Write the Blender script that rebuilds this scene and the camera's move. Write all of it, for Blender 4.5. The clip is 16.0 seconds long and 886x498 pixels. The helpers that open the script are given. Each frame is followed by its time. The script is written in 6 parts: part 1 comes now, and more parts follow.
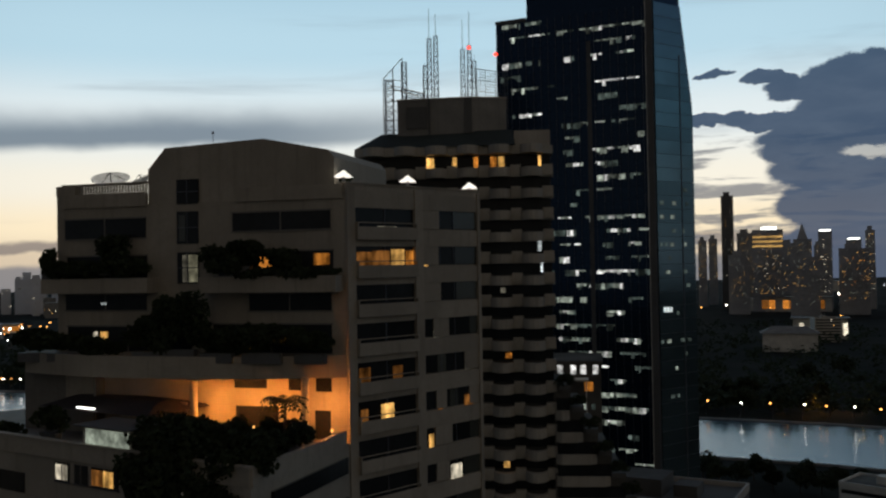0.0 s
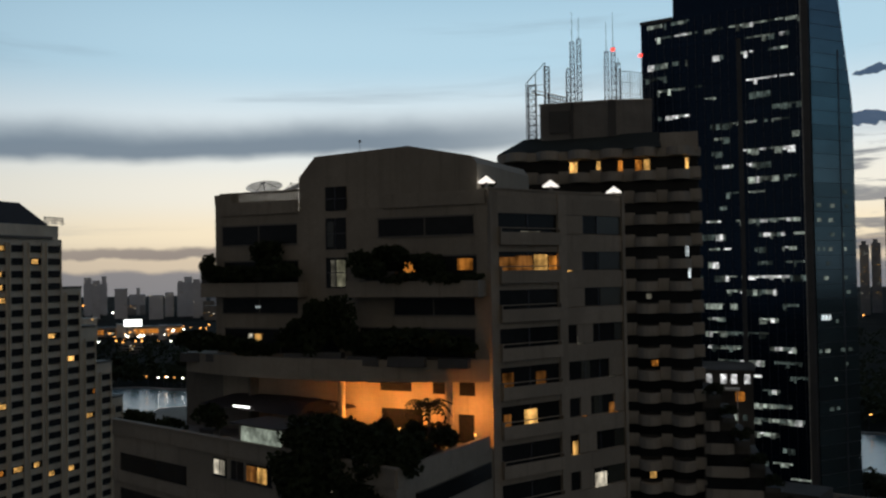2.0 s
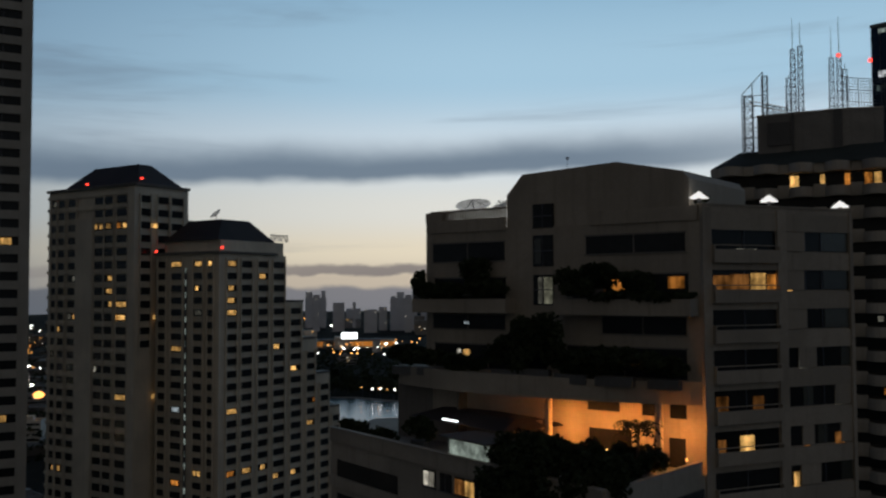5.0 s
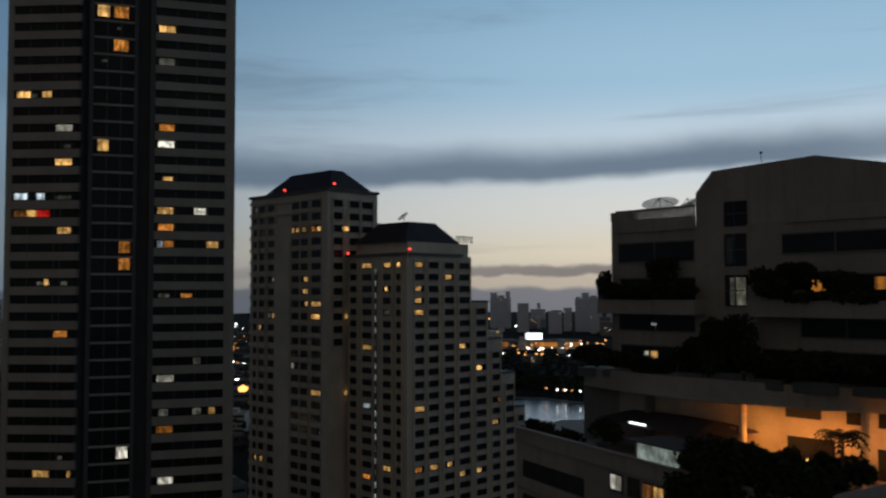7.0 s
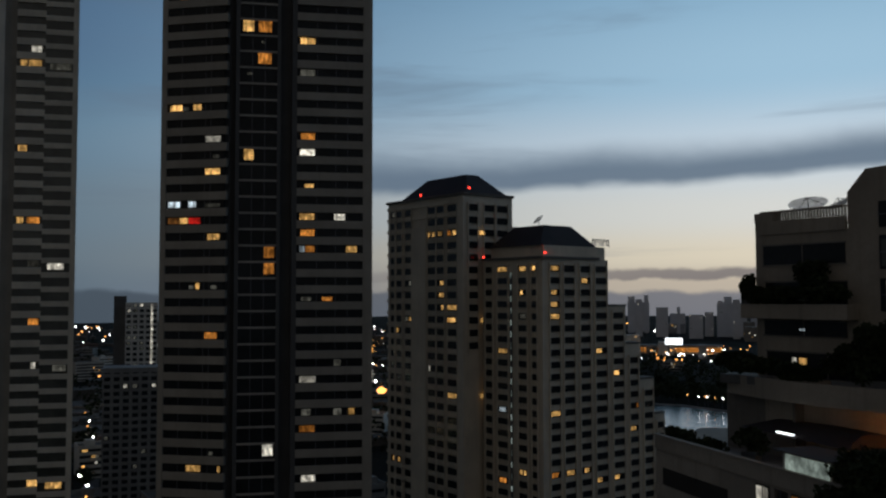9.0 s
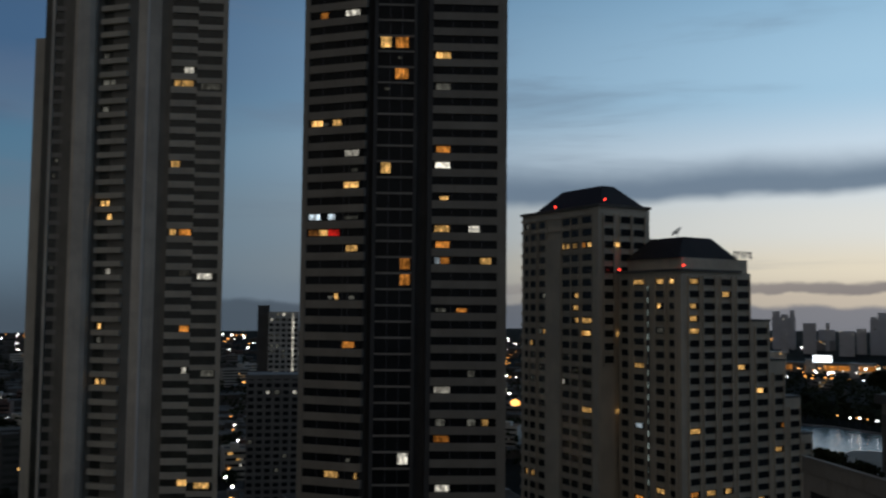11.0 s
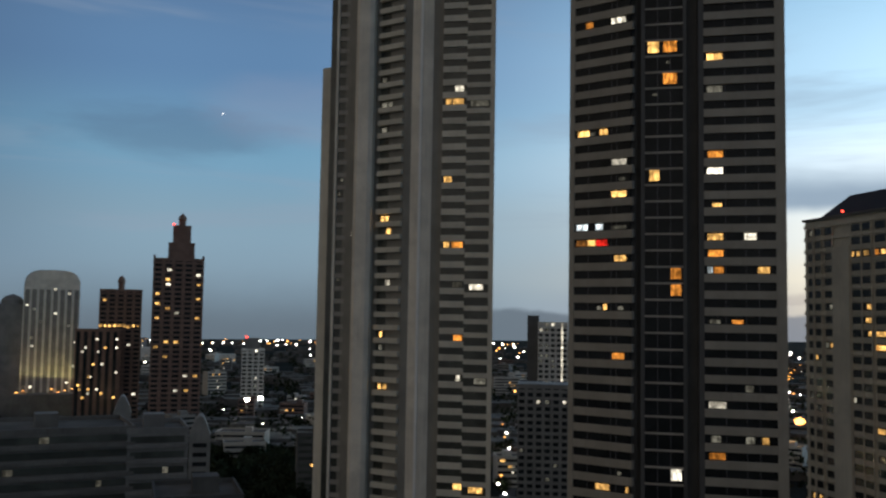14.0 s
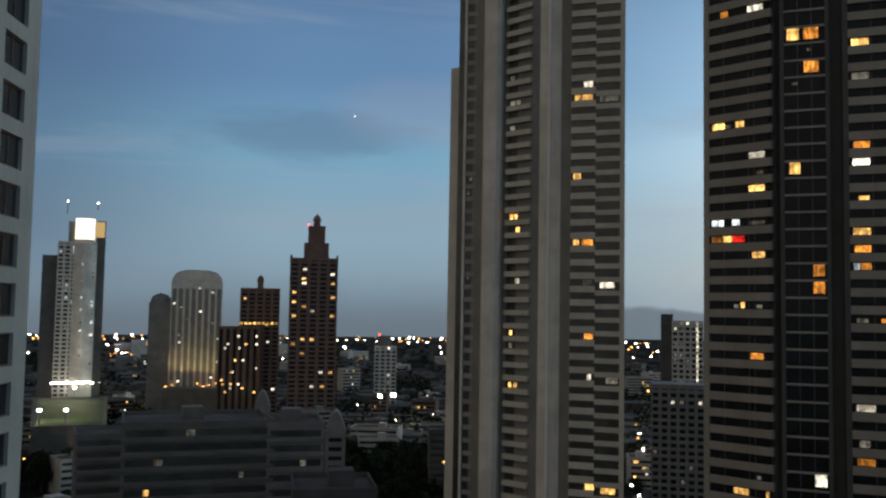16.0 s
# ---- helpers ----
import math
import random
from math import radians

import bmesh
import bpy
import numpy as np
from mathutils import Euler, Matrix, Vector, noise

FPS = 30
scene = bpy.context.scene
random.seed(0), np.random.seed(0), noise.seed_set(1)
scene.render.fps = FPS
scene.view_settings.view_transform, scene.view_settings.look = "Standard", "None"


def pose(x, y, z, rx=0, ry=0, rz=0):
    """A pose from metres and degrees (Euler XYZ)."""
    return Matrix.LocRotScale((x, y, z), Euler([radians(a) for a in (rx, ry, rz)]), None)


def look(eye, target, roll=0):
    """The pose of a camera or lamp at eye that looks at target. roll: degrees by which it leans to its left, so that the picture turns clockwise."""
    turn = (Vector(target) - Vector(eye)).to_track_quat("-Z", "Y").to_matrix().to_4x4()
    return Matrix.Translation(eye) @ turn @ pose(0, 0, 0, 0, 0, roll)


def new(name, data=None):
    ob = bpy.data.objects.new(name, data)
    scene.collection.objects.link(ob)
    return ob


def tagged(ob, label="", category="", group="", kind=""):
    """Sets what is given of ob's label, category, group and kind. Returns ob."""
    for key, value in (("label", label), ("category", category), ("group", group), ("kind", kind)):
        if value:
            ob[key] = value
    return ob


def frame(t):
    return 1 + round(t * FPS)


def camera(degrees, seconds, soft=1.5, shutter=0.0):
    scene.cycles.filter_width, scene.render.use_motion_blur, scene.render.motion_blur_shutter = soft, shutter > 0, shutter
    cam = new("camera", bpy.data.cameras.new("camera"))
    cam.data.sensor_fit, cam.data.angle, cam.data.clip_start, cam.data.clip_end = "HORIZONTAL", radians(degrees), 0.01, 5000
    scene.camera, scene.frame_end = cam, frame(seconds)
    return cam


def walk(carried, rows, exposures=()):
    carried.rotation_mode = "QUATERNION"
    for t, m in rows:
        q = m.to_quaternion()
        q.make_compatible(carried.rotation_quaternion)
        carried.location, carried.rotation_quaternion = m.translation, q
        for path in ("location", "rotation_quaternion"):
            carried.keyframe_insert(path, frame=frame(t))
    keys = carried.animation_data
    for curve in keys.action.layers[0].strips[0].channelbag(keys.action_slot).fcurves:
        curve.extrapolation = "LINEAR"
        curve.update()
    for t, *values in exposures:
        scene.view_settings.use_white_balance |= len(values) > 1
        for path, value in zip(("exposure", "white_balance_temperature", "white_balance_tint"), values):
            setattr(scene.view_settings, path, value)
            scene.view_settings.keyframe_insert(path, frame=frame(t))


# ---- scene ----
EYE = 100.0
cam = camera(50.96, 16.0, soft=2.3, shutter=0.4)
ROWS = [
    (0.0, 0.057, 1.005, 0.997),
    (0.5, 1.48, 1.052, 1.051),
    (1.0, 3.747, 1.247, 1.018),
    (1.5, 6.667, 1.423, 0.88),
    (2.0, 8.844, 1.47, 0.905),
    (2.5, 11.021, 1.587, 0.995),
    (3.0, 12.761, 1.787, 0.894),
    (3.5, 14.742, 1.872, 0.651),
    (5.8, 25.724, 2.946, 0.138),
    (6.0, 26.826, 2.95, 0.111),
    (6.5, 29.608, 2.962, 0.097),
    (7.0, 32.867, 2.735, 0.165),
    (7.5, 35.128, 2.618, 0.228),
    (8.0, 37.505, 2.68, 0.125),
    (8.2, 38.952, 2.747, 0.085),
    (10.3, 43.573, 3.435, 0.02),
    (10.5, 45.335, 3.601, -0.228),
    (11.0, 49.414, 3.679, -0.553),
    (11.5, 53.449, 3.718, -0.731),
    (12.0, 56.703, 3.774, -0.831),
    (12.5, 59.586, 3.862, -0.878),
    (13.0, 62.032, 3.84, -0.954),
    (13.5, 64.026, 3.93, -0.992),
    (14.0, 65.831, 4.111, -0.93),
    (14.5, 68.196, 4.353, -0.809),
    (15.0, 70.143, 4.283, -0.9),
    (15.5, 72.213, 4.045, -1.022),
    (16.0, 73.804, 3.872, -0.998),
]
walk(cam, [(t, pose(0, 0, EYE, 90 + pitch, roll, yaw)) for t, yaw, pitch, roll in ROWS],
     exposures=[(0.0, 0.08, 6950, 10), (3.5, -0.1, 6550, 10), (7.5, -0.36, 6200, 10), (11.0, -0.2, 6200, 10), (12.5, 0.45, 6500, 10), (14.0, 0.82, 6650, 10), (16.0, 0.88, 6800, 10)])

# ---- dusk sky ----
STAR = (79.5, 11.85)
SUNSET = 7.0          # bearing of the afterglow, degrees to the left of +y


def bearing(a, d, z=None):
    a = radians(a)
    p = (-math.sin(a) * d, math.cos(a) * d)
    return p if z is None else (p[0], p[1], z)


class Nodes:
    """Short hand for building a node tree."""

    def __init__(self, tree, keep=False):
        self.tree = tree
        if not keep:
            tree.nodes.clear()

    def add(self, kind, operation=None):
        n = self.tree.nodes.new(kind)
        if operation:
            n.operation = operation
        return n

    def put(self, socket, value):
        if isinstance(value, bpy.types.NodeSocket):
            self.tree.links.new(value, socket)
        elif value is not None:
            socket.default_value = value

    def math(self, op, a, b=None, c=None, clamp=False):
        n = self.add("ShaderNodeMath", op)
        n.use_clamp = clamp
        for i, v in enumerate((a, b, c)):
            if v is not None:
                self.put(n.inputs[i], v)
        return n.outputs[0]

    def mix(self, fac, a, b, blend="MIX"):
        n = self.add("ShaderNodeMix")
        n.data_type, n.blend_type = "RGBA", blend
        for s, v in ((n.inputs[0], fac), (n.inputs[6], a), (n.inputs[7], b)):
            self.put(s, (*v, 1) if isinstance(v, tuple) and len(v) == 3 else v)
        return n.outputs[2]

    def ramp(self, fac, stops, smooth=True):
        n = self.add("ShaderNodeValToRGB")
        r = n.color_ramp
        r.interpolation = "EASE" if smooth else "LINEAR"
        while len(r.elements) < len(stops):
            r.elements.new(0.5)
        for e, (p, c) in zip(r.elements, stops):
            e.position, e.color = p, (*c, 1) if isinstance(c, tuple) else (c, c, c, 1)
        self.put(n.inputs[0], fac)
        return n.outputs[0]

    def step(self, v, lo, hi):
        n = self.add("ShaderNodeMapRange")
        n.interpolation_type = "SMOOTHSTEP"
        self.put(n.inputs[0], v)
        n.inputs[1].default_value, n.inputs[2].default_value = lo, hi
        return n.outputs[0]

    def noise(self, vec, scale, detail=4, rough=0.55, distort=0.0):
        n = self.add("ShaderNodeTexNoise")
        self.put(n.inputs["Vector"], vec)
        n.inputs["Scale"].default_value, n.inputs["Detail"].default_value = scale, detail
        n.inputs["Roughness"].default_value, n.inputs["Distortion"].default_value = rough, distort
        return n.outputs[0]

    def scaled(self, vec, sx, sy, sz):
        n = self.add("ShaderNodeMapping")
        self.put(n.inputs[0], vec)
        n.inputs["Scale"].default_value = (sx, sy, sz)
        return n.outputs[0]

    def vec(self, x, y, z):
        n = self.add("ShaderNodeCombineXYZ")
        for s, v in zip(n.inputs, (x, y, z)):
            self.put(s, v)
        return n.outputs[0]


def srgb(r, g, b):
    return tuple((v / 255 / 12.92 if v < 11 else ((v / 255 + 0.055) / 1.055) ** 2.4) for v in (r, g, b))


def make_sky():
    world = bpy.data.worlds.new("dusk_sky")
    scene.world = world
    world.use_nodes = True
    k = Nodes(world.node_tree)
    way = k.add("ShaderNodeTexCoord").outputs["Generated"]
    xyz = k.add("ShaderNodeSeparateXYZ")
    k.put(xyz.inputs[0], way)
    x, y, z = xyz.outputs
    el = k.math("MULTIPLY", k.math("ARCSINE", z), 180 / math.pi)                     # degrees above the level
    az = k.math("MULTIPLY", k.math("ARCTAN2", k.math("MULTIPLY", x, -1), y), 180 / math.pi)   # degrees to the left
    dev = k.math("ABSOLUTE", k.math("SUBTRACT", az, SUNSET))
    up = k.math("DIVIDE", k.math("ADD", el, 5.0), 95.0, clamp=True)

    def at(e):
        return (e + 5) / 95
    glow = k.ramp(up, [(at(-3), srgb(128, 128, 130)), (at(0.8), srgb(214, 198, 176)), (at(2.4), srgb(246, 232, 204)),
                       (at(5.0), srgb(240, 238, 228)), (at(8.5), srgb(220, 233, 241)), (at(13), srgb(178, 213, 234)),
                       (at(22), srgb(134, 178, 208)), (at(50), srgb(84, 100, 122)), (at(90), srgb(60, 70, 88))])
    side = k.ramp(up, [(at(-3), srgb(76, 84, 92)), (at(1.5), srgb(84, 101, 113)), (at(5.0), srgb(91, 118, 134)),
                       (at(9), srgb(87, 124, 148)), (at(15), srgb(73, 103, 135)), (at(24), srgb(60, 80, 110)),
                       (at(50), srgb(62, 72, 90)), (at(90), srgb(60, 70, 88))])
    back = k.ramp(up, [(at(-3), srgb(98, 91, 82)), (at(6), srgb(104, 98, 90)), (at(20), srgb(94, 92, 90)), (at(50), srgb(72, 76, 86)), (at(90), srgb(60, 70, 88))])
    away = k.math("MAXIMUM", k.step(az, 18, 77), k.step(k.math("MULTIPLY", az, -1), 16, 72))
    sky = k.mix(away, glow, side)
    dusk = k.math("MULTIPLY", k.step(az, 36, 60), k.math("SUBTRACT", 1.0, k.step(el, 4, 11)))
    sky = k.mix(k.math("MULTIPLY", dusk, 0.55), sky, srgb(112, 134, 150))
    sky = k.mix(k.math("MULTIPLY", k.math("MULTIPLY", k.step(az, 82, 102), k.step(el, -2, 5)), 0.62), sky, srgb(46, 60, 84))
    # unseen sky behind: brightened on the right, dimmed on the left, to light the facades
    back = k.mix(k.step(x, -0.9, 0.9), k.mix(1.0, back, (0.72, 0.70, 0.68), "MULTIPLY"), k.mix(0.45, back, srgb(150, 140, 126)))
    sky = k.mix(k.step(dev, 92, 150), sky, back)

    # thin streaks, stretched along the horizon
    flat = k.vec(k.math("MULTIPLY", az, 0.03), k.math("MULTIPLY", el, 0.26), 0.0)
    wisp = k.noise(flat, 1.0, 5, 0.6, 0.4)
    low = k.math("SUBTRACT", 1.0, k.step(el, 16, 40))
    sky = k.mix(k.math("MULTIPLY", k.math("MULTIPLY", k.step(wisp, 0.50, 0.72), low), 0.42), sky, srgb(112, 124, 140))

    # the long grey bank that lies across the afterglow, sinking to the right of it
    lift = k.math("MULTIPLY", k.math("SUBTRACT", az, 20.0), 0.028)
    wav = k.math("MULTIPLY", k.math("SUBTRACT", k.noise(k.vec(k.math("MULTIPLY", az, 0.09), k.math("MULTIPLY", el, 0.15), 3.0), 1.0, 4), 0.5), 1.6)
    bank = k.math("SUBTRACT", k.math("ADD", el, wav), k.math("ADD", k.math("MULTIPLY", lift, -1.0), 7.85))
    body = k.math("MULTIPLY", k.step(bank, -1.15, -0.35), k.math("SUBTRACT", 1.0, k.step(bank, 0.0, 2.1)))
    body = k.math("MULTIPLY", body, k.math("MULTIPLY", k.step(az, -16, 14), k.math("SUBTRACT", 1.0, k.step(az, 44, 60))))
    sky = k.mix(k.math("MULTIPLY", body, 0.9), sky, srgb(106, 124, 142))

    # low cloud rim and haze over the horizon
    wav2 = k.math("MULTIPLY", k.math("SUBTRACT", k.noise(k.vec(k.math("MULTIPLY", az, 0.22), k.math("MULTIPLY", el, 0.3), 8.0), 1.0, 5), 0.5), 1.3)
    e2 = k.math("ADD", el, wav2)
    sharp = k.math("SUBTRACT", 1.0, k.step(e2, 0.15, 0.55))
    haze = k.mix(k.step(az, 60, 70), sharp, k.math("SUBTRACT", 1.0, k.step(e2, -1.4, 3.2)))
    sky = k.mix(k.math("MULTIPLY", haze, 0.92), sky, k.mix(k.step(dev, 10, 60), srgb(132, 132, 138), srgb(76, 87, 97)))
    rim = k.math("MULTIPLY", k.step(e2, 0.95, 1.15), k.math("SUBTRACT", 1.0, k.step(e2, 1.45, 1.8)))
    sky = k.mix(k.math("MULTIPLY", rim, k.math("SUBTRACT", 0.8, k.step(dev, 16, 60))), sky, srgb(122, 116, 118))

    # the towering cloud to the right: an anvil, a flat bar and a broad body, with lit gaps
    def lobe(u, v, a0, e0, ra, re):
        du, dv = k.math("DIVIDE", k.math("SUBTRACT", u, a0), ra), k.math("DIVIDE", k.math("SUBTRACT", v, e0), re)
        return k.math("SUBTRACT", 1.0, k.math("SQRT", k.math("ADD", k.math("MULTIPLY", du, du), k.math("MULTIPLY", dv, dv))))
    n1 = k.noise(k.vec(k.math("MULTIPLY", az, 0.55), k.math("MULTIPLY", el, 0.8), 5.0), 1.0, 6, 0.6, 0.2)
    n2 = k.noise(k.vec(k.math("MULTIPLY", az, 0.55), k.math("MULTIPLY", el, 0.8), 9.0), 1.0, 6, 0.6, 0.2)
    wu = k.math("MULTIPLY_ADD", k.math("SUBTRACT", n1, 0.5), 2.0, az)
    wv = k.math("MULTIPLY_ADD", k.math("SUBTRACT", n2, 0.5), 1.3, el)
    cum = None
    for shape in ((-25.8, 9.9, 5.0, 1.75), (-22.3, 9.75, 3.2, 0.85), (-19.4, 10.5, 1.7, 0.42), (-16.4, 10.95, 1.0, 0.26), (-25.6, 8.5, 5.0, 1.7), (-24.4, 9.0, 3.2, 1.6),
                  (-17.0, 8.3, 4.6, 0.36), (-22.5, 7.9, 6.0, 0.6), (-25.4, 6.9, 7.2, 1.2), (-24.8, 6.3, 6.4, 1.5), (-26.2, 5.2, 7.4, 1.7), (-26.4, 3.0, 7.0, 2.2), (-26.4, 0.5, 7.4, 2.6)):
        q = lobe(wu, wv, *shape)
        cum = q if cum is None else k.math("MAXIMUM", cum, q)
    gap = k.step(lobe(wu, wv, -24.7, 6.0, 1.7, 0.42), 0.0, 0.35)
    strip = k.step(k.noise(k.vec(k.math("MULTIPLY", az, 0.13), k.math("MULTIPLY", el, 1.05), 11.0), 1.0, 5, 0.6, 0.5), 0.48, 0.6)
    strip = k.math("MULTIPLY", strip, k.math("MULTIPLY", k.math("SUBTRACT", 1.0, k.step(el, 6.5, 8.5)), k.math("SUBTRACT", 1.0, k.step(az, -14, -9))))
    sky = k.mix(k.math("MULTIPLY", strip, 0.8), sky, srgb(108, 114, 126))
    cloud = k.math("MULTIPLY", k.step(cum, -0.02, 0.1), k.math("SUBTRACT", 1.0, k.math("MULTIPLY", gap, 0.5)))
    lump = k.noise(k.vec(k.math("MULTIPLY", az, 0.3), k.math("MULTIPLY", el, 0.8), 15.0), 1.0, 5, 0.55, 0.3)
    tone = k.mix(k.step(el, 0.5, 7.5), srgb(78, 90, 112), srgb(54, 76, 104))
    sky = k.mix(k.math("MULTIPLY", cloud, 0.96), sky, k.mix(k.math("MULTIPLY", k.step(lump, 0.35, 0.75), 0.25), tone, srgb(88, 106, 130)))

    # a mauve cloud high over the city, and the evening star beside it
    mx = k.math("DIVIDE", k.math("SUBTRACT", az, 82.5), 7.5)
    my = k.math("DIVIDE", k.math("SUBTRACT", el, 10.6), 1.9)
    soft_cloud = k.noise(k.vec(k.math("MULTIPLY", az, 0.12), k.math("MULTIPLY", el, 0.4), 21.0), 1.0, 5, 0.55, 0.3)
    mauve = k.math("SUBTRACT", k.math("ADD", 1.0, k.math("MULTIPLY", k.math("SUBTRACT", soft_cloud, 0.5), 2.4)), k.math("ADD", k.math("MULTIPLY", mx, mx), k.math("MULTIPLY", my, my)))
    sky = k.mix(k.math("MULTIPLY", k.step(mauve, -0.2, 1.0), 0.36), sky, srgb(58, 70, 94))
    px_ = k.math("DIVIDE", k.math("SUBTRACT", az, 76.0), 6.0)
    py_ = k.math("DIVIDE", k.math("SUBTRACT", el, 12.2), 2.6)
    pale = k.math("SUBTRACT", k.math("ADD", 1.0, k.math("MULTIPLY", k.math("SUBTRACT", soft_cloud, 0.5), 1.6)), k.math("ADD", k.math("MULTIPLY", px_, px_), k.math("MULTIPLY", py_, py_)))
    sky = k.mix(k.math("MULTIPLY", k.step(pale, 0.0, 1.1), 0.3), sky, srgb(112, 118, 138))
    sa = k.math("DIVIDE", k.math("SUBTRACT", az, STAR[0]), 0.08)
    se = k.math("DIVIDE", k.math("SUBTRACT", el, STAR[1]), 0.03)
    star = k.math("LESS_THAN", k.math("ADD", k.math("MULTIPLY", sa, sa), k.math("MULTIPLY", se, se)), 1.0)
    sky = k.mix(star, sky, (0.9, 0.92, 0.95))

    bg = k.add("ShaderNodeBackground")
    k.put(bg.inputs[0], sky)
    bg.inputs[1].default_value = 1.0
    k.put(k.add("ShaderNodeOutputWorld").inputs[0], bg.outputs[0])


make_sky()

# ---- materials ----


def surface(name, base, rough=0.8, metal=0.0, vary=0.25, broad=0.12, grain=3.0, bump=0.15, streak=0.0, ior=1.5, tint=None, pieces=0.0, sheen=None):
    """A weathered surface: broad stains, fine grain, streaks that run down, relief."""
    m = bpy.data.materials.new(name)
    m.use_nodes = True
    k = Nodes(m.node_tree)
    tc = k.add("ShaderNodeTexCoord").outputs["Object"]
    info = k.add("ShaderNodeObjectInfo")
    shift = k.add("ShaderNodeVectorMath", operation="MULTIPLY_ADD")
    k.put(shift.inputs[0], k.vec(info.outputs["Random"], info.outputs["Random"], info.outputs["Random"]))
    shift.inputs[1].default_value = (37, 53, 71)
    k.put(shift.inputs[2], tc)
    p = shift.outputs[0]
    stain = k.noise(p, broad, 5, 0.6, 0.4)
    fine = k.noise(p, grain, 6, 0.6)
    dark = tuple(c * (1 - vary) for c in base)
    light = tuple(min(c * (1 + vary * 0.7), 0.9) for c in base)
    col = k.mix(k.step(stain, 0.3, 0.7), dark, light)
    col = k.mix(k.math("MULTIPLY", k.step(fine, 0.35, 0.75), 0.35), col, tuple(c * (1 - vary * 1.2) for c in (tint or base)))
    if streak:
        run = k.noise(k.scaled(p, 1.6, 1.6, 0.06), 1.0, 5, 0.65)
        col = k.mix(k.math("MULTIPLY", k.step(run, 0.5, 0.75), streak), col, tuple(c * 0.35 for c in (tint or base)))
    if pieces:
        col = k.mix(k.math("MULTIPLY", info.outputs["Random"], pieces), col, tuple(c * 0.45 for c in base))
    b = k.add("ShaderNodeBsdfPrincipled")
    k.put(b.inputs["Base Color"], col)
    k.put(b.inputs["Roughness"], k.math("MULTIPLY_ADD", fine, 0.25, rough - 0.12, clamp=True))
    b.inputs["Metallic"].default_value = metal
    b.inputs["IOR"].default_value = ior
    if sheen:
        b.inputs["Specular Tint"].default_value = (*sheen, 1)
    if bump:
        bn = k.add("ShaderNodeBump")
        bn.inputs["Strength"].default_value, bn.inputs["Distance"].default_value = bump, 0.05
        k.put(bn.inputs["Height"], fine)
        k.put(b.inputs["Normal"], bn.outputs[0])
    k.put(k.add("ShaderNodeOutputMaterial").inputs[0], b.outputs[0])
    return m


def lit(name, colour, strength, spread=0.6, folds=2.2):
    """A lit window: the glow of a room behind curtains, uneven from pane to pane."""
    m = bpy.data.materials.new(name)
    m.use_nodes = True
    k = Nodes(m.node_tree)
    tc = k.add("ShaderNodeTexCoord").outputs["Object"]
    info = k.add("ShaderNodeObjectInfo")
    rnd = info.outputs["Random"]
    p = k.add("ShaderNodeVectorMath", operation="MULTIPLY_ADD")
    k.put(p.inputs[0], k.vec(rnd, rnd, rnd))
    p.inputs[1].default_value = (19, 31, 47)
    k.put(p.inputs[2], tc)
    fold = k.noise(k.scaled(p.outputs[0], folds, folds, 0.35), 1.0, 3, 0.5)
    room = k.noise(p.outputs[0], 0.9, 3, 0.6)
    amount = k.math("MULTIPLY", k.math("MULTIPLY_ADD", k.step(room, 0.3, 0.7), 0.8, 0.25), k.math("MULTIPLY_ADD", k.step(fold, 0.3, 0.7), 0.7, 0.35))
    amount = k.math("MULTIPLY", amount, k.math("MULTIPLY_ADD", rnd, spread * 2, 1 - spread))
    e = k.add("ShaderNodeEmission")
    e.inputs[0].default_value = (*colour, 1)
    k.put(e.inputs[1], k.math("MULTIPLY", amount, strength))
    k.put(k.add("ShaderNodeOutputMaterial").inputs[0], e.outputs[0])
    return m


def lamp_glow(name, colour, strength):
    m = bpy.data.materials.new(name)
    m.use_nodes = True
    k = Nodes(m.node_tree)
    e = k.add("ShaderNodeEmission")
    e.inputs[0].default_value, e.inputs[1].default_value = (*colour, 1), strength
    k.put(k.add("ShaderNodeOutputMaterial").inputs[0], e.outputs[0])
    return m


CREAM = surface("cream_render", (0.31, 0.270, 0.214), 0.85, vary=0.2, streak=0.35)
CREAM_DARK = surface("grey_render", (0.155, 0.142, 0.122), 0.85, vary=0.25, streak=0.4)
ROOFING = surface("roof_felt", (0.12, 0.11, 0.096), 0.95, vary=0.4, ior=1.2)
TILE_ROOF = surface("dark_roof_tiles", (0.024, 0.016, 0.015), 0.75, vary=0.35)
GREEN_ROOF = surface("dark_green_roof", (0.02, 0.028, 0.024), 0.7, vary=0.3)
WHITE_WALL = surface("white_render", (0.42, 0.385, 0.325), 0.8, vary=0.15, streak=0.3)
SPANDREL = surface("pale_spandrel", (0.33, 0.298, 0.243), 0.75, vary=0.15, streak=0.25, pieces=0.15)
SPANDREL_B = surface("grey_green_spandrel", (0.64, 0.59, 0.475), 0.75, vary=0.18, streak=0.3, pieces=0.2)
PIER = surface("pale_pier", (0.72, 0.66, 0.545), 0.75, vary=0.18, streak=0.35)
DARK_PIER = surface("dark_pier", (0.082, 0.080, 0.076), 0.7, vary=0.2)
GLASS = surface("dark_window_glass", (0.022, 0.024, 0.025), 0.16, vary=0.4, bump=0.0, ior=1.4, sheen=(0.36, 0.36, 0.36))
NAVY_GLASS = surface("navy_curtain_glass", (0.006, 0.012, 0.022), 0.14, vary=0.4, bump=0.0, ior=1.55, sheen=(0.35, 0.6, 1.0), pieces=0.5)
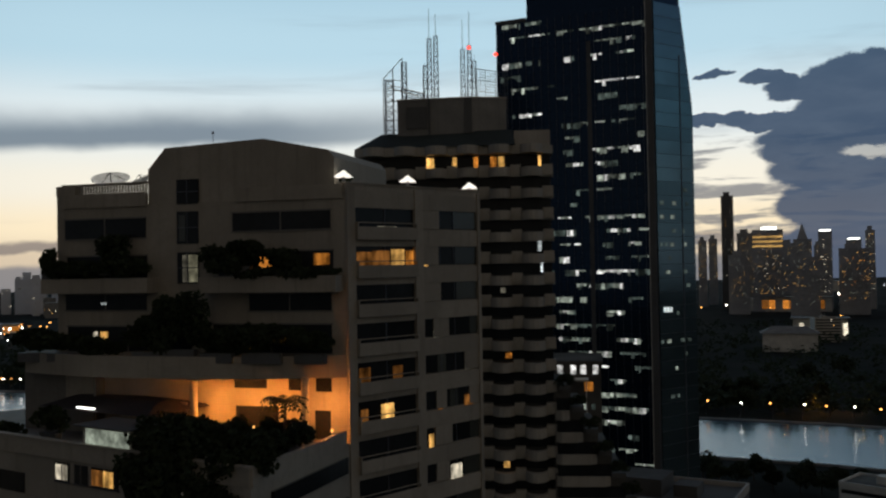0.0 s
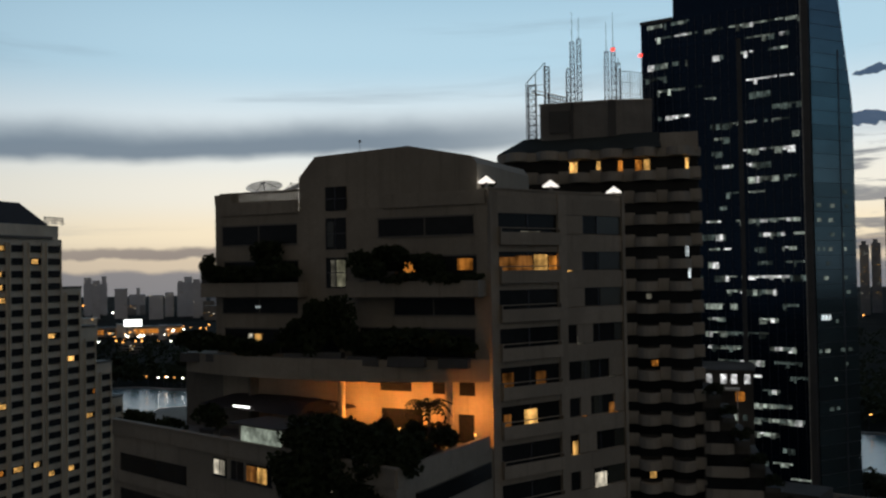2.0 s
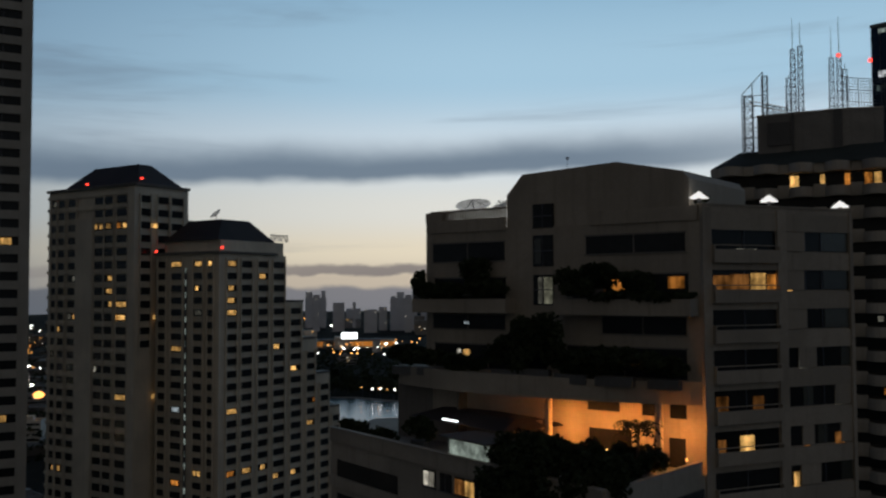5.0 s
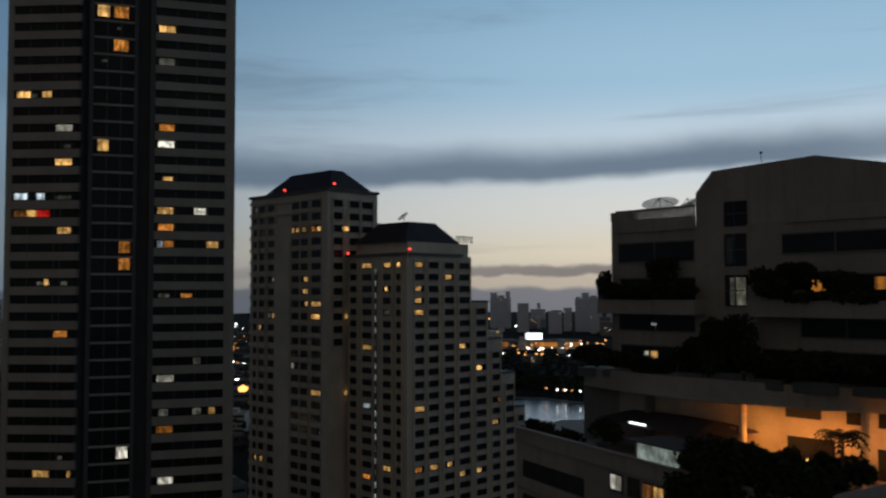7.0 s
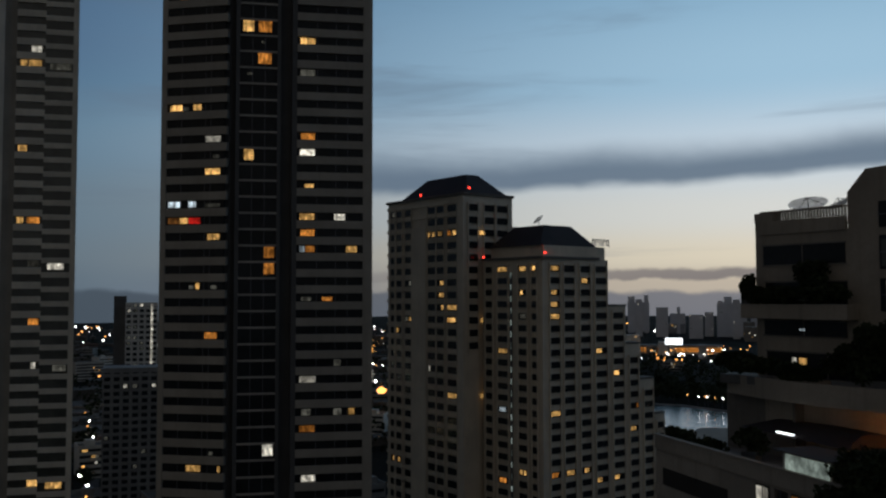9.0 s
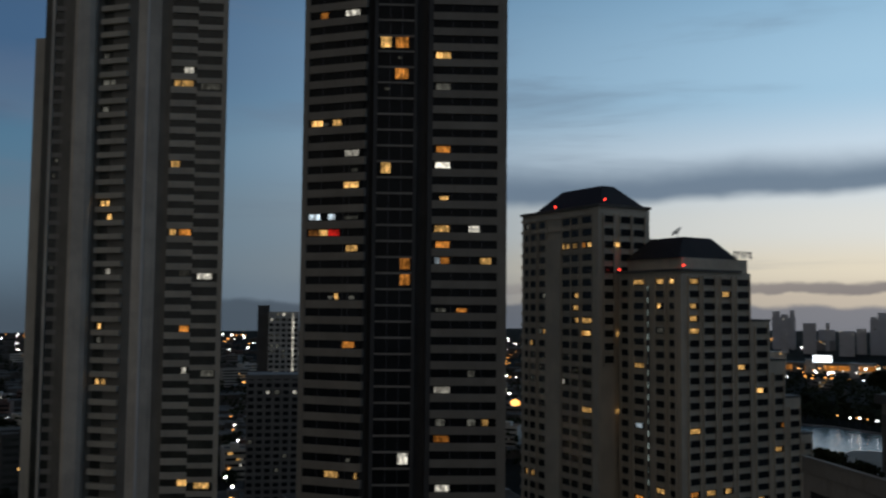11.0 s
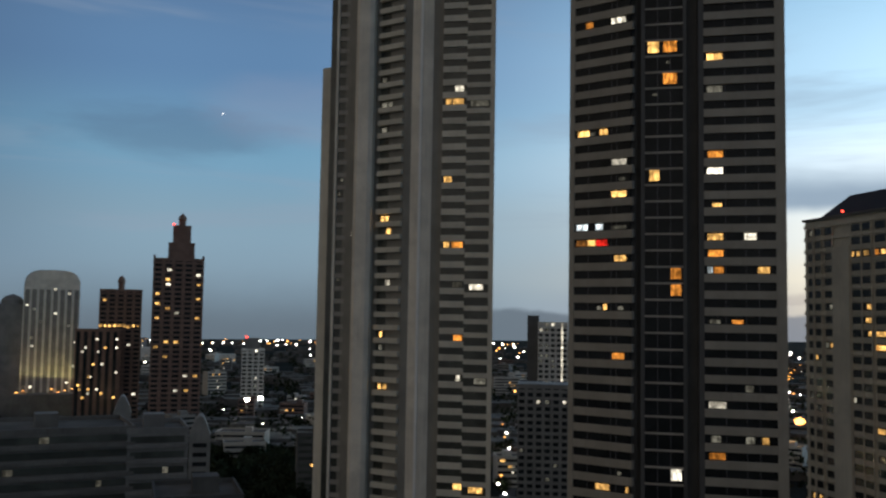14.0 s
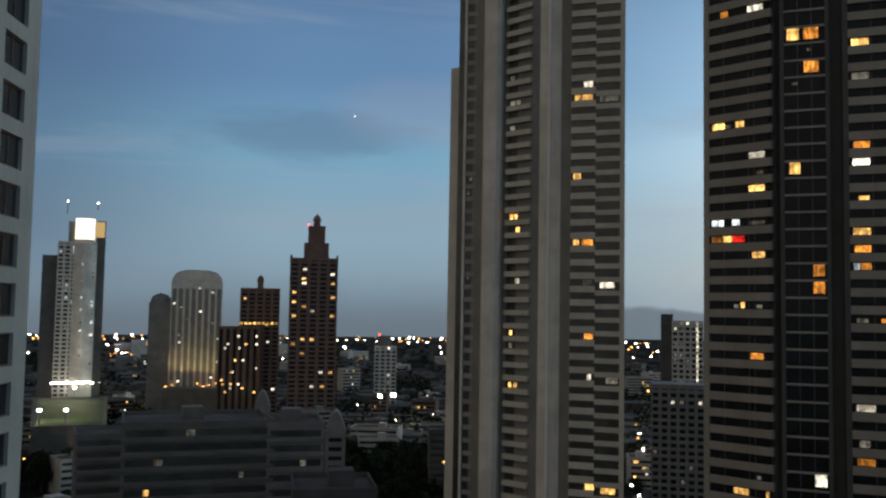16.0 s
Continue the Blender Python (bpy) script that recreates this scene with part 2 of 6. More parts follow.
TEAL_GLASS = surface("teal_window_glass", (0.19, 0.275, 0.30), 0.12, 0.8, vary=0.35, broad=0.04, bump=0.0, ior=1.6, pieces=0.55)
STONE_PIER = surface("stone_grey_pier", (0.24, 0.225, 0.19), 0.8, vary=0.2, streak=0.3)
CURTAINED = surface("curtained_window_glass", (0.085, 0.088, 0.072), 0.22, vary=0.45, bump=0.0, pieces=0.6)
FRAME = surface("window_frame_metal", (0.10, 0.10, 0.11), 0.45, 0.6, vary=0.15)
STEEL = surface("galvanised_steel", (0.10, 0.10, 0.105), 0.5, 0.5, vary=0.2)
DISH = surface("mesh_dish", (0.8, 0.79, 0.76), 0.6, vary=0.4, broad=1.2)
k = Nodes(DISH.node_tree, True)
old = [n for n in k.tree.nodes if n.type == "BSDF_PRINCIPLED"][0]
outn = [n for n in k.tree.nodes if n.type == "OUTPUT_MATERIAL"][0]
see = k.add("ShaderNodeMixShader")
see.inputs[0].default_value = 0.5                    # open wire mesh
k.put(see.inputs[1], old.outputs[0])
k.put(see.inputs[2], k.add("ShaderNodeBsdfTransparent").outputs[0])
k.put(outn.inputs[0], see.outputs[0])
LEAVES = surface("leaves", (0.028, 0.037, 0.018), 0.85, vary=0.5, broad=0.8, grain=4, bump=0.0, ior=1.2)
BARK = surface("bark", (0.07, 0.055, 0.04), 0.9, vary=0.3)
GROUND = surface("dark_city_ground", (0.02, 0.021, 0.018), 0.95, vary=0.5, broad=0.012, grain=0.2, ior=1.08)
ASPHALT = surface("asphalt", (0.05, 0.05, 0.05), 0.9, vary=0.25, broad=0.05)
GRASS = surface("grass", (0.04, 0.06, 0.02), 0.9, vary=0.4, broad=0.05, grain=1.0)
BROWN = surface("brown_brick", (0.17, 0.105, 0.08), 0.85, vary=0.25, streak=0.2)
DULL = surface("dull_balcony_band", (0.345, 0.312, 0.262), 0.8, vary=0.2, streak=0.3)
S_WALL = surface("warm_white_render", (0.66, 0.575, 0.44), 0.8, vary=0.15, streak=0.25)
# distance haze painted in as a paler base colour
HAZE = surface("haze_paled_concrete", (0.6, 0.6, 0.62), 0.9, vary=0.12, broad=0.02, grain=0.3)
DARK_CONCRETE = surface("dark_concrete", (0.088, 0.082, 0.072), 0.9, vary=0.3, streak=0.3)
PALE = surface("pale_concrete", (0.58, 0.55, 0.48), 0.85, vary=0.2, streak=0.3)
GREY = surface("grey_concrete", (0.21, 0.198, 0.178), 0.85, vary=0.25, streak=0.3)
FAR = surface("far_concrete", (0.30, 0.30, 0.305), 0.85, vary=0.25, broad=0.02, grain=0.3)
TERRACE = surface("terrace_paving", (0.2, 0.18, 0.16), 0.85, vary=0.3)
BANNER = surface("sign_board", (0.14, 0.14, 0.15), 0.7, vary=0.15)

WARM = lit("warm_lit_window", (1.0, 0.55, 0.16), 1.35)
EMBER = lit("faint_orange_window", (1.0, 0.4, 0.1), 0.16)
AMBER = lit("amber_lit_window", (1.0, 0.36, 0.06), 0.75)
WHITE = lit("white_lit_window", (1.0, 0.92, 0.74), 1.3)
COOL = lit("cool_lit_window", (0.82, 0.95, 1.0), 1.0)
DIM = lit("dim_lit_window", (0.75, 0.72, 0.58), 0.16)
STAIR = lit("stair_lit_window", (0.9, 0.88, 0.62), 0.4, 0.2, 0.8)
RED = lit("red_lit_window", (1.0, 0.03, 0.02), 0.9, 0.2)
OFFICE = lit("office_lit_window", (0.78, 0.92, 0.82), 0.42, 0.8, 0.5)
OFFICE_DIM = lit("faint_office_window", (0.7, 0.95, 0.9), 0.12, 0.8, 0.5)
OFFICE_HOT = lit("bright_office_window", (0.95, 0.98, 1.0), 1.2, 0.5, 0.3)
LAMP_WHITE = lamp_glow("white_lamp", (1.0, 0.96, 0.88), 9.0)
LAMP_WARM = lamp_glow("sodium_lamp", (1.0, 0.42, 0.10), 3.2)
LAMP_RED = lamp_glow("red_beacon", (1.0, 0.05, 0.03), 3.5)
LAMP_HOT = lamp_glow("flood_lamp", (1.0, 0.97, 0.85), 28.0)
SHADE_GLOW = lamp_glow("lantern_glass", (1.0, 0.97, 0.92), 1.1)
SIGN_GLOW = lamp_glow("lit_sign", (0.95, 1.0, 1.0), 3.0)

# ---- builders ----


class Mesh:
    """Collects solids and makes one mesh of them."""

    def __init__(self):
        self.v, self.f = [], []

    def add(self, verts, faces):
        n = len(self.v)
        self.v += [tuple(p) for p in verts]
        self.f += [tuple(i + n for i in f) for f in faces]
        return self

    def box(self, x0, x1, y0, y1, z0, z1):
        return self.prism([(x0, y0), (x1, y0), (x1, y1), (x0, y1)], z0, z1)

    def prism(self, poly, z0, z1, top=None):
        n, top = len(poly), top or poly
        faces = [tuple(range(n - 1, -1, -1)), tuple(range(n, 2 * n))]
        faces += [(i, (i + 1) % n, n + (i + 1) % n, n + i) for i in range(n)]
        return self.add([(x, y, z0) for x, y in poly] + [(x, y, z1) for x, y in top], faces)

    def rod(self, a, b, r, sides=5, r2=None):
        a, b = Vector(a), Vector(b)
        q = (b - a).to_track_quat("Z", "Y")
        ring = [(math.cos(i * math.tau / sides), math.sin(i * math.tau / sides)) for i in range(sides)]
        r2 = r if r2 is None else r2
        vs = [a + q @ Vector((r * c, r * s, 0)) for c, s in ring] + [b + q @ Vector((r2 * c, r2 * s, 0)) for c, s in ring]
        faces = [tuple(range(sides - 1, -1, -1)), tuple(range(sides, 2 * sides))]
        faces += [(i, (i + 1) % sides, sides + (i + 1) % sides, sides + i) for i in range(sides)]
        return self.add(vs, faces)

    def turned(self, profile, sides=20):
        """A body of revolution about z from (radius, height) pairs."""
        n = len(profile)
        vs = [(r * math.cos(j * math.tau / sides), r * math.sin(j * math.tau / sides), z) for j in range(sides) for r, z in profile]
        fs = [(j * n + i, (j + 1) % sides * n + i, (j + 1) % sides * n + i + 1, j * n + i + 1) for j in range(sides) for i in range(n - 1)]
        return self.add(vs, fs)

    def strip(self, path, depth, z0, z1):
        """A band that follows a plan line, with thickness depth inwards (+y)."""
        return self.prism(list(path) + [(x, y + depth) for x, y in reversed(path)], z0, z1)

    def done(self, name="mesh"):
        m = bpy.data.meshes.new(name)
        m.from_pydata(self.v, [], self.f)
        bm = bmesh.new()
        bm.from_mesh(m)
        bmesh.ops.recalc_face_normals(bm, faces=bm.faces)
        bm.to_mesh(m)
        bm.free()
        return m


WORLD = {}


def thing(name, place, label, category, group="", kind="", turn=0.0):
    ob = new(name)
    ob.empty_display_size = 1.0
    ob.matrix_basis = WORLD[ob] = pose(*place, 0, 0, turn)
    return tagged(ob, label, category, group, kind)


def part(name, mesh, material, parent, label="", at=None):
    """One mesh object under a thing or a part; at: its pose in the world, or the parent's own."""
    if isinstance(mesh, Mesh):
        mesh = mesh.done(name)
    if material and not mesh.materials:
        mesh.materials.append(material)
    ob = new(name, mesh)
    ob.parent = parent
    WORLD[ob] = WORLD[parent] if at is None else at
    ob.matrix_basis = WORLD[parent].inverted() @ WORLD[ob]
    return tagged(ob, label)


def solid(name, mesh, material, label, category, group="", kind="", at=None):
    """A top-level thing that is one mesh."""
    if isinstance(mesh, Mesh):
        mesh = mesh.done(name)
    if not mesh.materials:
        mesh.materials.append(material)
    ob = new(name, mesh)
    ob.matrix_basis = WORLD[ob] = at or Matrix()
    return tagged(ob, label, category, group, kind)


def front(a, b):
    """A facade's frame: x runs from a to b (left to right from outside), y goes inwards, z up."""
    d = Vector((b[0] - a[0], b[1] - a[1], 0))
    length = d.length
    d /= length
    m = Matrix(((d.x, -d.y, 0, a[0]), (d.y, d.x, 0, a[1]), (0, 0, 1, 0), (0, 0, 0, 1)))
    return m, length


PANES = {}


def pane(parent, f, s0, s1, z0, z1, material, y=-0.03, name="window_pane", label=""):
    """A pane of glass in a thin frame, on a facade's frame f. Alike panes share a mesh."""
    key = (round(s1 - s0, 2), round(z1 - z0, 2), material.name)
    if key not in PANES:
        PANES[key] = Mesh().box(0, s1 - s0, 0, 0.06, 0, z1 - z0).done("pane")
        PANES[key].materials.append(material)
    return part(name, PANES[key], None, parent, label, f @ Matrix.Translation((s0, y, z0)))


SHARED = {}


def shared(key, make, material):
    if key not in SHARED:
        SHARED[key] = make().done(key if isinstance(key, str) else key[0])
        SHARED[key].materials.append(material)
    return SHARED[key]

# ---- the ground, the lake and the park ----
big = Mesh()
big.add([(-3500, -1500, 0), (4900, -1500, 0), (4900, 4800, 0), (-3500, 4800, 0)], [(0, 1, 2, 3)])
solid("ground", big, GROUND, "dark city ground of streets and gardens at dusk", "ground", kind="structure")

SHORE_NEAR = [(-40, 470), (-30, 478), (-22, 486), (-15, 492), (-5, 520), (5, 570), (15, 640), (22, 690), (27, 705), (31, 720)]
SHORE_FAR = [(31, 900), (27, 890), (24, 850), (15, 770), (5, 690), (-5, 640), (-15, 612), (-22, 606), (-30, 600), (-40, 590)]
WATER = bpy.data.materials.new("lake_water")
WATER.use_nodes = True
k = Nodes(WATER.node_tree)
b = k.add("ShaderNodeBsdfPrincipled")
b.inputs["Base Color"].default_value = (0.03, 0.06, 0.08, 1)
b.inputs["Roughness"].default_value = 0.16
b.inputs["IOR"].default_value = 1.48
b.inputs["Specular Tint"].default_value = (0.32, 0.52, 0.68, 1)
rip = k.noise(k.scaled(k.add("ShaderNodeTexCoord").outputs["Object"], 1, 1, 1), 0.35, 4, 0.6)
bn = k.add("ShaderNodeBump")
bn.inputs["Strength"].default_value, bn.inputs["Distance"].default_value = 0.35, 0.3
k.put(bn.inputs["Height"], rip)
k.put(b.inputs["Normal"], bn.outputs[0])
k.put(k.add("ShaderNodeOutputMaterial").inputs[0], b.outputs[0])
lake = Mesh()
outline = [bearing(a, d) for a, d in SHORE_NEAR + SHORE_FAR]
lake.prism(outline, 0.02, 0.3)
solid("water", lake, WATER, "still park lake mirroring the evening sky", "lake", kind="structure")
bankm = Mesh()
for line in (SHORE_NEAR, SHORE_FAR):
    for (a0, d0), (a1, d1) in zip(line, line[1:]):
        f, n = front(bearing(a0, d0), bearing(a1, d1))
        base = len(bankm.v)
        bankm.box(0, n, -1.2, 1.2, 0, 1.1)
        bankm.v[base:] = [tuple(f @ Vector(p)) for p in bankm.v[base:]]
solid("lake_kerb", bankm, GREY, "low stone kerb along the lake shore", "kerb", kind="structure")


def crown(seed, rx, ry, rz, n, leaf):
    """Leaf clumps in lobes of uneven size, with gaps."""
    rng = random.Random(seed)
    lobes = []
    for _ in range(9):
        a, e = rng.uniform(0, math.tau), rng.uniform(-0.5, 1.2)
        q = rng.uniform(0.25, 0.75)
        lobes.append((Vector((math.cos(a) * math.cos(e) * rx * q, math.sin(a) * math.cos(e) * ry * q, math.sin(e) * rz * q)), rng.uniform(0.3, 0.55)))
    m = Mesh()
    for _ in range(n):
        c, s = rng.choice(lobes)
        w = Vector((rng.gauss(0, 1), rng.gauss(0, 1), rng.gauss(0, 1))).normalized() * rng.uniform(0.55, 1.05) * s
        p = c + Vector((w.x * rx, w.y * ry, w.z * rz))
        u = Vector((rng.gauss(0, 1), rng.gauss(0, 1), rng.gauss(0, 1))).normalized()
        t = u.orthogonal().normalized()
        l = leaf * rng.uniform(0.6, 1.5)
        m.add([p - u * l, p + t * l * 0.6, p + u * l, p - t * l * 0.6 + Vector((0, 0, l * 0.3))], [(0, 1, 2), (0, 2, 3)])
    return m


def trunk(seed, h, r):
    rng = random.Random(seed)
    m = Mesh()
    m.rod((0, 0, 0), (r * 0.4, 0, h * 0.55), r, 7, r * 0.7)
    for i in range(5):
        a = i * 1.26 + rng.uniform(-0.3, 0.3)
        m.rod((r * 0.3, 0, h * (0.4 + 0.03 * i)), (math.cos(a) * h * 0.22, math.sin(a) * h * 0.22, h * rng.uniform(0.66, 0.85)), r * 0.45, 5, r * 0.12)
    return m


TREES = []
for i, (r, h) in enumerate(((7.0, 11), (6.0, 9), (8.0, 12), (5.4, 12))):
    TREES.append((shared(("trunk", i), lambda: trunk(i, h, 0.35), BARK), shared(("crown", i), lambda: crown(i + 50, r, r * 0.9, h * 0.5, 1100, 0.6), LEAVES), h))


def tree(x, y, size=1.0, which=0, z=0.0, group="park trees", label="broad dark-leaved tree standing in the park"):
    t, c, h = TREES[which % 4]
    ob = thing("tree", (x, y, z), label, "tree", group)
    turn = pose(x, y, z, 0, 0, (x * 37 + y * 17) % 360) @ Matrix.Diagonal((size, size, size, 1))
    part("trunk", t, None, ob, at=turn)
    part("crown", c, None, ob, at=turn @ Matrix.Translation((0, 0, h * 0.58)))
    return ob


rng = random.Random(5)
for i in range(70):                                    # the near shore
    a = -31 + i * 0.88 + rng.uniform(-0.4, 0.4)
    d = float(np.interp(a, [p[0] for p in SHORE_NEAR], [p[1] for p in SHORE_NEAR])) - rng.uniform(6, 34)
    if a > 29 or -12 < a < 20 and i % 3:
        continue
    tree(*bearing(a, d - 30), rng.uniform(0.75, 1.2), i)
for i in range(110):                                   # the far shore and the park behind it
    a = -31 + (i % 55) * 1.12 + rng.uniform(-0.5, 0.5)
    d = float(np.interp(a, [p[0] for p in SHORE_FAR][::-1], [p[1] for p in SHORE_FAR][::-1])) + (rng.uniform(30, 60) if i < 55 else rng.uniform(70, 260))
    if -12 < a < 20:
        continue
    tree(*bearing(a, d), rng.uniform(0.9, 1.5), i)
woods = Mesh()
for i in range(2300):                                  # far woods, past counting
    a = rng.uniform(-33, 33)
    edge = float(np.interp(a, [p[0] for p in SHORE_FAR][::-1], [p[1] for p in SHORE_FAR][::-1])) + 26
    d = edge + (1480 - edge) * rng.random() ** 1.6
    cx, cy = bearing(a, d)
    r, top = rng.uniform(4, 9), rng.uniform(7, 14)
    for q in range(16):
        p = Vector((cx + rng.gauss(0, r * .5), cy + rng.gauss(0, r * .5), top * rng.uniform(.35, 1.05)))
        l = rng.uniform(1.0, 2.4)
        u = Vector((rng.gauss(0, 1), rng.gauss(0, 1), rng.gauss(0, .6))).normalized() * l
        t = u.orthogonal().normalized() * l * 0.7
        woods.add([p - u, p + t, p + u, p - t], [(0, 1, 2, 3)])
solid("woods", woods, LEAVES, "dark mass of park woods beyond the lake", "woods", kind="stuff")

# ---- lamps of the city ----
POLE = shared("pole", lambda: Mesh().rod((0, 0, 0), (0, 0, 9), 0.12, 6, 0.08).rod((0, 0, 9), (1.4, 0, 9.4), 0.07, 5), STEEL)


def lamp_head(material, size):
    return shared(("lamp_head", material.name, size), lambda: Mesh().turned([(0.01, 0.5 * size), (0.5 * size, 0.28 * size), (0.62 * size, 0), (0.4 * size, -0.3 * size), (0.01, -0.4 * size)], 8), material)


def street_lamp(x, y, material=LAMP_WHITE, size=1.0, z=0.0, group="street lamps", label="tall street lamp with a glowing head"):
    ob = thing("street_lamp", (x, y, z), label, "street lamp", group, turn=(x * 13) % 360)
    pole = part("pole", POLE, None, ob)
    part("lamp_head", lamp_head(material, size), None, pole, "glowing lamp head", WORLD[ob] @ Matrix.Translation((1.4, 0, 9.3)))
    return ob


for i in range(26):                                    # along the far shore
    a = -30 + i * 1.6 + rng.uniform(-0.5, 0.5)
    a = a if a < -12 else a + 33 - 0.75 * (a + 12)
    if a > 31:
        continue
    d = float(np.interp(a, [p[0] for p in SHORE_FAR][::-1], [p[1] for p in SHORE_FAR][::-1])) + rng.uniform(6, 16)
    street_lamp(*bearing(a, d), LAMP_WARM if i % 2 else LAMP_WHITE, rng.uniform(0.9, 1.5), group="lake shore lamps", label="street lamp glowing beside the lake")
FAR_LAMPS = {m.name: (Mesh(), m) for m in (LAMP_WHITE, LAMP_WARM, LAMP_HOT)}


def far_lamp(a, d, material, size):
    """A lamp too far off to count: its pole and head join the sea of lights."""
    x, y = bearing(a, d)
    m = FAR_LAMPS[material.name][0]
    base = len(m.v)
    m.turned([(0.01, 0.5 * size), (0.5 * size, 0.28 * size), (0.62 * size, 0), (0.4 * size, -0.3 * size), (0.01, -0.4 * size)], 7)
    m.v[base:] = [(px + x, py + y, pz + 9.3) for px, py, pz in m.v[base:]]
    FAR_POLES.rod((x, y, 0), (x, y, 9), 0.2, 4)


FAR_POLES = Mesh()
for i in range(100):                                   # streets far off
    d = rng.uniform(1250, 3400)
    far_lamp(rng.uniform(-31, 36), d, rng.choice((LAMP_WARM, LAMP_WARM, LAMP_WHITE)), rng.uniform(1.6, 3.2) * d / 1800)
for i in range(150):
    d = 3300 * rng.uniform(0.3, 1.0) ** 0.6
    far_lamp(rng.uniform(40, 106), d, rng.choice((LAMP_WARM, LAMP_WHITE, LAMP_WHITE)), rng.uniform(1.2, 2.8) * d / 1500)
for i in range(70):                                    # streets among the low houses
    a, d = rng.uniform(56, 105), rng.uniform(330, 1200)
    street_lamp(*bearing(a, d), rng.choice((LAMP_WARM, LAMP_WHITE, LAMP_WHITE)), rng.uniform(0.7, 1.5) * d / 700, group="street lamps", label="street lamp among low houses")

for i in range(190):                                   # the bright line of lamps along the horizon
    a = 57 + 47 * i / 190 + rng.uniform(-.4, .4)
    far_lamp(a, rng.uniform(2700, 3250), LAMP_WHITE if i % 2 else LAMP_WARM, rng.uniform(1.8, 5.0))
for i in range(26):                                    # lamps seen down the gap beside the tower
    far_lamp(rng.uniform(44.75, 45.55), rng.uniform(750, 2600), (LAMP_HOT, LAMP_WARM, LAMP_WARM)[i % 3], rng.uniform(.8, 1.8))
for i in range(70):                                    # orange streets beyond the lake
    far_lamp(rng.uniform(23, 31), rng.uniform(1350, 1800), (LAMP_WARM, LAMP_WARM, LAMP_WHITE)[i % 3], rng.uniform(1.4, 2.8))
for i in range(22):                                    # a bright junction between two far towers
    far_lamp(rng.uniform(90.8, 93.2), rng.uniform(1700, 2300), (LAMP_HOT, LAMP_WARM, LAMP_WARM)[i % 3], rng.uniform(2.2, 4.2))
for name, (m, material) in FAR_LAMPS.items():
    solid("distant_lamps", m, material, "distant glowing lamp heads scattered over the city", "street lamps", kind="stuff")
solid("distant_lamp_poles", FAR_POLES, STEEL, "poles of the distant street lamps", "street lamps", kind="stuff")

# ---- low city ----
carpet = Mesh()
for i in range(1900):                                  # roofs past counting
    a, d = rng.uniform(38, 108), 620 * math.exp(rng.uniform(0, 1.62))
    x, y = bearing(a, d)
    w, q, h = rng.uniform(7, 20), rng.uniform(6, 14), rng.uniform(4, 13)
    f, _ = front((x, y), bearing(a - 1 + rng.uniform(-.5, .5), d))
    base = len(carpet.v)
    carpet.box(-w, w, -q, q, 0, h)
    carpet.v[base:] = [tuple(f @ Vector(p)) for p in carpet.v[base:]]
canopy = Mesh()
for i in range(1500):                                  # garden trees between the roofs, past counting
    a, d = rng.uniform(38, 108), 560 * math.exp(rng.uniform(0, 1.3))
    cx, cy = bearing(a, d)
    r, top = rng.uniform(4, 10), rng.uniform(9, 18)
    for q in range(16):
        p = Vector((cx + rng.gauss(0, r * .5), cy + rng.gauss(0, r * .5), top * rng.uniform(.4, 1.05)))
        l = rng.uniform(1.2, 2.8)
        u = Vector((rng.gauss(0, 1), rng.gauss(0, 1), rng.gauss(0, .6))).normalized() * l
        t = u.orthogonal().normalized() * l * 0.7
        canopy.add([p - u, p + t, p + u, p - t], [(0, 1, 2, 3)])
solid("garden_trees", canopy, LEAVES, "dark garden trees between the roofs of the far city", "trees", kind="stuff")
solid("far_city", carpet, ROOFING, "sea of low roofs in the far city", "rooftops", kind="stuff")
for i in range(150):                                   # a dark grove below the towers
    a, d = rng.uniform(73.0, 83.5), rng.uniform(400, 610)
    tree(*bearing(a, d), rng.uniform(1.0, 1.7), i, group="grove trees", label="tall dark tree in a city grove")



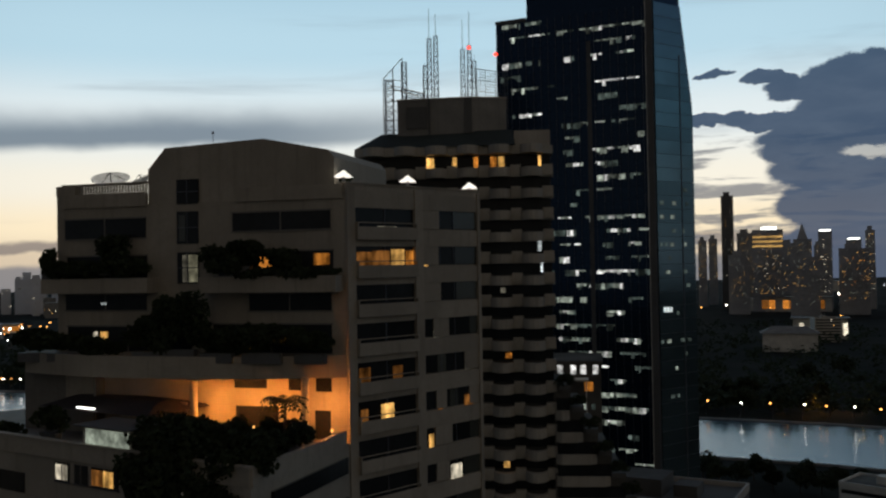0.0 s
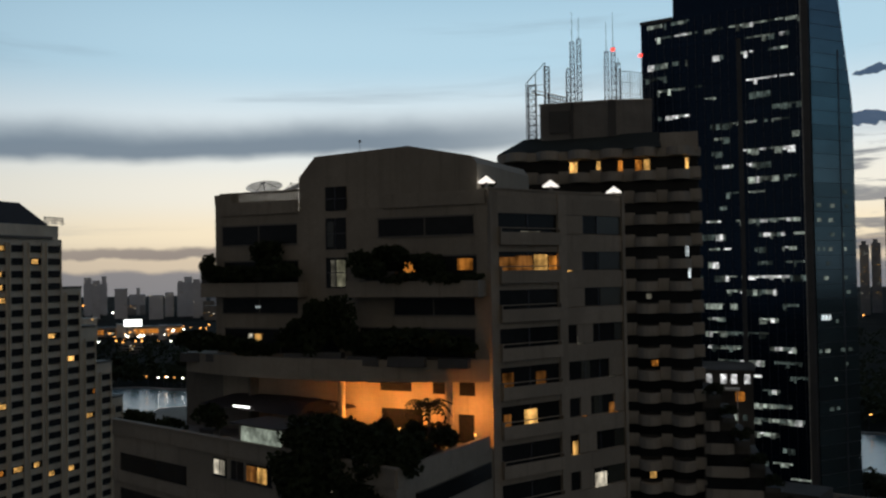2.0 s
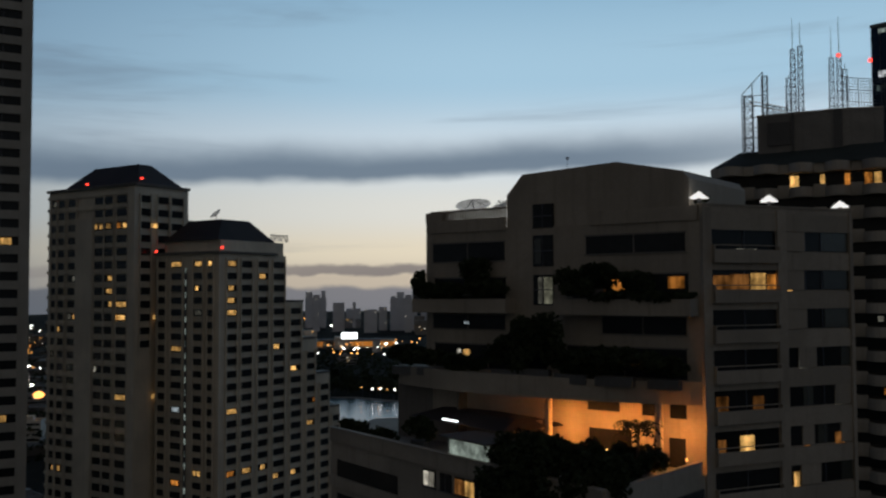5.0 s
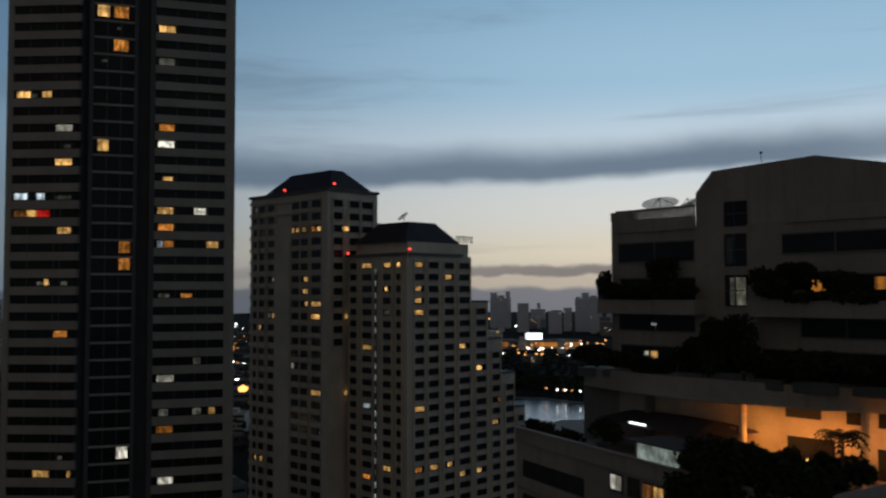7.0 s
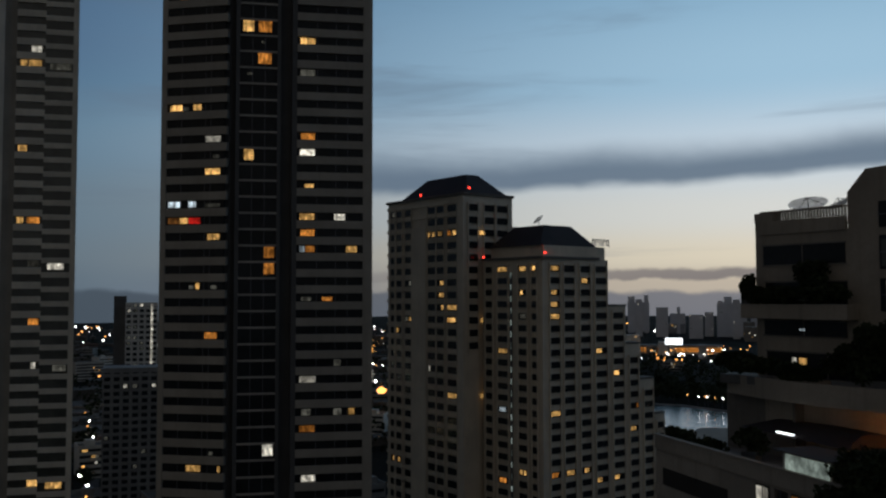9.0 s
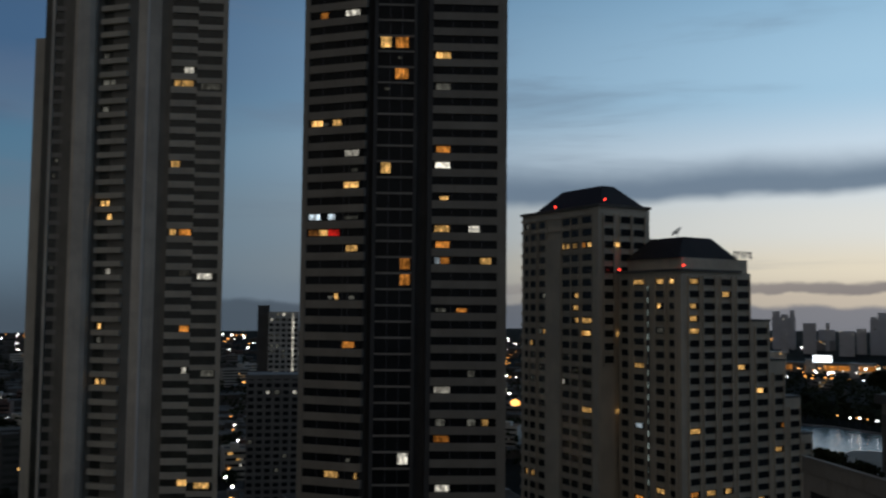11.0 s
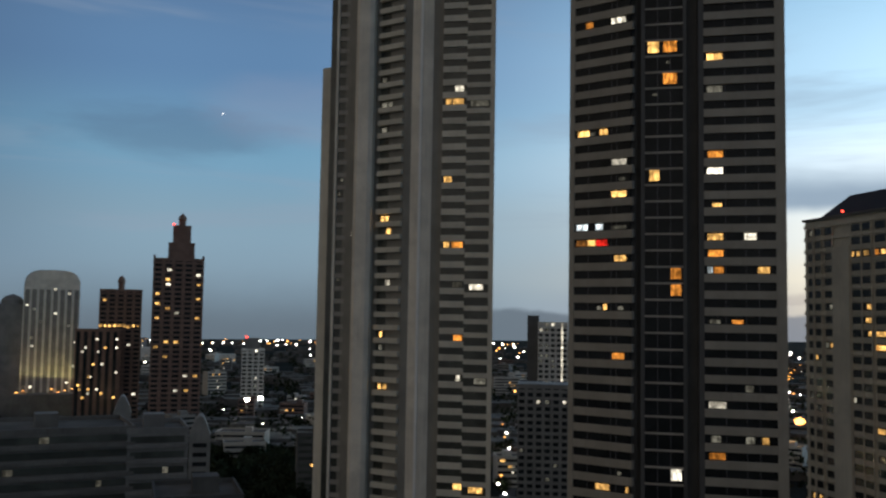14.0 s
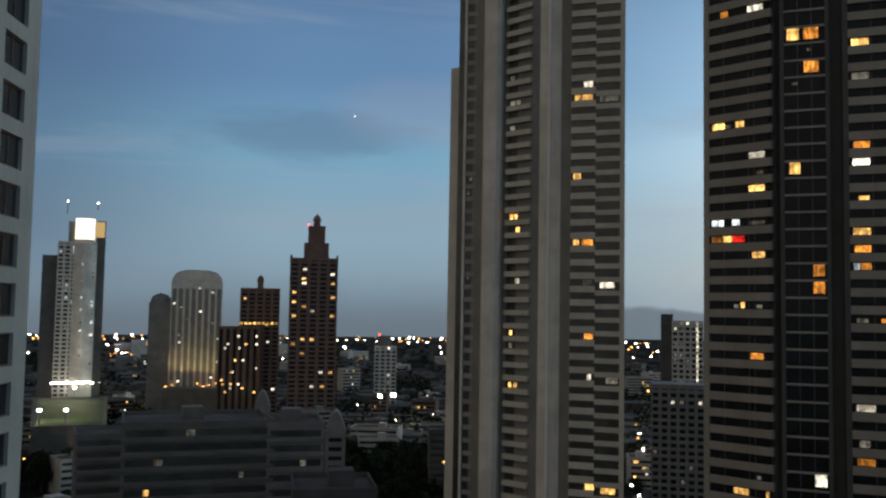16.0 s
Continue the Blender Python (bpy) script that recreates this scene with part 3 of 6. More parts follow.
def block(place, w, d, h, turn, wall, label, lights=3, floors=None, name="low_building", group="low city buildings", category="building", roof_room=True, glow=(WARM, WHITE, DIM), glass=GLASS):
    """A plain city block: wall body with a parapet, roof deck, stair house, window bands."""
    rg = random.Random(round(place[0] * 7 + place[1] * 3))
    ob = thing(name, (place[0], place[1], 0), label, category, group, turn=turn)
    f = WORLD[ob]
    body = Mesh().box(-w / 2, w / 2, -d / 2, d / 2, 0, h)
    part("wall", body, wall, ob)
    par = Mesh()
    for x0, x1, y0, y1 in ((-w / 2 - .1, w / 2 + .1, -d / 2 - .1, -d / 2 + .3), (-w / 2 - .1, w / 2 + .1, d / 2 - .3, d / 2 + .1),
                           (-w / 2 - .1, -w / 2 + .3, -d / 2 + .3, d / 2 - .3), (w / 2 - .3, w / 2 + .1, -d / 2 + .3, d / 2 - .3)):
        par.box(x0, x1, y0, y1, h - .3, h + 1.0)
    part("parapet", par, wall, ob)
    part("roof", Mesh().box(-w / 2 + .3, w / 2 - .3, -d / 2 + .3, d / 2 - .3, h, h + .12), ROOFING, ob)
    if roof_room:
        q = rg.uniform(-.25, .2) * w
        part("stair_house", Mesh().box(q, q + min(5, w * .35), -2, 3, h + .12, h + 3.2), wall, ob)
    n = floors or max(2, int(h / 3.3))
    fw = f @ Matrix.Translation((-w / 2, -d / 2, 0))
    step = h / n
    for i in range(n):
        z = i * step
        part("window_band", shared(("window_band", round(w, 1), glass.name), lambda: Mesh().box(0.8, w - 0.8, -0.05, 0.05, 0, 1.5), glass), None, ob, at=fw @ Matrix.Translation((0, 0, z + 1.0)))
        if h > 40:
            part("sill", shared(("sill", round(w, 1)), lambda: Mesh().box(0, w, -0.5, 0, -.4, 0.5), wall), None, ob, at=fw @ Matrix.Translation((0, 0, z + .2)))
    for i in range(lights):
        s, j = rg.uniform(1, max(1.5, w - 4)), rg.randrange(n // 2, n)
        pane(ob, fw, round(s), round(s) + rg.choice((1.2, 2.0)), j * step + 1.05, j * step + 2.4, rg.choice(glow), -0.11, "lit_window")
    return ob


def clear(x, y, r):
    a, d = math.degrees(math.atan2(-x, y)), math.hypot(x, y)
    for ax, dx, rx in ((4, 88, 50), (0, 155, 50), (-9, 290, 60), (36, 235, 70), (51, 205, 50), (68, 235, 55), (98, 65, 40), (-12, 205, 42),
                       (84, 250, 75), (75, 205, 45), (77.5, 470, 110)):
        q = bearing(ax, dx)
        if math.hypot(x - q[0], y - q[1]) < r + rx:
            return False
    near, far = (float(np.interp(a, [p[0] for p in s], [p[1] for p in s])) for s in (SHORE_NEAR, SHORE_FAR[::-1]))
    return not (a < 34 and near - r - 60 < d < far + 320)


PLACED = []
WALLS = (PALE, GREY, PALE, WHITE_WALL, GREY, BROWN)
for i in range(600):
    a = rng.uniform(38, 108) if i % 4 else rng.uniform(-32, 38)
    d = 230 * math.exp(rng.uniform(0, 2.2))
    x, y = bearing(a, d)
    w, dp, h = rng.uniform(14, 34), rng.uniform(12, 24), rng.uniform(7, 22) + (rng.random() > 0.86) * rng.uniform(8, 22)
    if not clear(x, y, w * 0.6) or any(math.hypot(x - p, y - q) < (w + r) * 0.62 for p, q, r in PLACED):
        continue
    PLACED.append((x, y, w))
    block((x, y), w, dp, h, a + rng.uniform(-25, 25), rng.choice(WALLS), "low flat-roofed city building in the dusk", lights=rng.choice((1, 2, 3, 5)))
    if len(PLACED) > 185:
        break
for i in range(90):                                    # street trees in the low city
    a, d = rng.uniform(57, 104), rng.uniform(230, 620)
    x, y = bearing(a, d)
    if clear(x, y, 6):
        tree(x, y, rng.uniform(0.8, 1.4), i, group="street trees", label="dark broad-leaved street tree between houses")
# the lake drive, lit orange by its lamps
for a in (-19.9, -21.9, -24.0):
    street_lamp(*bearing(a, 640), LAMP_WARM, 1.2, group="lake shore lamps", label="street lamp glowing beside the lake")
    lm = bpy.data.lights.new("lake_drive_glow", "POINT")
    lm.color, lm.energy, lm.shadow_soft_size = (1.0, 0.42, 0.08), 3500, 1.0
    new("lake_drive_glow", lm).matrix_basis = Matrix.Translation((*bearing(a, 645), 9.0))
# lit street corners among the low roofs
for a, d, e in ((93.0, 560, 6000), (86.5, 480, 9000), (90.5, 950, 26000), (65.5, 760, 14000), (60.2, 380, 6000)):
    o = street_lamp(*bearing(a, d), LAMP_WARM if e < 14000 else LAMP_WHITE, 1.1, group="street corner lamps", label="street lamp lighting a corner among low roofs")
    lm = bpy.data.lights.new("street_glow", "POINT")
    lm.color, lm.energy, lm.shadow_soft_size = (1.0, 0.78, 0.46), e, 1.0
    new("street_glow", lm).matrix_basis = Matrix.Translation((*bearing(a, d - 2), 17.0))

# ---- the near apartment building with stepped terraces ----
NC, NR, NL = (-7.5, 71.1), (3.0, 81.7), (-31.9, 78.2)
FLOOR = 3.0
RA, RB = bearing(5.47, 152), bearing(-6.9, 150)          # the condominium behind
QF, QL = front(RA, RB)
nb = thing("apartment_building", (-14, 84, 0), "cream terraced apartment building with planted balconies and an orange-lit terrace", "apartment building")
NF, NFL = front(NL, NC)          # its terrace side
RF, RFL = front(NC, NR)          # its balcony side
# upper body, set back over a lower one
upper = Mesh().prism([NL, NC, NR, (-6, 100), (-34, 97)], 60.0, 105.4)
part("wall", upper, CREAM, nb, "cream rendered wall", Matrix())
low_a, low_b = (-41.3, 76.4), (-12.2, 57.8)
LF, LFL = front(low_a, low_b)
SF, SFL = front(low_b, NC)
part("lower_wall", Mesh().prism([(-43.5, 90), low_a, low_b, (-7.4, 70.9), (-7.6, 71.2), (-32, 78.3), (-34, 97)], 0.0, 86.6), CREAM, nb, "cream rendered lower storeys", Matrix())
part("base_wall", Mesh().prism([(-32, 79), (-7.6, 71.4), (2.9, 81.8), (-6, 100), (-34, 96.9)], 0.0, 60.0), CREAM, nb, "", Matrix())
part("roof_deck", Mesh().prism([(-31.6, 78.6), (-7.5, 71.6), (2.5, 81.7), (-6, 99.6), (-33.7, 96.6)], 105.4, 105.5), ROOFING, nb, "", Matrix())
part("terrace_floor", Mesh().prism([(-40.8, 76.6), (-12.3, 58.4), (-8, 70.8), (-31.8, 77.9), (-33, 88)], 86.6, 86.72), TERRACE, nb, "paved roof terrace", Matrix())


def parapet(f, n, z0, z1, y0=-0.15, y1=0.2, name="parapet"):
    return part(name, Mesh().box(0, n, y0, y1, z0, z1), CREAM, nb, "", f)


parapet(RF, RFL, 105.3, 106.4)
parapet(NF, 8.0, 105.3, 106.4)
parapet(NF @ Matrix.Translation((16.2, 0, 0)), NFL - 16.4, 105.3, 106.4)
parapet(LF, LFL, 86.4, 87.6)
parapet(SF, SFL - .6, 86.4, 87.6)
# pale coping that caps the parapets
for f, n, z in ((RF, RFL, 106.4), (LF, LFL, 87.6)):
    part("coping", Mesh().box(-0.05, n + 0.05, -0.25, 0.3, z, z + 0.12), CREAM, nb, "", f)

# balcony side: two bays a floor between cream piers
for s0, s1 in ((-0.05, 0.75), (7.1, 8.0), (14.6, 14.95)):
    part("pier", Mesh().box(s0, s1, -0.32, 0.0, 0, 106.2), CREAM, nb, "", RF)
rng = random.Random(11)
BAYS = ((("wall", 8.0, 10.0), ("curtain", 11.8, 14.6)), (("wall", 8.0, 9.9), ("curtain", 11.9, 14.6)), (("wall", 8.0, 10.1), ("curtain", 12.0, 14.6)), (("wall", 9.2, 11.0), ("curtain", 13.6, 14.6)),
        (("curtain", 9.6, 10.6), ("wall", 12.9, 14.6)), (("wall", 9.4, 10.6), ("curtain", 11.0, 12.0), ("wall", 13.4, 14.6)), (("wall", 9.2, 11.2), ("curtain", 13.4, 14.6)), (("wall", 9.3, 10.8), ("curtain", 12.6, 14.6)))
for j in range(16):
    top = 104.4 - FLOOR * j
    part("spandrel", shared("nb_spandrel", lambda: Mesh().box(0.75, 14.6, -0.22, 0.0, 0, 1.35), CREAM), None, nb, at=RF @ Matrix.Translation((0, 0, top + 0.18)))
    part("balcony_glass", shared("nb_glass_a", lambda: Mesh().box(0.75, 7.1, -0.04, 0.05, -1.5, 0.18), GLASS), None, nb, at=RF @ Matrix.Translation((0, 0, top)))
    part("window_glass", shared("nb_glass_b", lambda: Mesh().box(8.0, 14.6, -0.04, 0.05, -1.35, 0.18), GLASS), None, nb, at=RF @ Matrix.Translation((0, 0, top)))
    for kind, s0, s1 in BAYS[j % len(BAYS)]:
        if kind == "wall":
            part("window_wall", shared(("nb_infill", s0, s1), lambda: Mesh().box(s0, s1, -0.15, -0.04, -1.35, 0.18), CREAM), None, nb, at=RF @ Matrix.Translation((0, 0, top)))
        else:
            part("curtained_window", shared(("nb_curtain", s0, s1), lambda: Mesh().box(s0, s1, -0.1, -0.04, -1.3, 0.14), CURTAINED), None, nb, at=RF @ Matrix.Translation((0, 0, top)))
    for s0 in (3.9, 10.02, 11.7):
        part("window_bar", shared("nb_bar", lambda: Mesh().box(0, 0.08, -0.12, -0.02, -1.35, 0.18), FRAME), None, nb, at=RF @ Matrix.Translation((s0, 0, top)))
    part("railing", shared("nb_rail", lambda: Mesh().box(0.75, 7.1, -0.62, -0.56, -1.02, -0.95).box(0.75, 7.1, -0.62, -0.5, -2.3, -1.3).box(0.75, 0.85, -0.62, -0.2, -2.3, -0.95).box(7.0, 7.1, -0.62, -0.2, -2.3, -0.95), CREAM), None, nb, at=RF @ Matrix.Translation((0, 0, top)))
# lit rooms on the balcony side
for s0, s1, j, h, m in ((1.0, 2.6, 1, 1.2, EMBER), (2.6, 4.4, 1, 1.3, EMBER), (4.6, 6.0, 1, 1.4, WARM), (6.2, 7.0, 1, 1.3, AMBER), (8.1, 8.7, 1, 1.3, WARM),
                        (3.3, 4.6, 5, 1.2, WARM), (1.2, 1.9, 5, 1.0, EMBER), (1.1, 2.2, 4, 1.2, EMBER), (4.6, 5.6, 4, 1.1, EMBER), (11.0, 12.3, 7, 1.2, WHITE), (8.5, 9.0, 6, 1.1, WARM),
                        (12.9, 13.6, 4, .8, DIM), (9.6, 10.1, 5, .9, EMBER), (12.8, 13.8, 5, .9, EMBER), (3.2, 5.2, 0, 0.25, DIM), (9.2, 10.0, 3, .7, DIM)):
    pane(nb, RF, s0, s1, 104.4 - FLOOR * j - 1.45, 104.4 - FLOOR * j - 1.45 + h, m, -0.14, "lit_window")

# terrace side: window strips, planted balconies
for s0, s1, z0, z1 in ((0.1, 7.9, 102.7, 104.3), (15.8, 24.2, 103.0, 104.4), (0.1, 7.9, 96.8, 98.0), (17.2, 24.2, 96.7, 98.0),
                       (0.3, 8.0, 99.3, 101.2), (14.5, 24.4, 99.4, 101.3), (0.3, 12.0, 93.4, 95.4), (14.0, 24.2, 93.4, 95.6)):
    strip = part("window_strip", Mesh().box(s0, s1, -0.05, 0.3, z0, z1), GLASS, nb, "dark window strip", NF)
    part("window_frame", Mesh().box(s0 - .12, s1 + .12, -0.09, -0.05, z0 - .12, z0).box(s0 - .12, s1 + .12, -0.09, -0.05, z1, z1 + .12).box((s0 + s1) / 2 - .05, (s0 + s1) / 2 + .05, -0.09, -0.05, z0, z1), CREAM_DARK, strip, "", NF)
for z0, z1, m in ((105.3, 107.3, GLASS), (102.1, 104.7, GLASS), (98.9, 101.4, GLASS)):
    stair = part("stair_window", Mesh().box(10.8, 12.75, -0.06, 0.2, z0, z1), m, nb, "tall stair window", NF)
    part("stair_window_frame", Mesh().box(11.72, 11.8, -0.11, -0.06, z0, z1).box(10.8, 12.75, -0.11, -0.06, (z0 + z1) / 2 - .04, (z0 + z1) / 2 + .04), FRAME, stair, "", NF)
pane(nb, NF, 11.85, 12.65, 99.0, 101.2, STAIR, -0.1, "lit_window")
pane(nb, NF, 11.3, 11.7, 99.0, 101.2, DIM, -0.1, "lit_window")
pane(nb, NF, 11.0, 11.6, 102.3, 104.4, CURTAINED, -0.1, "curtained_window")
for s0, s1, z0, z1, m in ((18.1, 19.2, 99.7, 100.9, AMBER), (22.8, 24.1, 100.2, 101.1, AMBER), (2.8, 3.2, 94.0, 95.0, WHITE), (3.5, 4.2, 93.9, 95.0, WARM), (7.15, 7.6, 94.2, 95.0, WARM), (3.6, 4.1, 97.2, 97.4, COOL)):
    pane(nb, NF, s0, s1, z0, z1, m, -0.1, "lit_window")
# projecting balcony bands: the broad curved one over the lit terrace, two thinner above
arc = [(-4.6, 1.4)] + [(s, -3.3 * math.sin(math.pi * min(1, max(0, (s + 4.6) / 30.2))) ** 0.8) for s in np.linspace(-3.6, 24.6, 24)] + [(25.4, 0.0)]
part("balcony_band", Mesh().prism(arc, 91.6, 93.3), CREAM, nb, "broad curved cream balcony band", NF)
part("balcony_band", Mesh().box(-1.1, 9.0, -1.6, 0, 98.2, 99.4), CREAM, nb, "", NF)
part("balcony_band", Mesh().box(13.6, 25.2, -1.6, 0, 98.15, 99.4), CREAM, nb, "", NF)
part("wing_end_wall", Mesh().box(-0.95, 0.0, 0.3, 12, 60, 106.4), CREAM, nb, "", NF)
# penthouse with a mansard top
pent = Mesh()
prof = [(8.05, 105.4), (8.05, 108.25), (9.65, 109.95), (18.5, 110.25), (24.0, 109.1), (24.5, 108.5), (24.5, 105.4)]
n = len(prof)
pent.add([(s, 0.15, z) for s, z in prof] + [(s, 12.0, z) for s, z in prof], [tuple(range(n)), tuple(range(2 * n - 1, n - 1, -1))] + [(i, i + n, (i + 1) % n + n, (i + 1) % n) for i in range(n)])
part("penthouse", pent, CREAM, nb, "mansard penthouse storey", NF)
# roof balustrade on the wing
for i in range(27):
    part("baluster", shared("baluster", lambda: Mesh().rod((0, 0, 105.4), (0, 0, 106.3), 0.115, 6), CREAM), None, nb, at=NF @ Matrix.Translation((0.3 + i * 0.28, 0.6, 0.9)))
part("handrail", Mesh().box(-0.6, 8.0, 0.45, 0.75, 107.2, 107.35), CREAM, nb, "", NF)
part("corner_post", Mesh().box(-0.95, 0.9, 0.2, 1.2, 106.4, 107.2), CREAM, nb, "", NF)
# the lit terrace: openings in its back wall, posts, warm wall lamps
for s0, s1, z0, z1 in ((15.8, 18.6, 90.6, 91.5), (20.5, 22.0, 90.5, 91.5), (22.8, 24.1, 90.45, 91.5), (15.9, 19.6, 86.8, 89.2), (22.7, 24.0, 86.8, 89.0)):
    part("terrace_window", Mesh().box(s0, s1, -0.06, 0.2, z0, z1), GLASS, nb, "", NF)
for s in (13.1, 22.6):
    part("post", Mesh().rod((s, -1.6, 86.7), (s, -1.6, 91.7), 0.28, 12), CREAM, nb, "round cream post", NF)
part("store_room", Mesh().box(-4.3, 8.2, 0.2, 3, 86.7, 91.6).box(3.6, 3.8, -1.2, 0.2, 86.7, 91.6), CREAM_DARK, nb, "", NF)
part("sloping_screen", Mesh().prism([(-0.0, 0.0), (6.0, 0.0), (6.0, 0.25), (0, .25)], 86.7, 89.6), CREAM, nb, "", NF @ Matrix.Translation((6.5, -1.8, 0)))
SCONCE = shared("sconce", lambda: Mesh().turned([(0.02, 0.16), (0.08, 0.13), (0.06, -0.05), (0.02, -0.08)], 10), lamp_glow("terrace_lamp", (1.0, 0.5, 0.14), 2.5))
for s, z in ((14.4, 87.5), (17.6, 87.6), (20.3, 87.6), (24.2, 87.5)):
    o = thing("wall_lamp", tuple(NF @ Vector((s, -0.35, z))), "small wall lamp glowing amber on the terrace", "wall lamp", "terrace wall lamps")
    part("shade", SCONCE, None, o, "glowing amber shade")
    part("bracket", Mesh().rod((0, 0, 0), (0, 0.4, 0), 0.04), FRAME, o)
    lamp = bpy.data.lights.new("terrace_lamp", "POINT")
    lamp.color, lamp.energy, lamp.shadow_soft_size = (1.0, 0.35, 0.075), 265.0, 0.25
    ob = new("terrace_lamp", lamp)
    ob.matrix_basis = NF @ Matrix.Translation((s, -1.5, z + 1.9))
# lower storeys
for j in range(8):
    z = 84.7 - 3.0 * j
    part("window_strip", shared("nb_low_strip", lambda: Mesh().box(1.2, 11.2, -0.06, 0.2, -1.3, 0.2), GLASS), None, nb, at=LF @ Matrix.Translation((0, 0, z)))
    part("window_strip", shared("nb_low_side", lambda: Mesh().box(2.4, 13.4, -0.3, 0.2, -0.75, 0.45), GLASS), None, nb, at=SF @ Matrix.Translation((0, 0, z + .5)))
    for s0, s1 in ((15.0, 16.6), (17.2, 18.7), (19.1, 22.0), (26.8, 29.4)):
        low_pane = part("window_pane", shared(("nb_low_pane", s1 - s0), lambda: Mesh().box(0, s1 - s0, -0.06, 0.2, 0, 1.35), GLASS), None, nb, at=LF @ Matrix.Translation((s0, 0, z + .1)))
        part("window_frame", shared(("nb_low_frame", s1 - s0), lambda: Mesh().box(-.1, s1 - s0 + .1, -.12, .05, -.1, 0).box((s1 - s0) / 2 - .04, (s1 - s0) / 2 + .04, -.1, .05, 0, 1.35), FRAME), None, low_pane, at=LF @ Matrix.Translation((s0, 0, z + .1)))
    part("band", shared("nb_low_band", lambda: Mesh().box(0, 34.4, -0.2, 0.1, 0, 0.9), CREAM), None, nb, at=LF @ Matrix.Translation((0, 0, z - 2.25)))
for s0, s1, m in ((15.1, 15.7, WHITE), (15.9, 16.4, WHITE), (19.2, 20.4, EMBER), (20.5, 21.5, WARM), (28.3, 29.2, WHITE)):
    pane(nb, LF, s0, s1, 84.9, 86.0, m, -0.12, "lit_window")
# white awning and lit garden room on the terrace
aw = thing("garden_room", tuple(LF @ Vector((16.5, 3.5, 86.72))), "small white lit garden room on the roof terrace", "garden room")
part("wall", Mesh().box(-2.6, 2.6, -1.4, 1.4, -0.38, 1.9), WHITE_WALL, aw, at=LF @ Matrix.Translation((20.5, 1.6, 87.1)))
part("lit_window", Mesh().box(-2.2, 2.4, -1.5, -1.4, 0.55, 1.7), lit("pale_lit_glass", (0.85, 1.0, 0.85), 0.7, 0.2, 0.6), aw, "", LF @ Matrix.Translation((20.5, 1.6, 87.1)))
part("roof", Mesh().box(-3.0, 2.9, -2.0, 1.6, 1.9, 2.0), DARK_PIER, aw, "flat weathered roof", LF @ Matrix.Translation((20.5, 1.6, 87.1)))
pg = thing("pergola", tuple(LF @ Vector((12.0, 6, 86.72))), "dark roofed pergola on the roof terrace", "pergola")
gm = LF @ Matrix.Translation((14.0, 7.0, 86.72))
part("roof", Mesh().prism([(-7, -3), (6, -3), (6, 4), (-7, 4)], 2.4, 3.1, [(-5.5, -.5), (4.5, -.5), (4.5, 1.5), (-5.5, 1.5)]), TILE_ROOF, pg, "", gm)
for px in (-6.5, 5.5):
    for py in (-2.6, 3.6):
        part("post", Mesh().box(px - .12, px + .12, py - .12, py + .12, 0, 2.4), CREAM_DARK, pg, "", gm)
part("tube_light", Mesh().box(-1.8, 0.2, -3.25, -3.0, 2.6, 2.7), SIGN_GLOW, pg, "glowing tube lamp", gm)


def bush(f, s, y, z, rx, ry, rz, seed, n=700, label="dense dark shrub spilling over a planter"):
    ob = thing("shrub", tuple(f @ Vector((s, y, z))), label, "shrub", "terrace shrubs", turn=math.degrees(math.atan2(f[1][0], f[0][0])))
    part("leaves", crown(seed, rx, ry, rz, n, 0.2), LEAVES, ob)
    part("planter", Mesh().box(-rx * .45, rx * .45, -.3, .3, -rz - .2, -rz * .6), DARK_PIER, ob, "rendered planter box")
    return ob


for i, (s, y, z, rx, rz, n) in enumerate(((0.2, -1.2, 100.0, 2.2, .9, 700), (3.4, -1.2, 100.0, 2.6, .95, 800), (6.8, -1.2, 100.1, 2.5, .95, 800), (5.2, -1.0, 101.6, 1.7, 1.5, 600),
                                          (-0.8, -1.0, 100.8, 0.8, 1.1, 300), (15.8, -1.2, 100.4, 1.7, 1.3, 900), (17.2, -1.2, 101.1, 1.5, 1.3, 800), (20.8, -1.2, 100.5, 1.5, 1.2, 700), (19.0, -1.2, 99.5, 2.2, .5, 500), (23.0, -1.1, 99.6, 2.2, 0.55, 500),
                                          (-2.6, -1.0, 94.1, 2.0, 1.2, 500), (1.0, -1.6, 94.0, 2.4, 1.0, 800), (5.3, -2.2, 93.8, 2.2, .8, 700), (9.5, -2.4, 94.8, 2.2, 1.7, 900), (12.4, -2.4, 95.6, 2.4, 2.6, 1400),
                                          (15.8, -2.6, 94.4, 2.4, 1.2, 800), (19.4, -2.3, 94.5, 2.8, 1.3, 900), (23.0, -1.4, 94.3, 2.2, 1.2, 700))):
    bush(NF, s, y, z, rx * 1.25, 1.1, rz * 1.15, 200 + i, int(n * 1.8))
for i, (s, y, z, rx, ry, rz, n) in enumerate(((24.5, 1.5, 88.0, 4.2, 2.6, 1.9, 2600), (28.5, 1.2, 88.0, 4.4, 2.6, 2.4, 3000), (31.8, 1.5, 87.6, 3.8, 2.2, 2.8, 2800), (28.0, -0.8, 85.6, 4.4, 1.6, 2.9, 3000),
                                              (31.5, -0.8, 84.6, 3.2, 1.6, 2.6, 2200), (24.8, -.4, 86.2, 2.6, 1.2, 1.6, 1200), (2.0, 1.6, 87.7, 2.6, 1.0, .8, 500), (6.5, 1.6, 87.6, 2.2, 1.0, .7, 400), (10.0, 3.0, 88.2, 2.2, 1.4, 1.4, 600))):
    bush(LF, s, y, z, rx, ry, rz, 300 + i, n, "large dark shrub hanging over the terrace edge")
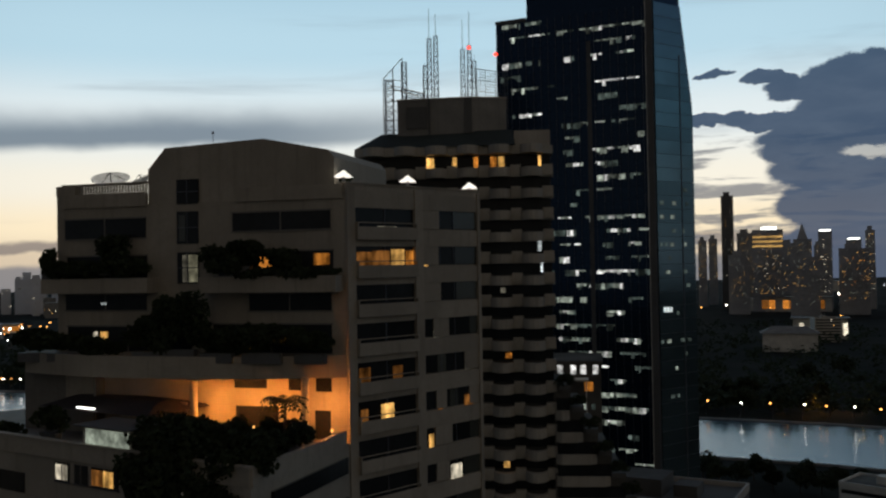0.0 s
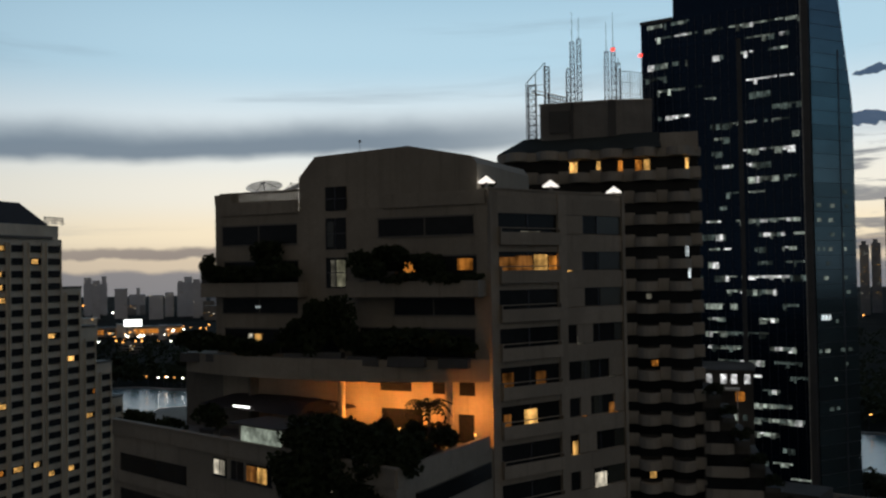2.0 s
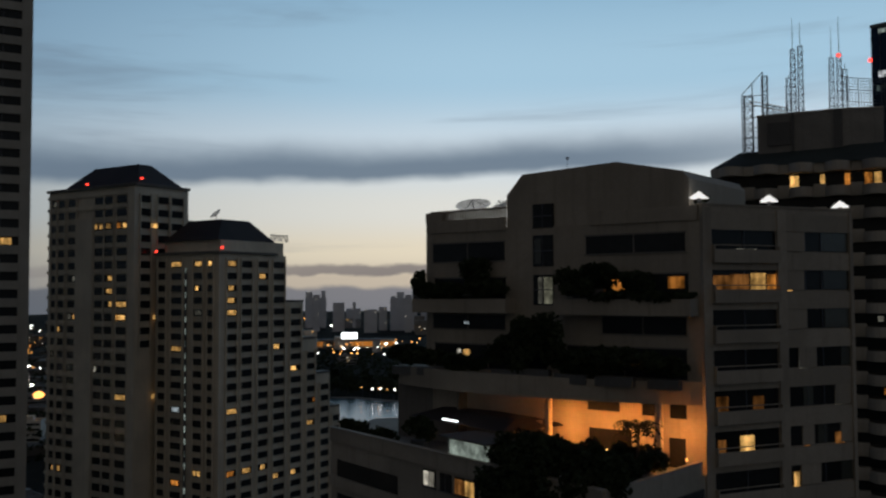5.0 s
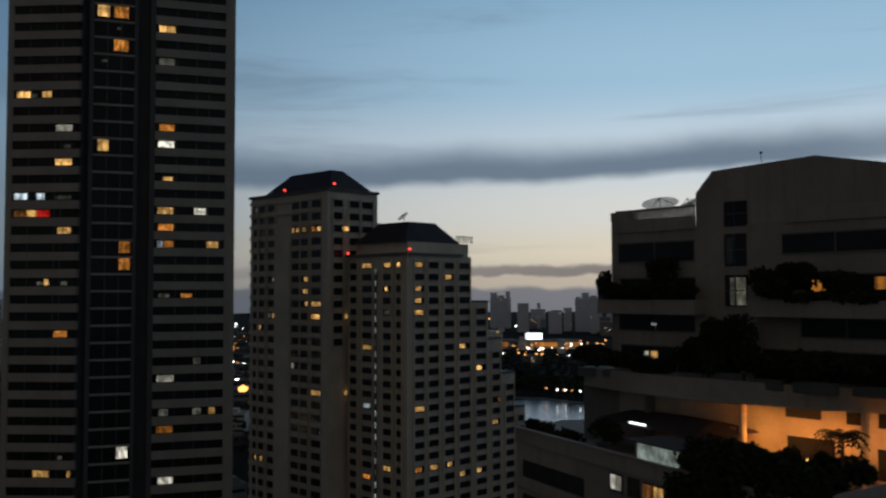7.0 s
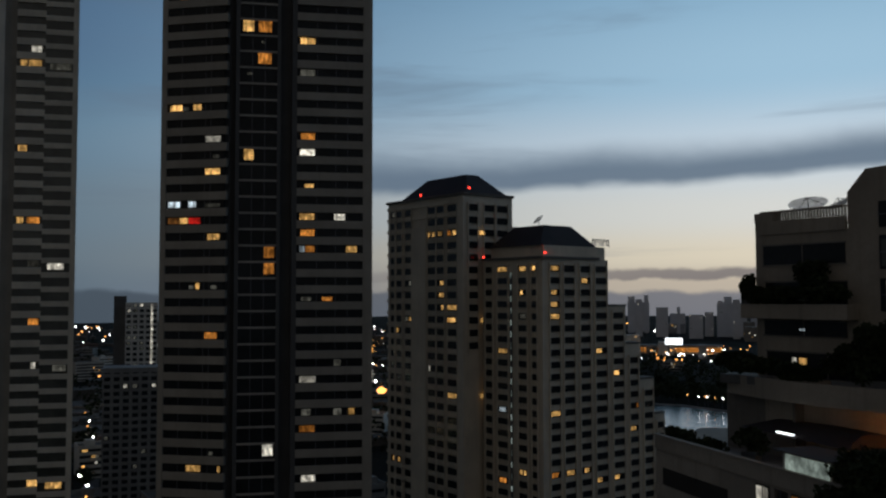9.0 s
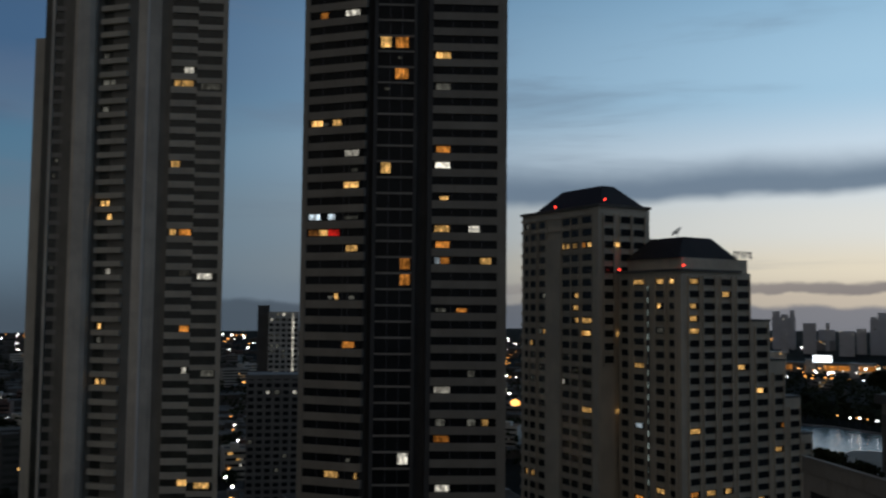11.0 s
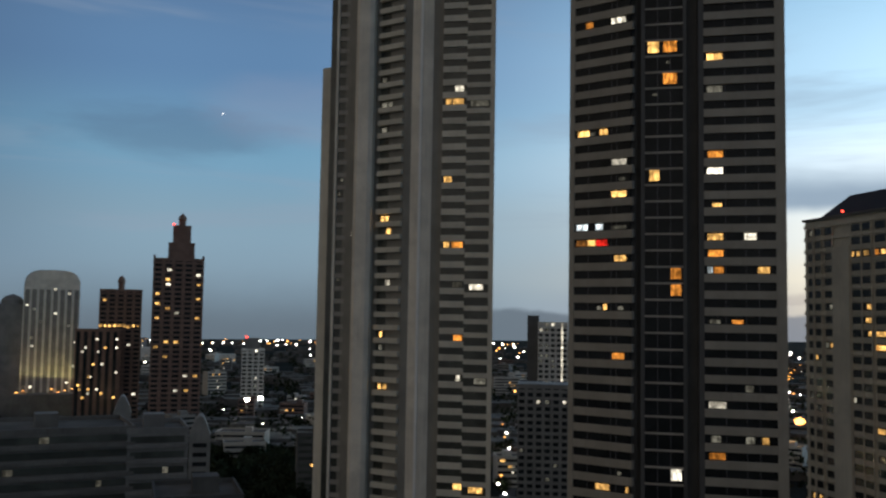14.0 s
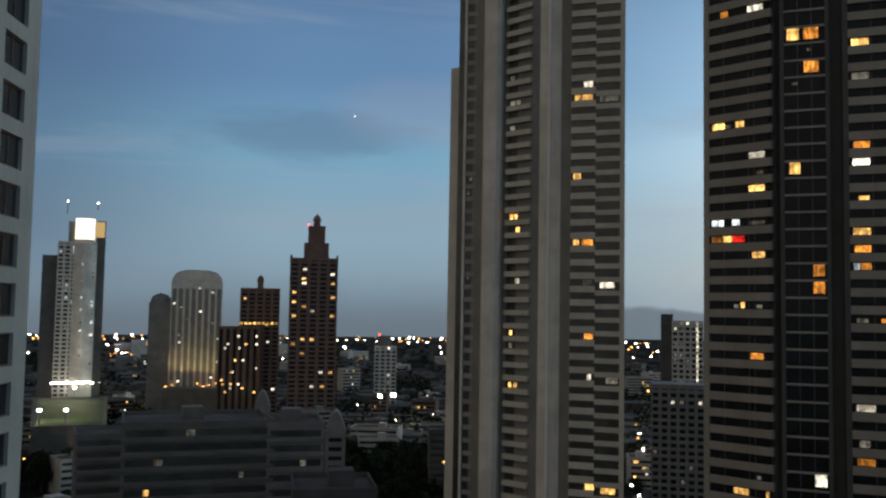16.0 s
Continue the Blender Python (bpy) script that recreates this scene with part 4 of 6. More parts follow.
for i, (s, y, z, r) in enumerate(((5.0, 1.2, 88.0, 1.7), (8.2, 1.4, 88.0, 1.5), (2.0, 1.0, 87.6, 2.0))):
    bush(SF, s, y, z, r, 1.2, 1.3, 340 + i, 700, "dark shrub on the lit terrace")
for i, (s, y, z, r) in enumerate(((22.2, -4.0, 87.8, 1.4), (20.6, -4.2, 87.8, 1.5), (15.0, -4.6, 88.0, 1.9), (18.0, -4.6, 87.9, 1.8))):
    bush(NF, s, y, z, r, 1.1, 1.15, 360 + i, 900, "dark shrub before the lit terrace wall")
for i in range(6):                                     # planting on the stepped terraces behind
    bush(QF, 33.6 + i * 2.0, -0.6, 81.4 - i * 3.48, 2.0, 1.2, 1.3, 390 + i, 500, "dark shrub on a stepped terrace")
# palm on the terrace
palm = thing("palm", tuple(NF @ Vector((22.2, -4.4, 86.72))), "small palm in front of the lit terrace wall", "palm")
part("trunk", Mesh().rod((0, 0, 0), (0.1, 0, 3.5), 0.16, 7, 0.11), BARK, palm)
fr = Mesh()
for i in range(19):
    a = i * 2.4
    drop = 0.5 + 0.5 * (i % 3)
    for j in range(9):
        t0, t1 = j / 9, (j + 1) / 9
        p0, p1 = (Vector((math.cos(a) * 1.8 * t, math.sin(a) * 1.8 * t, 3.5 + 1.6 * t - (drop + .9) * t * t)) for t in (t0, t1))
        side = Vector((-math.sin(a), math.cos(a), 0)) * 0.5 * math.sin(math.pi * (0.12 + 0.8 * t0))
        fr.add([p0, p1, p1 + side - Vector((0, 0, .15)), p1 - side - Vector((0, 0, .15))], [(0, 1, 2), (0, 3, 1)])
part("fronds", fr, LEAVES, palm)
# dishes and lanterns on the roof


def dish(f, s, y, z, r, tilt, turn):
    ob = thing("satellite_dish", tuple(f @ Vector((s, y, z))), "white satellite dish on a mast on the roof", "satellite dish", "roof dishes")
    m = WORLD[ob]
    bowl = Mesh()
    outer = [(r * q, 0.30 * r * q * q) for q in np.linspace(0.02, 1, 9)]
    inner = [(r * q * .985, 0.30 * r * q * q + 0.05) for q in np.linspace(1, 0.02, 9)]
    bowl.turned(outer + inner, 28)
    tip = m @ Matrix.Translation((0, 0, 1.35)) @ pose(0, 0, 0, tilt, 0, turn)
    bowl_part = part("bowl", bowl, DISH, ob, "open mesh bowl", tip)
    feed = Mesh().rod((0, 0, 0), (0, 0, r * .62), 0.04)
    for i in range(3):
        feed.rod((r * .8 * math.cos(i * 2.1), r * .8 * math.sin(i * 2.1), r * .19), (0, 0, r * .6), 0.025)
    part("feed_arm", feed, STEEL, bowl_part, "", tip)
    part("mast", Mesh().rod((0, 0, 0), (0, 0, 1.4), 0.09, 8).box(-.4, .4, -.4, .4, 0, .12), STEEL, ob)
    return ob


dish(NF, 3.2, 2.0, 106.1, 1.6, 24, 8)
dish(NF, 6.6, 1.6, 106.0, 1.25, 25, -68)
for f, s, z in ((RF, 0.15, 106.72), (RF, 6.9, 106.7), (RF, 14.3, 106.5)):
    o = thing("roof_lantern", tuple(f @ Vector((s, 0.3, 106.5))), "white lit pyramid lantern on the roof parapet", "lantern", "roof lanterns")
    part("shade", Mesh().prism([(-.66, -.66), (.66, -.66), (.66, .66), (-.66, .66)], z - 106.3, z - 105.78, [(-.06, -.06), (.06, -.06), (.06, .06), (-.06, .06)]), SHADE_GLOW, o, "glowing pyramid shade")
    part("post", Mesh().box(-.12, .12, -.12, .12, 0, z - 106.3), STEEL, o)
for i, (s, rx) in enumerate(((16.5, 1.4), (20.5, 2.2), (23.4, 2.4))):
    bush(NF, s, 1.2, 107.0, rx, 1.0, 0.7 + .2 * i, 380 + i, 500, "dark shrub on the roof terrace")
vent = thing("roof_vent", tuple(NF @ Vector((13.0, 2, 110.2))), "thin weather vane on the roof", "vane")
part("rod", Mesh().rod((0, 0, 0), (0, 0, 1.0), 0.02).box(-.1, .1, -.05, .05, .95, 1.15), STEEL, vent)

# ---- condominium with scalloped balconies, behind ----
rb = thing("condominium", (5, 165, 0), "grey condominium tower with scalloped balcony bands and roof masts", "apartment building")
scal = [(0.0, 1.2), (1.2, 0.2)]
for i in range(6):
    s = 1.6 + i * 5.1
    scal += [(s + 3.6 * q, 0.1 - 2.1 * math.sin(math.pi * q) ** 0.6) for q in (0, 0.06, 0.16, 0.3, 0.5, 0.7, 0.84, 0.94, 1)] + [(s + 4.6, 0.1)]
scal = scal[:-1] + [(32.4, 1.6)]


def balcony_ring():
    """A storey's balustrade: low round balconies with taller flat stretches between them."""
    m = Mesh().strip(scal, 1.4, -0.1, 1.38)
    for i in range(6):
        m.box(1.6 + i * 5.1 + 3.5, 1.6 + i * 5.1 + 5.2, 0.0, 1.3, 0.15, 1.85)
    return m


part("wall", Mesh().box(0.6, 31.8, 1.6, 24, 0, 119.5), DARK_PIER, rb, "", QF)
for j in range(34):
    z = 116.6 - 3.48 * j
    if z < 4:
        break
    part("balcony_band", shared("rb_band", balcony_ring, DULL), None, rb, at=QF @ Matrix.Translation((0, 0, z - 2.45)))
    part("window_strip", shared("rb_strip", lambda: Mesh().box(0.5, 31.9, 1.1, 1.6, 0, 1.86), GLASS), None, rb, at=QF @ Matrix.Translation((0, 0, z - 0.83)))
part("end_wall", Mesh().box(26.2, 32.0, 0.8, 14, 118.6, 121.6), DULL, rb, "", QF)
part("top_band", Mesh().strip(scal, 3.0, 117.8, 119.2), DULL, rb, "", QF)
hip = Mesh().prism([(0.2, 0.6), (26.4, -0.8), (26.4, 20), (0.2, 20)], 119.2, 122.0, [(4.2, 4), (25.9, 2), (25.9, 17), (4.2, 17)])
part("roof", hip, GREEN_ROOF, rb, "dark green sloping roof", QF)
crown_box = Mesh().prism([(7.0, 3.0), (19.0, 2.2), (25.0, 3.6), (25.0, 14), (7.0, 14)], 121.5, 127.3)
part("crown", crown_box, GREY, rb, "grey plant room on the roof", QF)
part("crown_joint", Mesh().box(12.2, 12.5, 2.3, 2.9, 121.6, 127.4).box(18.2, 19.4, 1.9, 2.6, 121.6, 127.4), DARK_PIER, rb, "dark vertical recesses", QF)
part("crown_rim", Mesh().prism([(6.9, 2.9), (19.0, 2.05), (25.1, 3.5), (25.1, 14.1), (6.9, 14.1)], 127.3, 127.6), DULL, rb, "", QF)
part("crown_louvre", Mesh().box(8.6, 12.0, 2.5, 2.9, 122.6, 126.2), DARK_PIER, rb, "", QF)
for s0, s1, m in ((11.9, 13.1, WARM), (16.2, 16.8, WARM), (19.6, 20.3, AMBER), (22.3, 23.3, AMBER), (23.6, 24.6, WARM), (30.0, 30.5, WARM)):
    pane(rb, QF, s0, s1, 115.8, 117.5, m, 1.0, "lit_window")
for s0, s1, z, h, m in ((29.7, 30.3, 102.0, 1.9, COOL), (30.1, 30.5, 98.6, 1.6, COOL), (23.6, 24.4, 95.4, .8, DIM), (24.2, 25.2, 84.8, .9, AMBER), (23.6, 24.6, 67.2, 1.4, WARM)):
    pane(rb, QF, s0, s1, z, z + h, m, 1.0, "lit_window")
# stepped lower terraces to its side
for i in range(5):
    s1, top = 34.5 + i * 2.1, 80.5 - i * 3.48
    part("terrace_step", Mesh().box(31.8, s1, 1.0 - i * .3, 16, 0, top), DARK_CONCRETE, rb, "", QF)
for j in range(16):
    z = 77.5 - 3.48 * j
    s1 = min(34.2 + 2.1 * j, 43.0)
    part("window_strip", Mesh().box(32.2, s1, -0.55, 1.2, z - 0.9, z + 0.9), GLASS, rb, "", QF)
    part("balcony_band", Mesh().strip([(32.0, -0.2), (32.9, -1.0), (s1 - 1, -1.0), (s1, -0.2)], 1.0, z - 2.5, z - 0.9), DULL, rb, "", QF)


def lattice(name, f, s, y, z0, z1, w, label, taper=1.0, step=1.1):
    """An open lattice mast of four legs with rungs and braces."""
    ob = thing(name, tuple(f @ Vector((s, y, z0))), label, "mast", "roof masts")
    m = f @ Matrix.Translation((s, y, z0))
    h = z1 - z0
    w2 = w * taper
    for sx, sy in ((-1, -1), (1, -1), (1, 1), (-1, 1)):
        part("leg", Mesh().rod((sx * w / 2, sy * w / 2, 0), (sx * w2 / 2, sy * w2 / 2, h), 0.065, 4), STEEL, ob, "", m)
    n = int(h / step)
    web = Mesh()                                       # rungs and braces too thin to pick apart
    for i in range(n + 1):
        q = w / 2 + (w2 - w) / 2 * i / n
        z = h * i / n
        for a, b in (((-q, -q), (q, -q)), ((q, -q), (q, q)), ((q, q), (-q, q)), ((-q, q), (-q, -q))):
            web.rod((*a, z), (*b, z), 0.045, 4)
            if i < n:
                web.rod((*a, z), (*b, z + h / n), 0.04, 4)
    tagged(part("web", web, STEEL, ob, "", m), "thin steel rungs and braces", kind="stuff")
    return ob, m, h


lattice("lattice_mast", QF, 5.6, 4.0, 121.0, 131.0, 1.3, "square steel lattice frame on the roof")
lattice("lattice_mast", QF, 8.0, 5.0, 121.5, 134.2, 0.8, "tall steel lattice frame on the roof")
for s, z1, whip in ((12.3, 138.0, 143.0), (13.4, 138.4, 142.2), (11.6, 133.5, 134), (17.9, 136.0, 141), (19.0, 136.6, 142.4), (19.8, 134.0, 135)):
    o, m, h = lattice("lattice_mast", QF, s, 5.0, 127.3 if s > 9 else 122, z1, 0.8, "slim steel lattice mast with a whip aerial", 0.8)
    part("whip", Mesh().rod((0, 0, h), (0, 0, h + whip - z1), 0.05, 4, 0.03), STEEL, o, "thin whip aerial", m)
for s0, s1, z0, z1 in ((8.2, 11.4, 126.4, 129.6), (20.0, 25.3, 127.3, 132.8)):
    o = thing("mesh_screen", tuple(QF @ Vector((s0, 5.2, z0))), "open steel mesh screen between roof masts", "screen", "roof screens")
    net = QF @ Matrix.Translation((s0, 5.2, z0))
    for i in range(13):
        part("wire", Mesh().rod((0, 0, i * (z1 - z0) / 12), (s1 - s0, 0, i * (z1 - z0) / 12 - 0.9), 0.025 + 0.03 * (i % 4 == 0), 4), STEEL, o, "", net)
    for i in range(14):
        x = i * (s1 - s0) / 13
        part("wire", Mesh().rod((x, 0, -0.4), (x, 0, z1 - z0 - 0.9 * i / 13), 0.03 + 0.03 * (i % 4 == 0), 4), STEEL, o, "", net)
    part("post", Mesh().rod((s1 - s0, 0, -4.5), (s1 - s0, 0, z1 - z0), 0.07, 5), STEEL, o, "", QF @ Matrix.Translation((s0, 5.2, z0)))

# open sloping-topped cage of thin steel beside the plant room, with two pale cables
cage = thing("steel_cage", tuple(QF @ Vector((4.6, 4.6, 121.0))), "open steel cage with a sloping top on the roof", "cage", "roof screens")
for s, top in ((4.7, 131.2), (6.3, 132.9), (7.9, 134.6)):
    part("post", Mesh().rod((s, 3.4, 121.0), (s, 3.4, top), 0.08, 5), STEEL, cage, "", QF)
rails = Mesh().rod((4.7, 3.4, 131.2), (7.9, 3.4, 134.6), 0.07, 4)
for z in (122.6, 124.2, 125.8, 127.4, 129.2, 130.9):
    rails.rod((4.7, 3.4, z), (7.9, 3.4, z), 0.05, 4)
part("rails", rails, STEEL, cage, "", QF)
part("cable", Mesh().rod((5.6, 3.3, 130.2), (11.4, 3.6, 128.6), 0.06, 4).rod((5.6, 3.3, 129.7), (11.4, 3.6, 127.9), 0.09, 4), PALE, cage, "pale cables", QF)


def beacon(p, size=0.35, label="red aircraft warning beacon on the roof edge"):
    o = thing("beacon", p, label, "beacon", "warning beacons")
    part("base", Mesh().rod((0, 0, -0.5), (0, 0, 0), 0.08, 6), STEEL, o)
    part("lamp", Mesh().turned([(0.01, -size), (size * .8, -size * .6), (size, 0), (size * .8, size * .6), (0.01, size)], 8), LAMP_RED, o, "glowing red lamp")


beacon(tuple(QF @ Vector((19.0, 4.4, 136.2))), 0.32)

# ---- office tower of dark glass ----
OA, OB, OC = bearing(-3.49, 285), bearing(-12.9, 270), bearing(-15.15, 283)
WF, WL = front(OA, OB)
EF, EL = front(OB, OC)
of = thing("office_tower", (45, 290, 0), "dark glass office tower with scattered lit floors", "office tower")
inner = [tuple((WF @ Vector((s, y, 0)))[:2]) for s, y in ((0.3, 0.3), (47.4, 0.3))] + [tuple((EF @ Vector((EL - .3, 0.3, 0)))[:2]), (74, 310), (30, 325)]
taper = inner[:2] + [tuple((EF @ Vector((EL - 4.8, 0.3, 0)))[:2]), (69, 308), (30, 325)]
part("upper_core", Mesh().prism(inner, 145, 173.5, taper), DARK_PIER, of, "", Matrix())
part("core", Mesh().prism(inner, 0, 145), DARK_PIER, of, "", Matrix())
upper2 = [tuple((WF @ Vector((s, y, 0)))[:2]) for s, y in ((9.8, 0.5), (47.4, 0.5))] + [tuple((EF @ Vector((12.4, 0.5, 0)))[:2]), (74, 305), (40, 318)]
part("crown", Mesh().prism(upper2, 173.5, 196), NAVY_GLASS, of, "", Matrix())
BAY = 47.4 / 20
STO = 3.95
for j in range(49):
    z = 132.2 + STO * (j - 38)
    if z < 3 or z > 194:
        continue
    s0 = 0.0 if z < 173 else 9.7
    wide = 47.4 - s0
    part("glass_band", shared(("of_band", round(wide)), lambda: Mesh().box(0, wide, 0, 0.25, -1.3, 1.3), NAVY_GLASS), None, of, at=WF @ Matrix.Translation((s0, 0, z)))
    part("spandrel", shared(("of_span", round(wide)), lambda: Mesh().box(0, wide, -0.05, 0.2, 1.34, 2.6), NAVY_GLASS), None, of, at=WF @ Matrix.Translation((s0, 0, z)))
    r0, r1 = (EL - max(0, min(q, 173.5) - 145) / 28.5 * 4.7 for q in (z - 1.3, z + 2.58))
    slope = Mesh()
    slope.add([(0.8, 0, -1.3), (r0, 0, -1.3), (r1, 0, 2.58), (0.8, 0, 2.58), (0.8, .2, -1.3), (r0, .2, -1.3), (r1, .2, 2.58), (0.8, .2, 2.58)],
              [(0, 1, 2, 3), (7, 6, 5, 4), (0, 4, 5, 1), (1, 5, 6, 2), (2, 6, 7, 3), (3, 7, 4, 0)])
    part("side_glass", slope, TEAL_GLASS, of, "", EF @ Matrix.Translation((0, 0, z)))
    part("side_joint", Mesh().box(0.8, r0, -0.06, 0.1, -1.42, -1.3), FRAME, of, "", EF @ Matrix.Translation((0, 0, z)))
for i in range(21):
    part("mullion", shared("of_mullion", lambda: Mesh().box(-0.05, 0.05, -0.16, 0, 0, 173.4), FRAME), None, of, at=WF @ Matrix.Translation((i * BAY, 0, 0)))
part("corner_fin", Mesh().box(46.2, 47.9, -0.5, 1.5, 0, 196), DARK_PIER, of, "dark corner fin", WF)
part("corner_trim", Mesh().box(46.0, 46.2, -0.55, 0.1, 0, 175), PALE, of, "thin pale trim", WF)
part("slot", Mesh().box(28.6, 29.8, -0.22, 0.1, 0, 165), DARK_PIER, of, "dark vertical slot", WF)
part("roof_edge", Mesh().box(-.2, 9.8, -.3, 3, 173.4, 174.4), DARK_PIER, of, "", WF)
part("side_mullion", Mesh().box(11.2, 11.6, -0.1, 0.1, 0, 160), FRAME, of, "", EF)
part("roof_cabin", Mesh().box(10.6, 13.5, -.4, 2, 180, 184), GREY, of, "", WF)
beacon(tuple(WF @ Vector((-0.3, -0.3, 164.5))), 0.6)
# lit office bays: start bay, length in bays, storey from the reference, brightness
rng = random.Random(21)


def office_row(storey, bays, m=None):
    z = 132.2 + STO * storey
    for b0, n in bays:
        s, end = b0 * BAY + rng.uniform(-.6, .6), (b0 + n) * BAY + rng.uniform(-.5, .9)
        h = rng.choice((0.5, 0.7, 1.0, 1.6))
        while s < min(end, 46):
            w = rng.choice((0.6, 1.1, 1.1, 2.1, 2.1))
            mm = m or rng.choice((OFFICE, OFFICE, OFFICE, OFFICE_DIM, OFFICE_HOT))
            hh = h if rng.random() < .7 else rng.choice((0.4, 1.2, 1.8))
            if rng.random() < .84 or m:
                pane(of, WF, round(s, 2), round(s, 2) + w - .12, round(z + 1.2 - hh, 2), round(z + 1.2 - hh, 2) + hh, mm, -0.07, "lit_window")
            s += w


for storey, bays in ((10, [(1, 2), (4, 2)]), (9, [(2, 4), (7, 3), (11, 6), (18, 2)]), (8, [(13, 3), (17, 1)]), (7, [(1, 2), (4, 2), (9, 1), (12, 2), (16, 1)]), (5, [(2, 1)]), (3, [(2, 3), (5, 1)]),
                     (1, [(9, 1), (18, 1)]), (0, [(12, 5), (16, 2)]), (-1, [(9, 2), (13, 2)]), (-3, [(13, 1)]), (-5, [(8, 4), (13, 5)]), (-6, [(9, 1), (14, 3), (18, 1)]), (-7, [(8, 2), (17, 1)])):
    office_row(storey, bays)
for storey, bays in ((5, [(2, 3)]), (4, [(8, 1)]), (2, [(10, 2), (13, 1), (14, 1), (16, 1)]), (-2, [(13, 4), (17, 1)]), (-8, [(8, 1), (14, 1), (17, 2)]), (-9, [(8, 3), (12, 5)]), (-10, [(10, 2), (13, 3)]), (-11, [(9, 2)]),
                     (-12, [(8, 2), (13, 3), (16, 1)]), (-14, [(8, 3), (15, 2)]), (-15, [(9, 3), (12, 2)]), (-17, [(14, 2)]), (-19, [(9, 2), (13, 1), (16, 1)]), (-20, [(14, 2)]), (-22, [(11, 1), (15, 2)])):
    office_row(storey, bays)
for storey in range(-26, 9):
    office_row(storey, [(rng.uniform(0, 18), rng.uniform(.5, 3)) for _ in range(2 if storey < -3 else 1)], OFFICE_DIM)
for storey in range(-25, -9):
    office_row(storey, [(rng.uniform(6, 18), rng.uniform(.6, 2.4)) for _ in range(2)])
for i in range(26):
    z = 132.2 + STO * rng.randrange(-18, -2)
    pane(of, EF, *(lambda q: (q, q + rng.choice((0.9, 1.6))))(round(rng.uniform(1.2, EL - 3), 1)), z - .2, z + .8, rng.choice((OFFICE_DIM, OFFICE, OFFICE_DIM)), -0.12, "lit_window")
office_row(5, [(13, 3), (17, 1)], OFFICE_HOT)
office_row(-9, [(13, 4)], OFFICE_HOT)
for i in range(4):
    pane(of, WF, 16.8 + i * 3.0, 17.6 + i * 3.0, 67.4, 69.6, COOL, -0.07, "lit_window")
pane(of, EF, 2.5, 6.0, 85.5, 87.0, COOL, -0.2, "lit_window")
# podium roof and lower office floors to the front
pod = thing("podium_building", (bearing(-8.2, 225)[0], bearing(-8.2, 225)[1], 0), "low podium building with lit roof garden beside the office tower", "building", turn=-9)
pf = WORLD[pod]
part("wall", Mesh().box(-9, 5, 0, 20, 0, 76), DARK_CONCRETE, pod)
part("roof", Mesh().box(-9.4, 5.4, -.4, 20, 76, 76.6), ROOFING, pod)
part("canopy", Mesh().box(-6, 2, -4, 4, 72.2, 72.6).box(-5.6, -5.3, -3.6, -3.3, 0, 72.2).box(1.3, 1.6, -3.6, -3.3, 0, 72.2), PALE, pod, "pale canopy")
for x in (-5.4, -2.2, 0.1, 3.0):
    pane(pod, pf, x, x + 1.3, 73.4, 75.6, OFFICE_HOT, -0.05, "lit_window")
pane(pod, pf, 1.0, 3.0, 69.4, 71.6, AMBER, -0.06, "lit_window")
for i in range(6):
    pane(pod, pf, -7 + i * 1.9, -6 + i * 1.9, 65.0, 66.4, (OFFICE_DIM, OFFICE, OFFICE_DIM)[i % 3], -0.05, "lit_window")
# low roofs at the foot of the towers
lowr = thing("flat_roof_building", (*bearing(-12.5, 205), 0), "flat-roofed building with a pale parapet at the foot of the tower", "building", turn=-28)
part("wall", Mesh().box(-17, 17, -8, 14, 0, 50), DARK_CONCRETE, lowr)
part("roof", Mesh().box(-16.6, 16.6, -7.6, 13.6, 50, 50.15), DARK_CONCRETE, lowr)
for x0, x1, y0, y1 in ((-17.1, 17.1, -8.1, -7.6), (-17.1, 17.1, 13.6, 14.1), (-17.1, -16.6, -7.6, 13.6), (16.6, 17.1, -7.6, 13.6)):
    part("parapet", Mesh().box(x0, x1, y0, y1, 49.5, 51.2), DULL, lowr)
part("plant_room", Mesh().box(-10, 2, -2, 8, 50.1, 53.8).box(4, 9, 0, 6, 50.1, 52.6), DARK_CONCRETE, lowr)

# ---- twin serviced apartment blocks with hipped roofs ----


def hipped(parent, f, s0, s1, y0, y1, z0, z1, inset, mat):
    part("roof", Mesh().prism([(s0, y0), (s1, y0), (s1, y1), (s0, y1)], z0, z1, [(s0 + inset, y0 + inset * .8), (s1 - inset, y0 + inset * .8), (s1 - inset, y1 - inset * .8), (s0 + inset, y1 - inset * .8)]), mat, parent, "dark hipped tile roof", f)


def punched(parent, f, cols, zs, h):
    """Windows in a grid, each with its sill and hood."""
    for s0, s1 in cols:
        for z in zs:
            key = ("punched", round(s1 - s0, 2), h)
            part("window", shared(key, lambda: Mesh().box(0, s1 - s0, -0.05, 0.1, 0, h), GLASS), None, parent, at=f @ Matrix.Translation((s0, 0, z - h / 2)))
    for s0, s1 in cols:
        part("sill_column", Mesh().add([], []).box(s0 - .25, s0 - .0, -0.3, 0.05, zs[-1] - 2, zs[0] + 1.4).box(s1, s1 + .25, -0.3, 0.05, zs[-1] - 2, zs[0] + 1.4), S_WALL, parent, "", f)


S1C, S2C = (-157.0, 188.0), (-132.0, 188.0)
SX, SY = Vector((-0.981, 0.196)), Vector((0.196, 0.981))


def off(p, u, v):
    return (p[0] + SX.x * u + SY.x * v, p[1] + SX.y * u + SY.y * v)


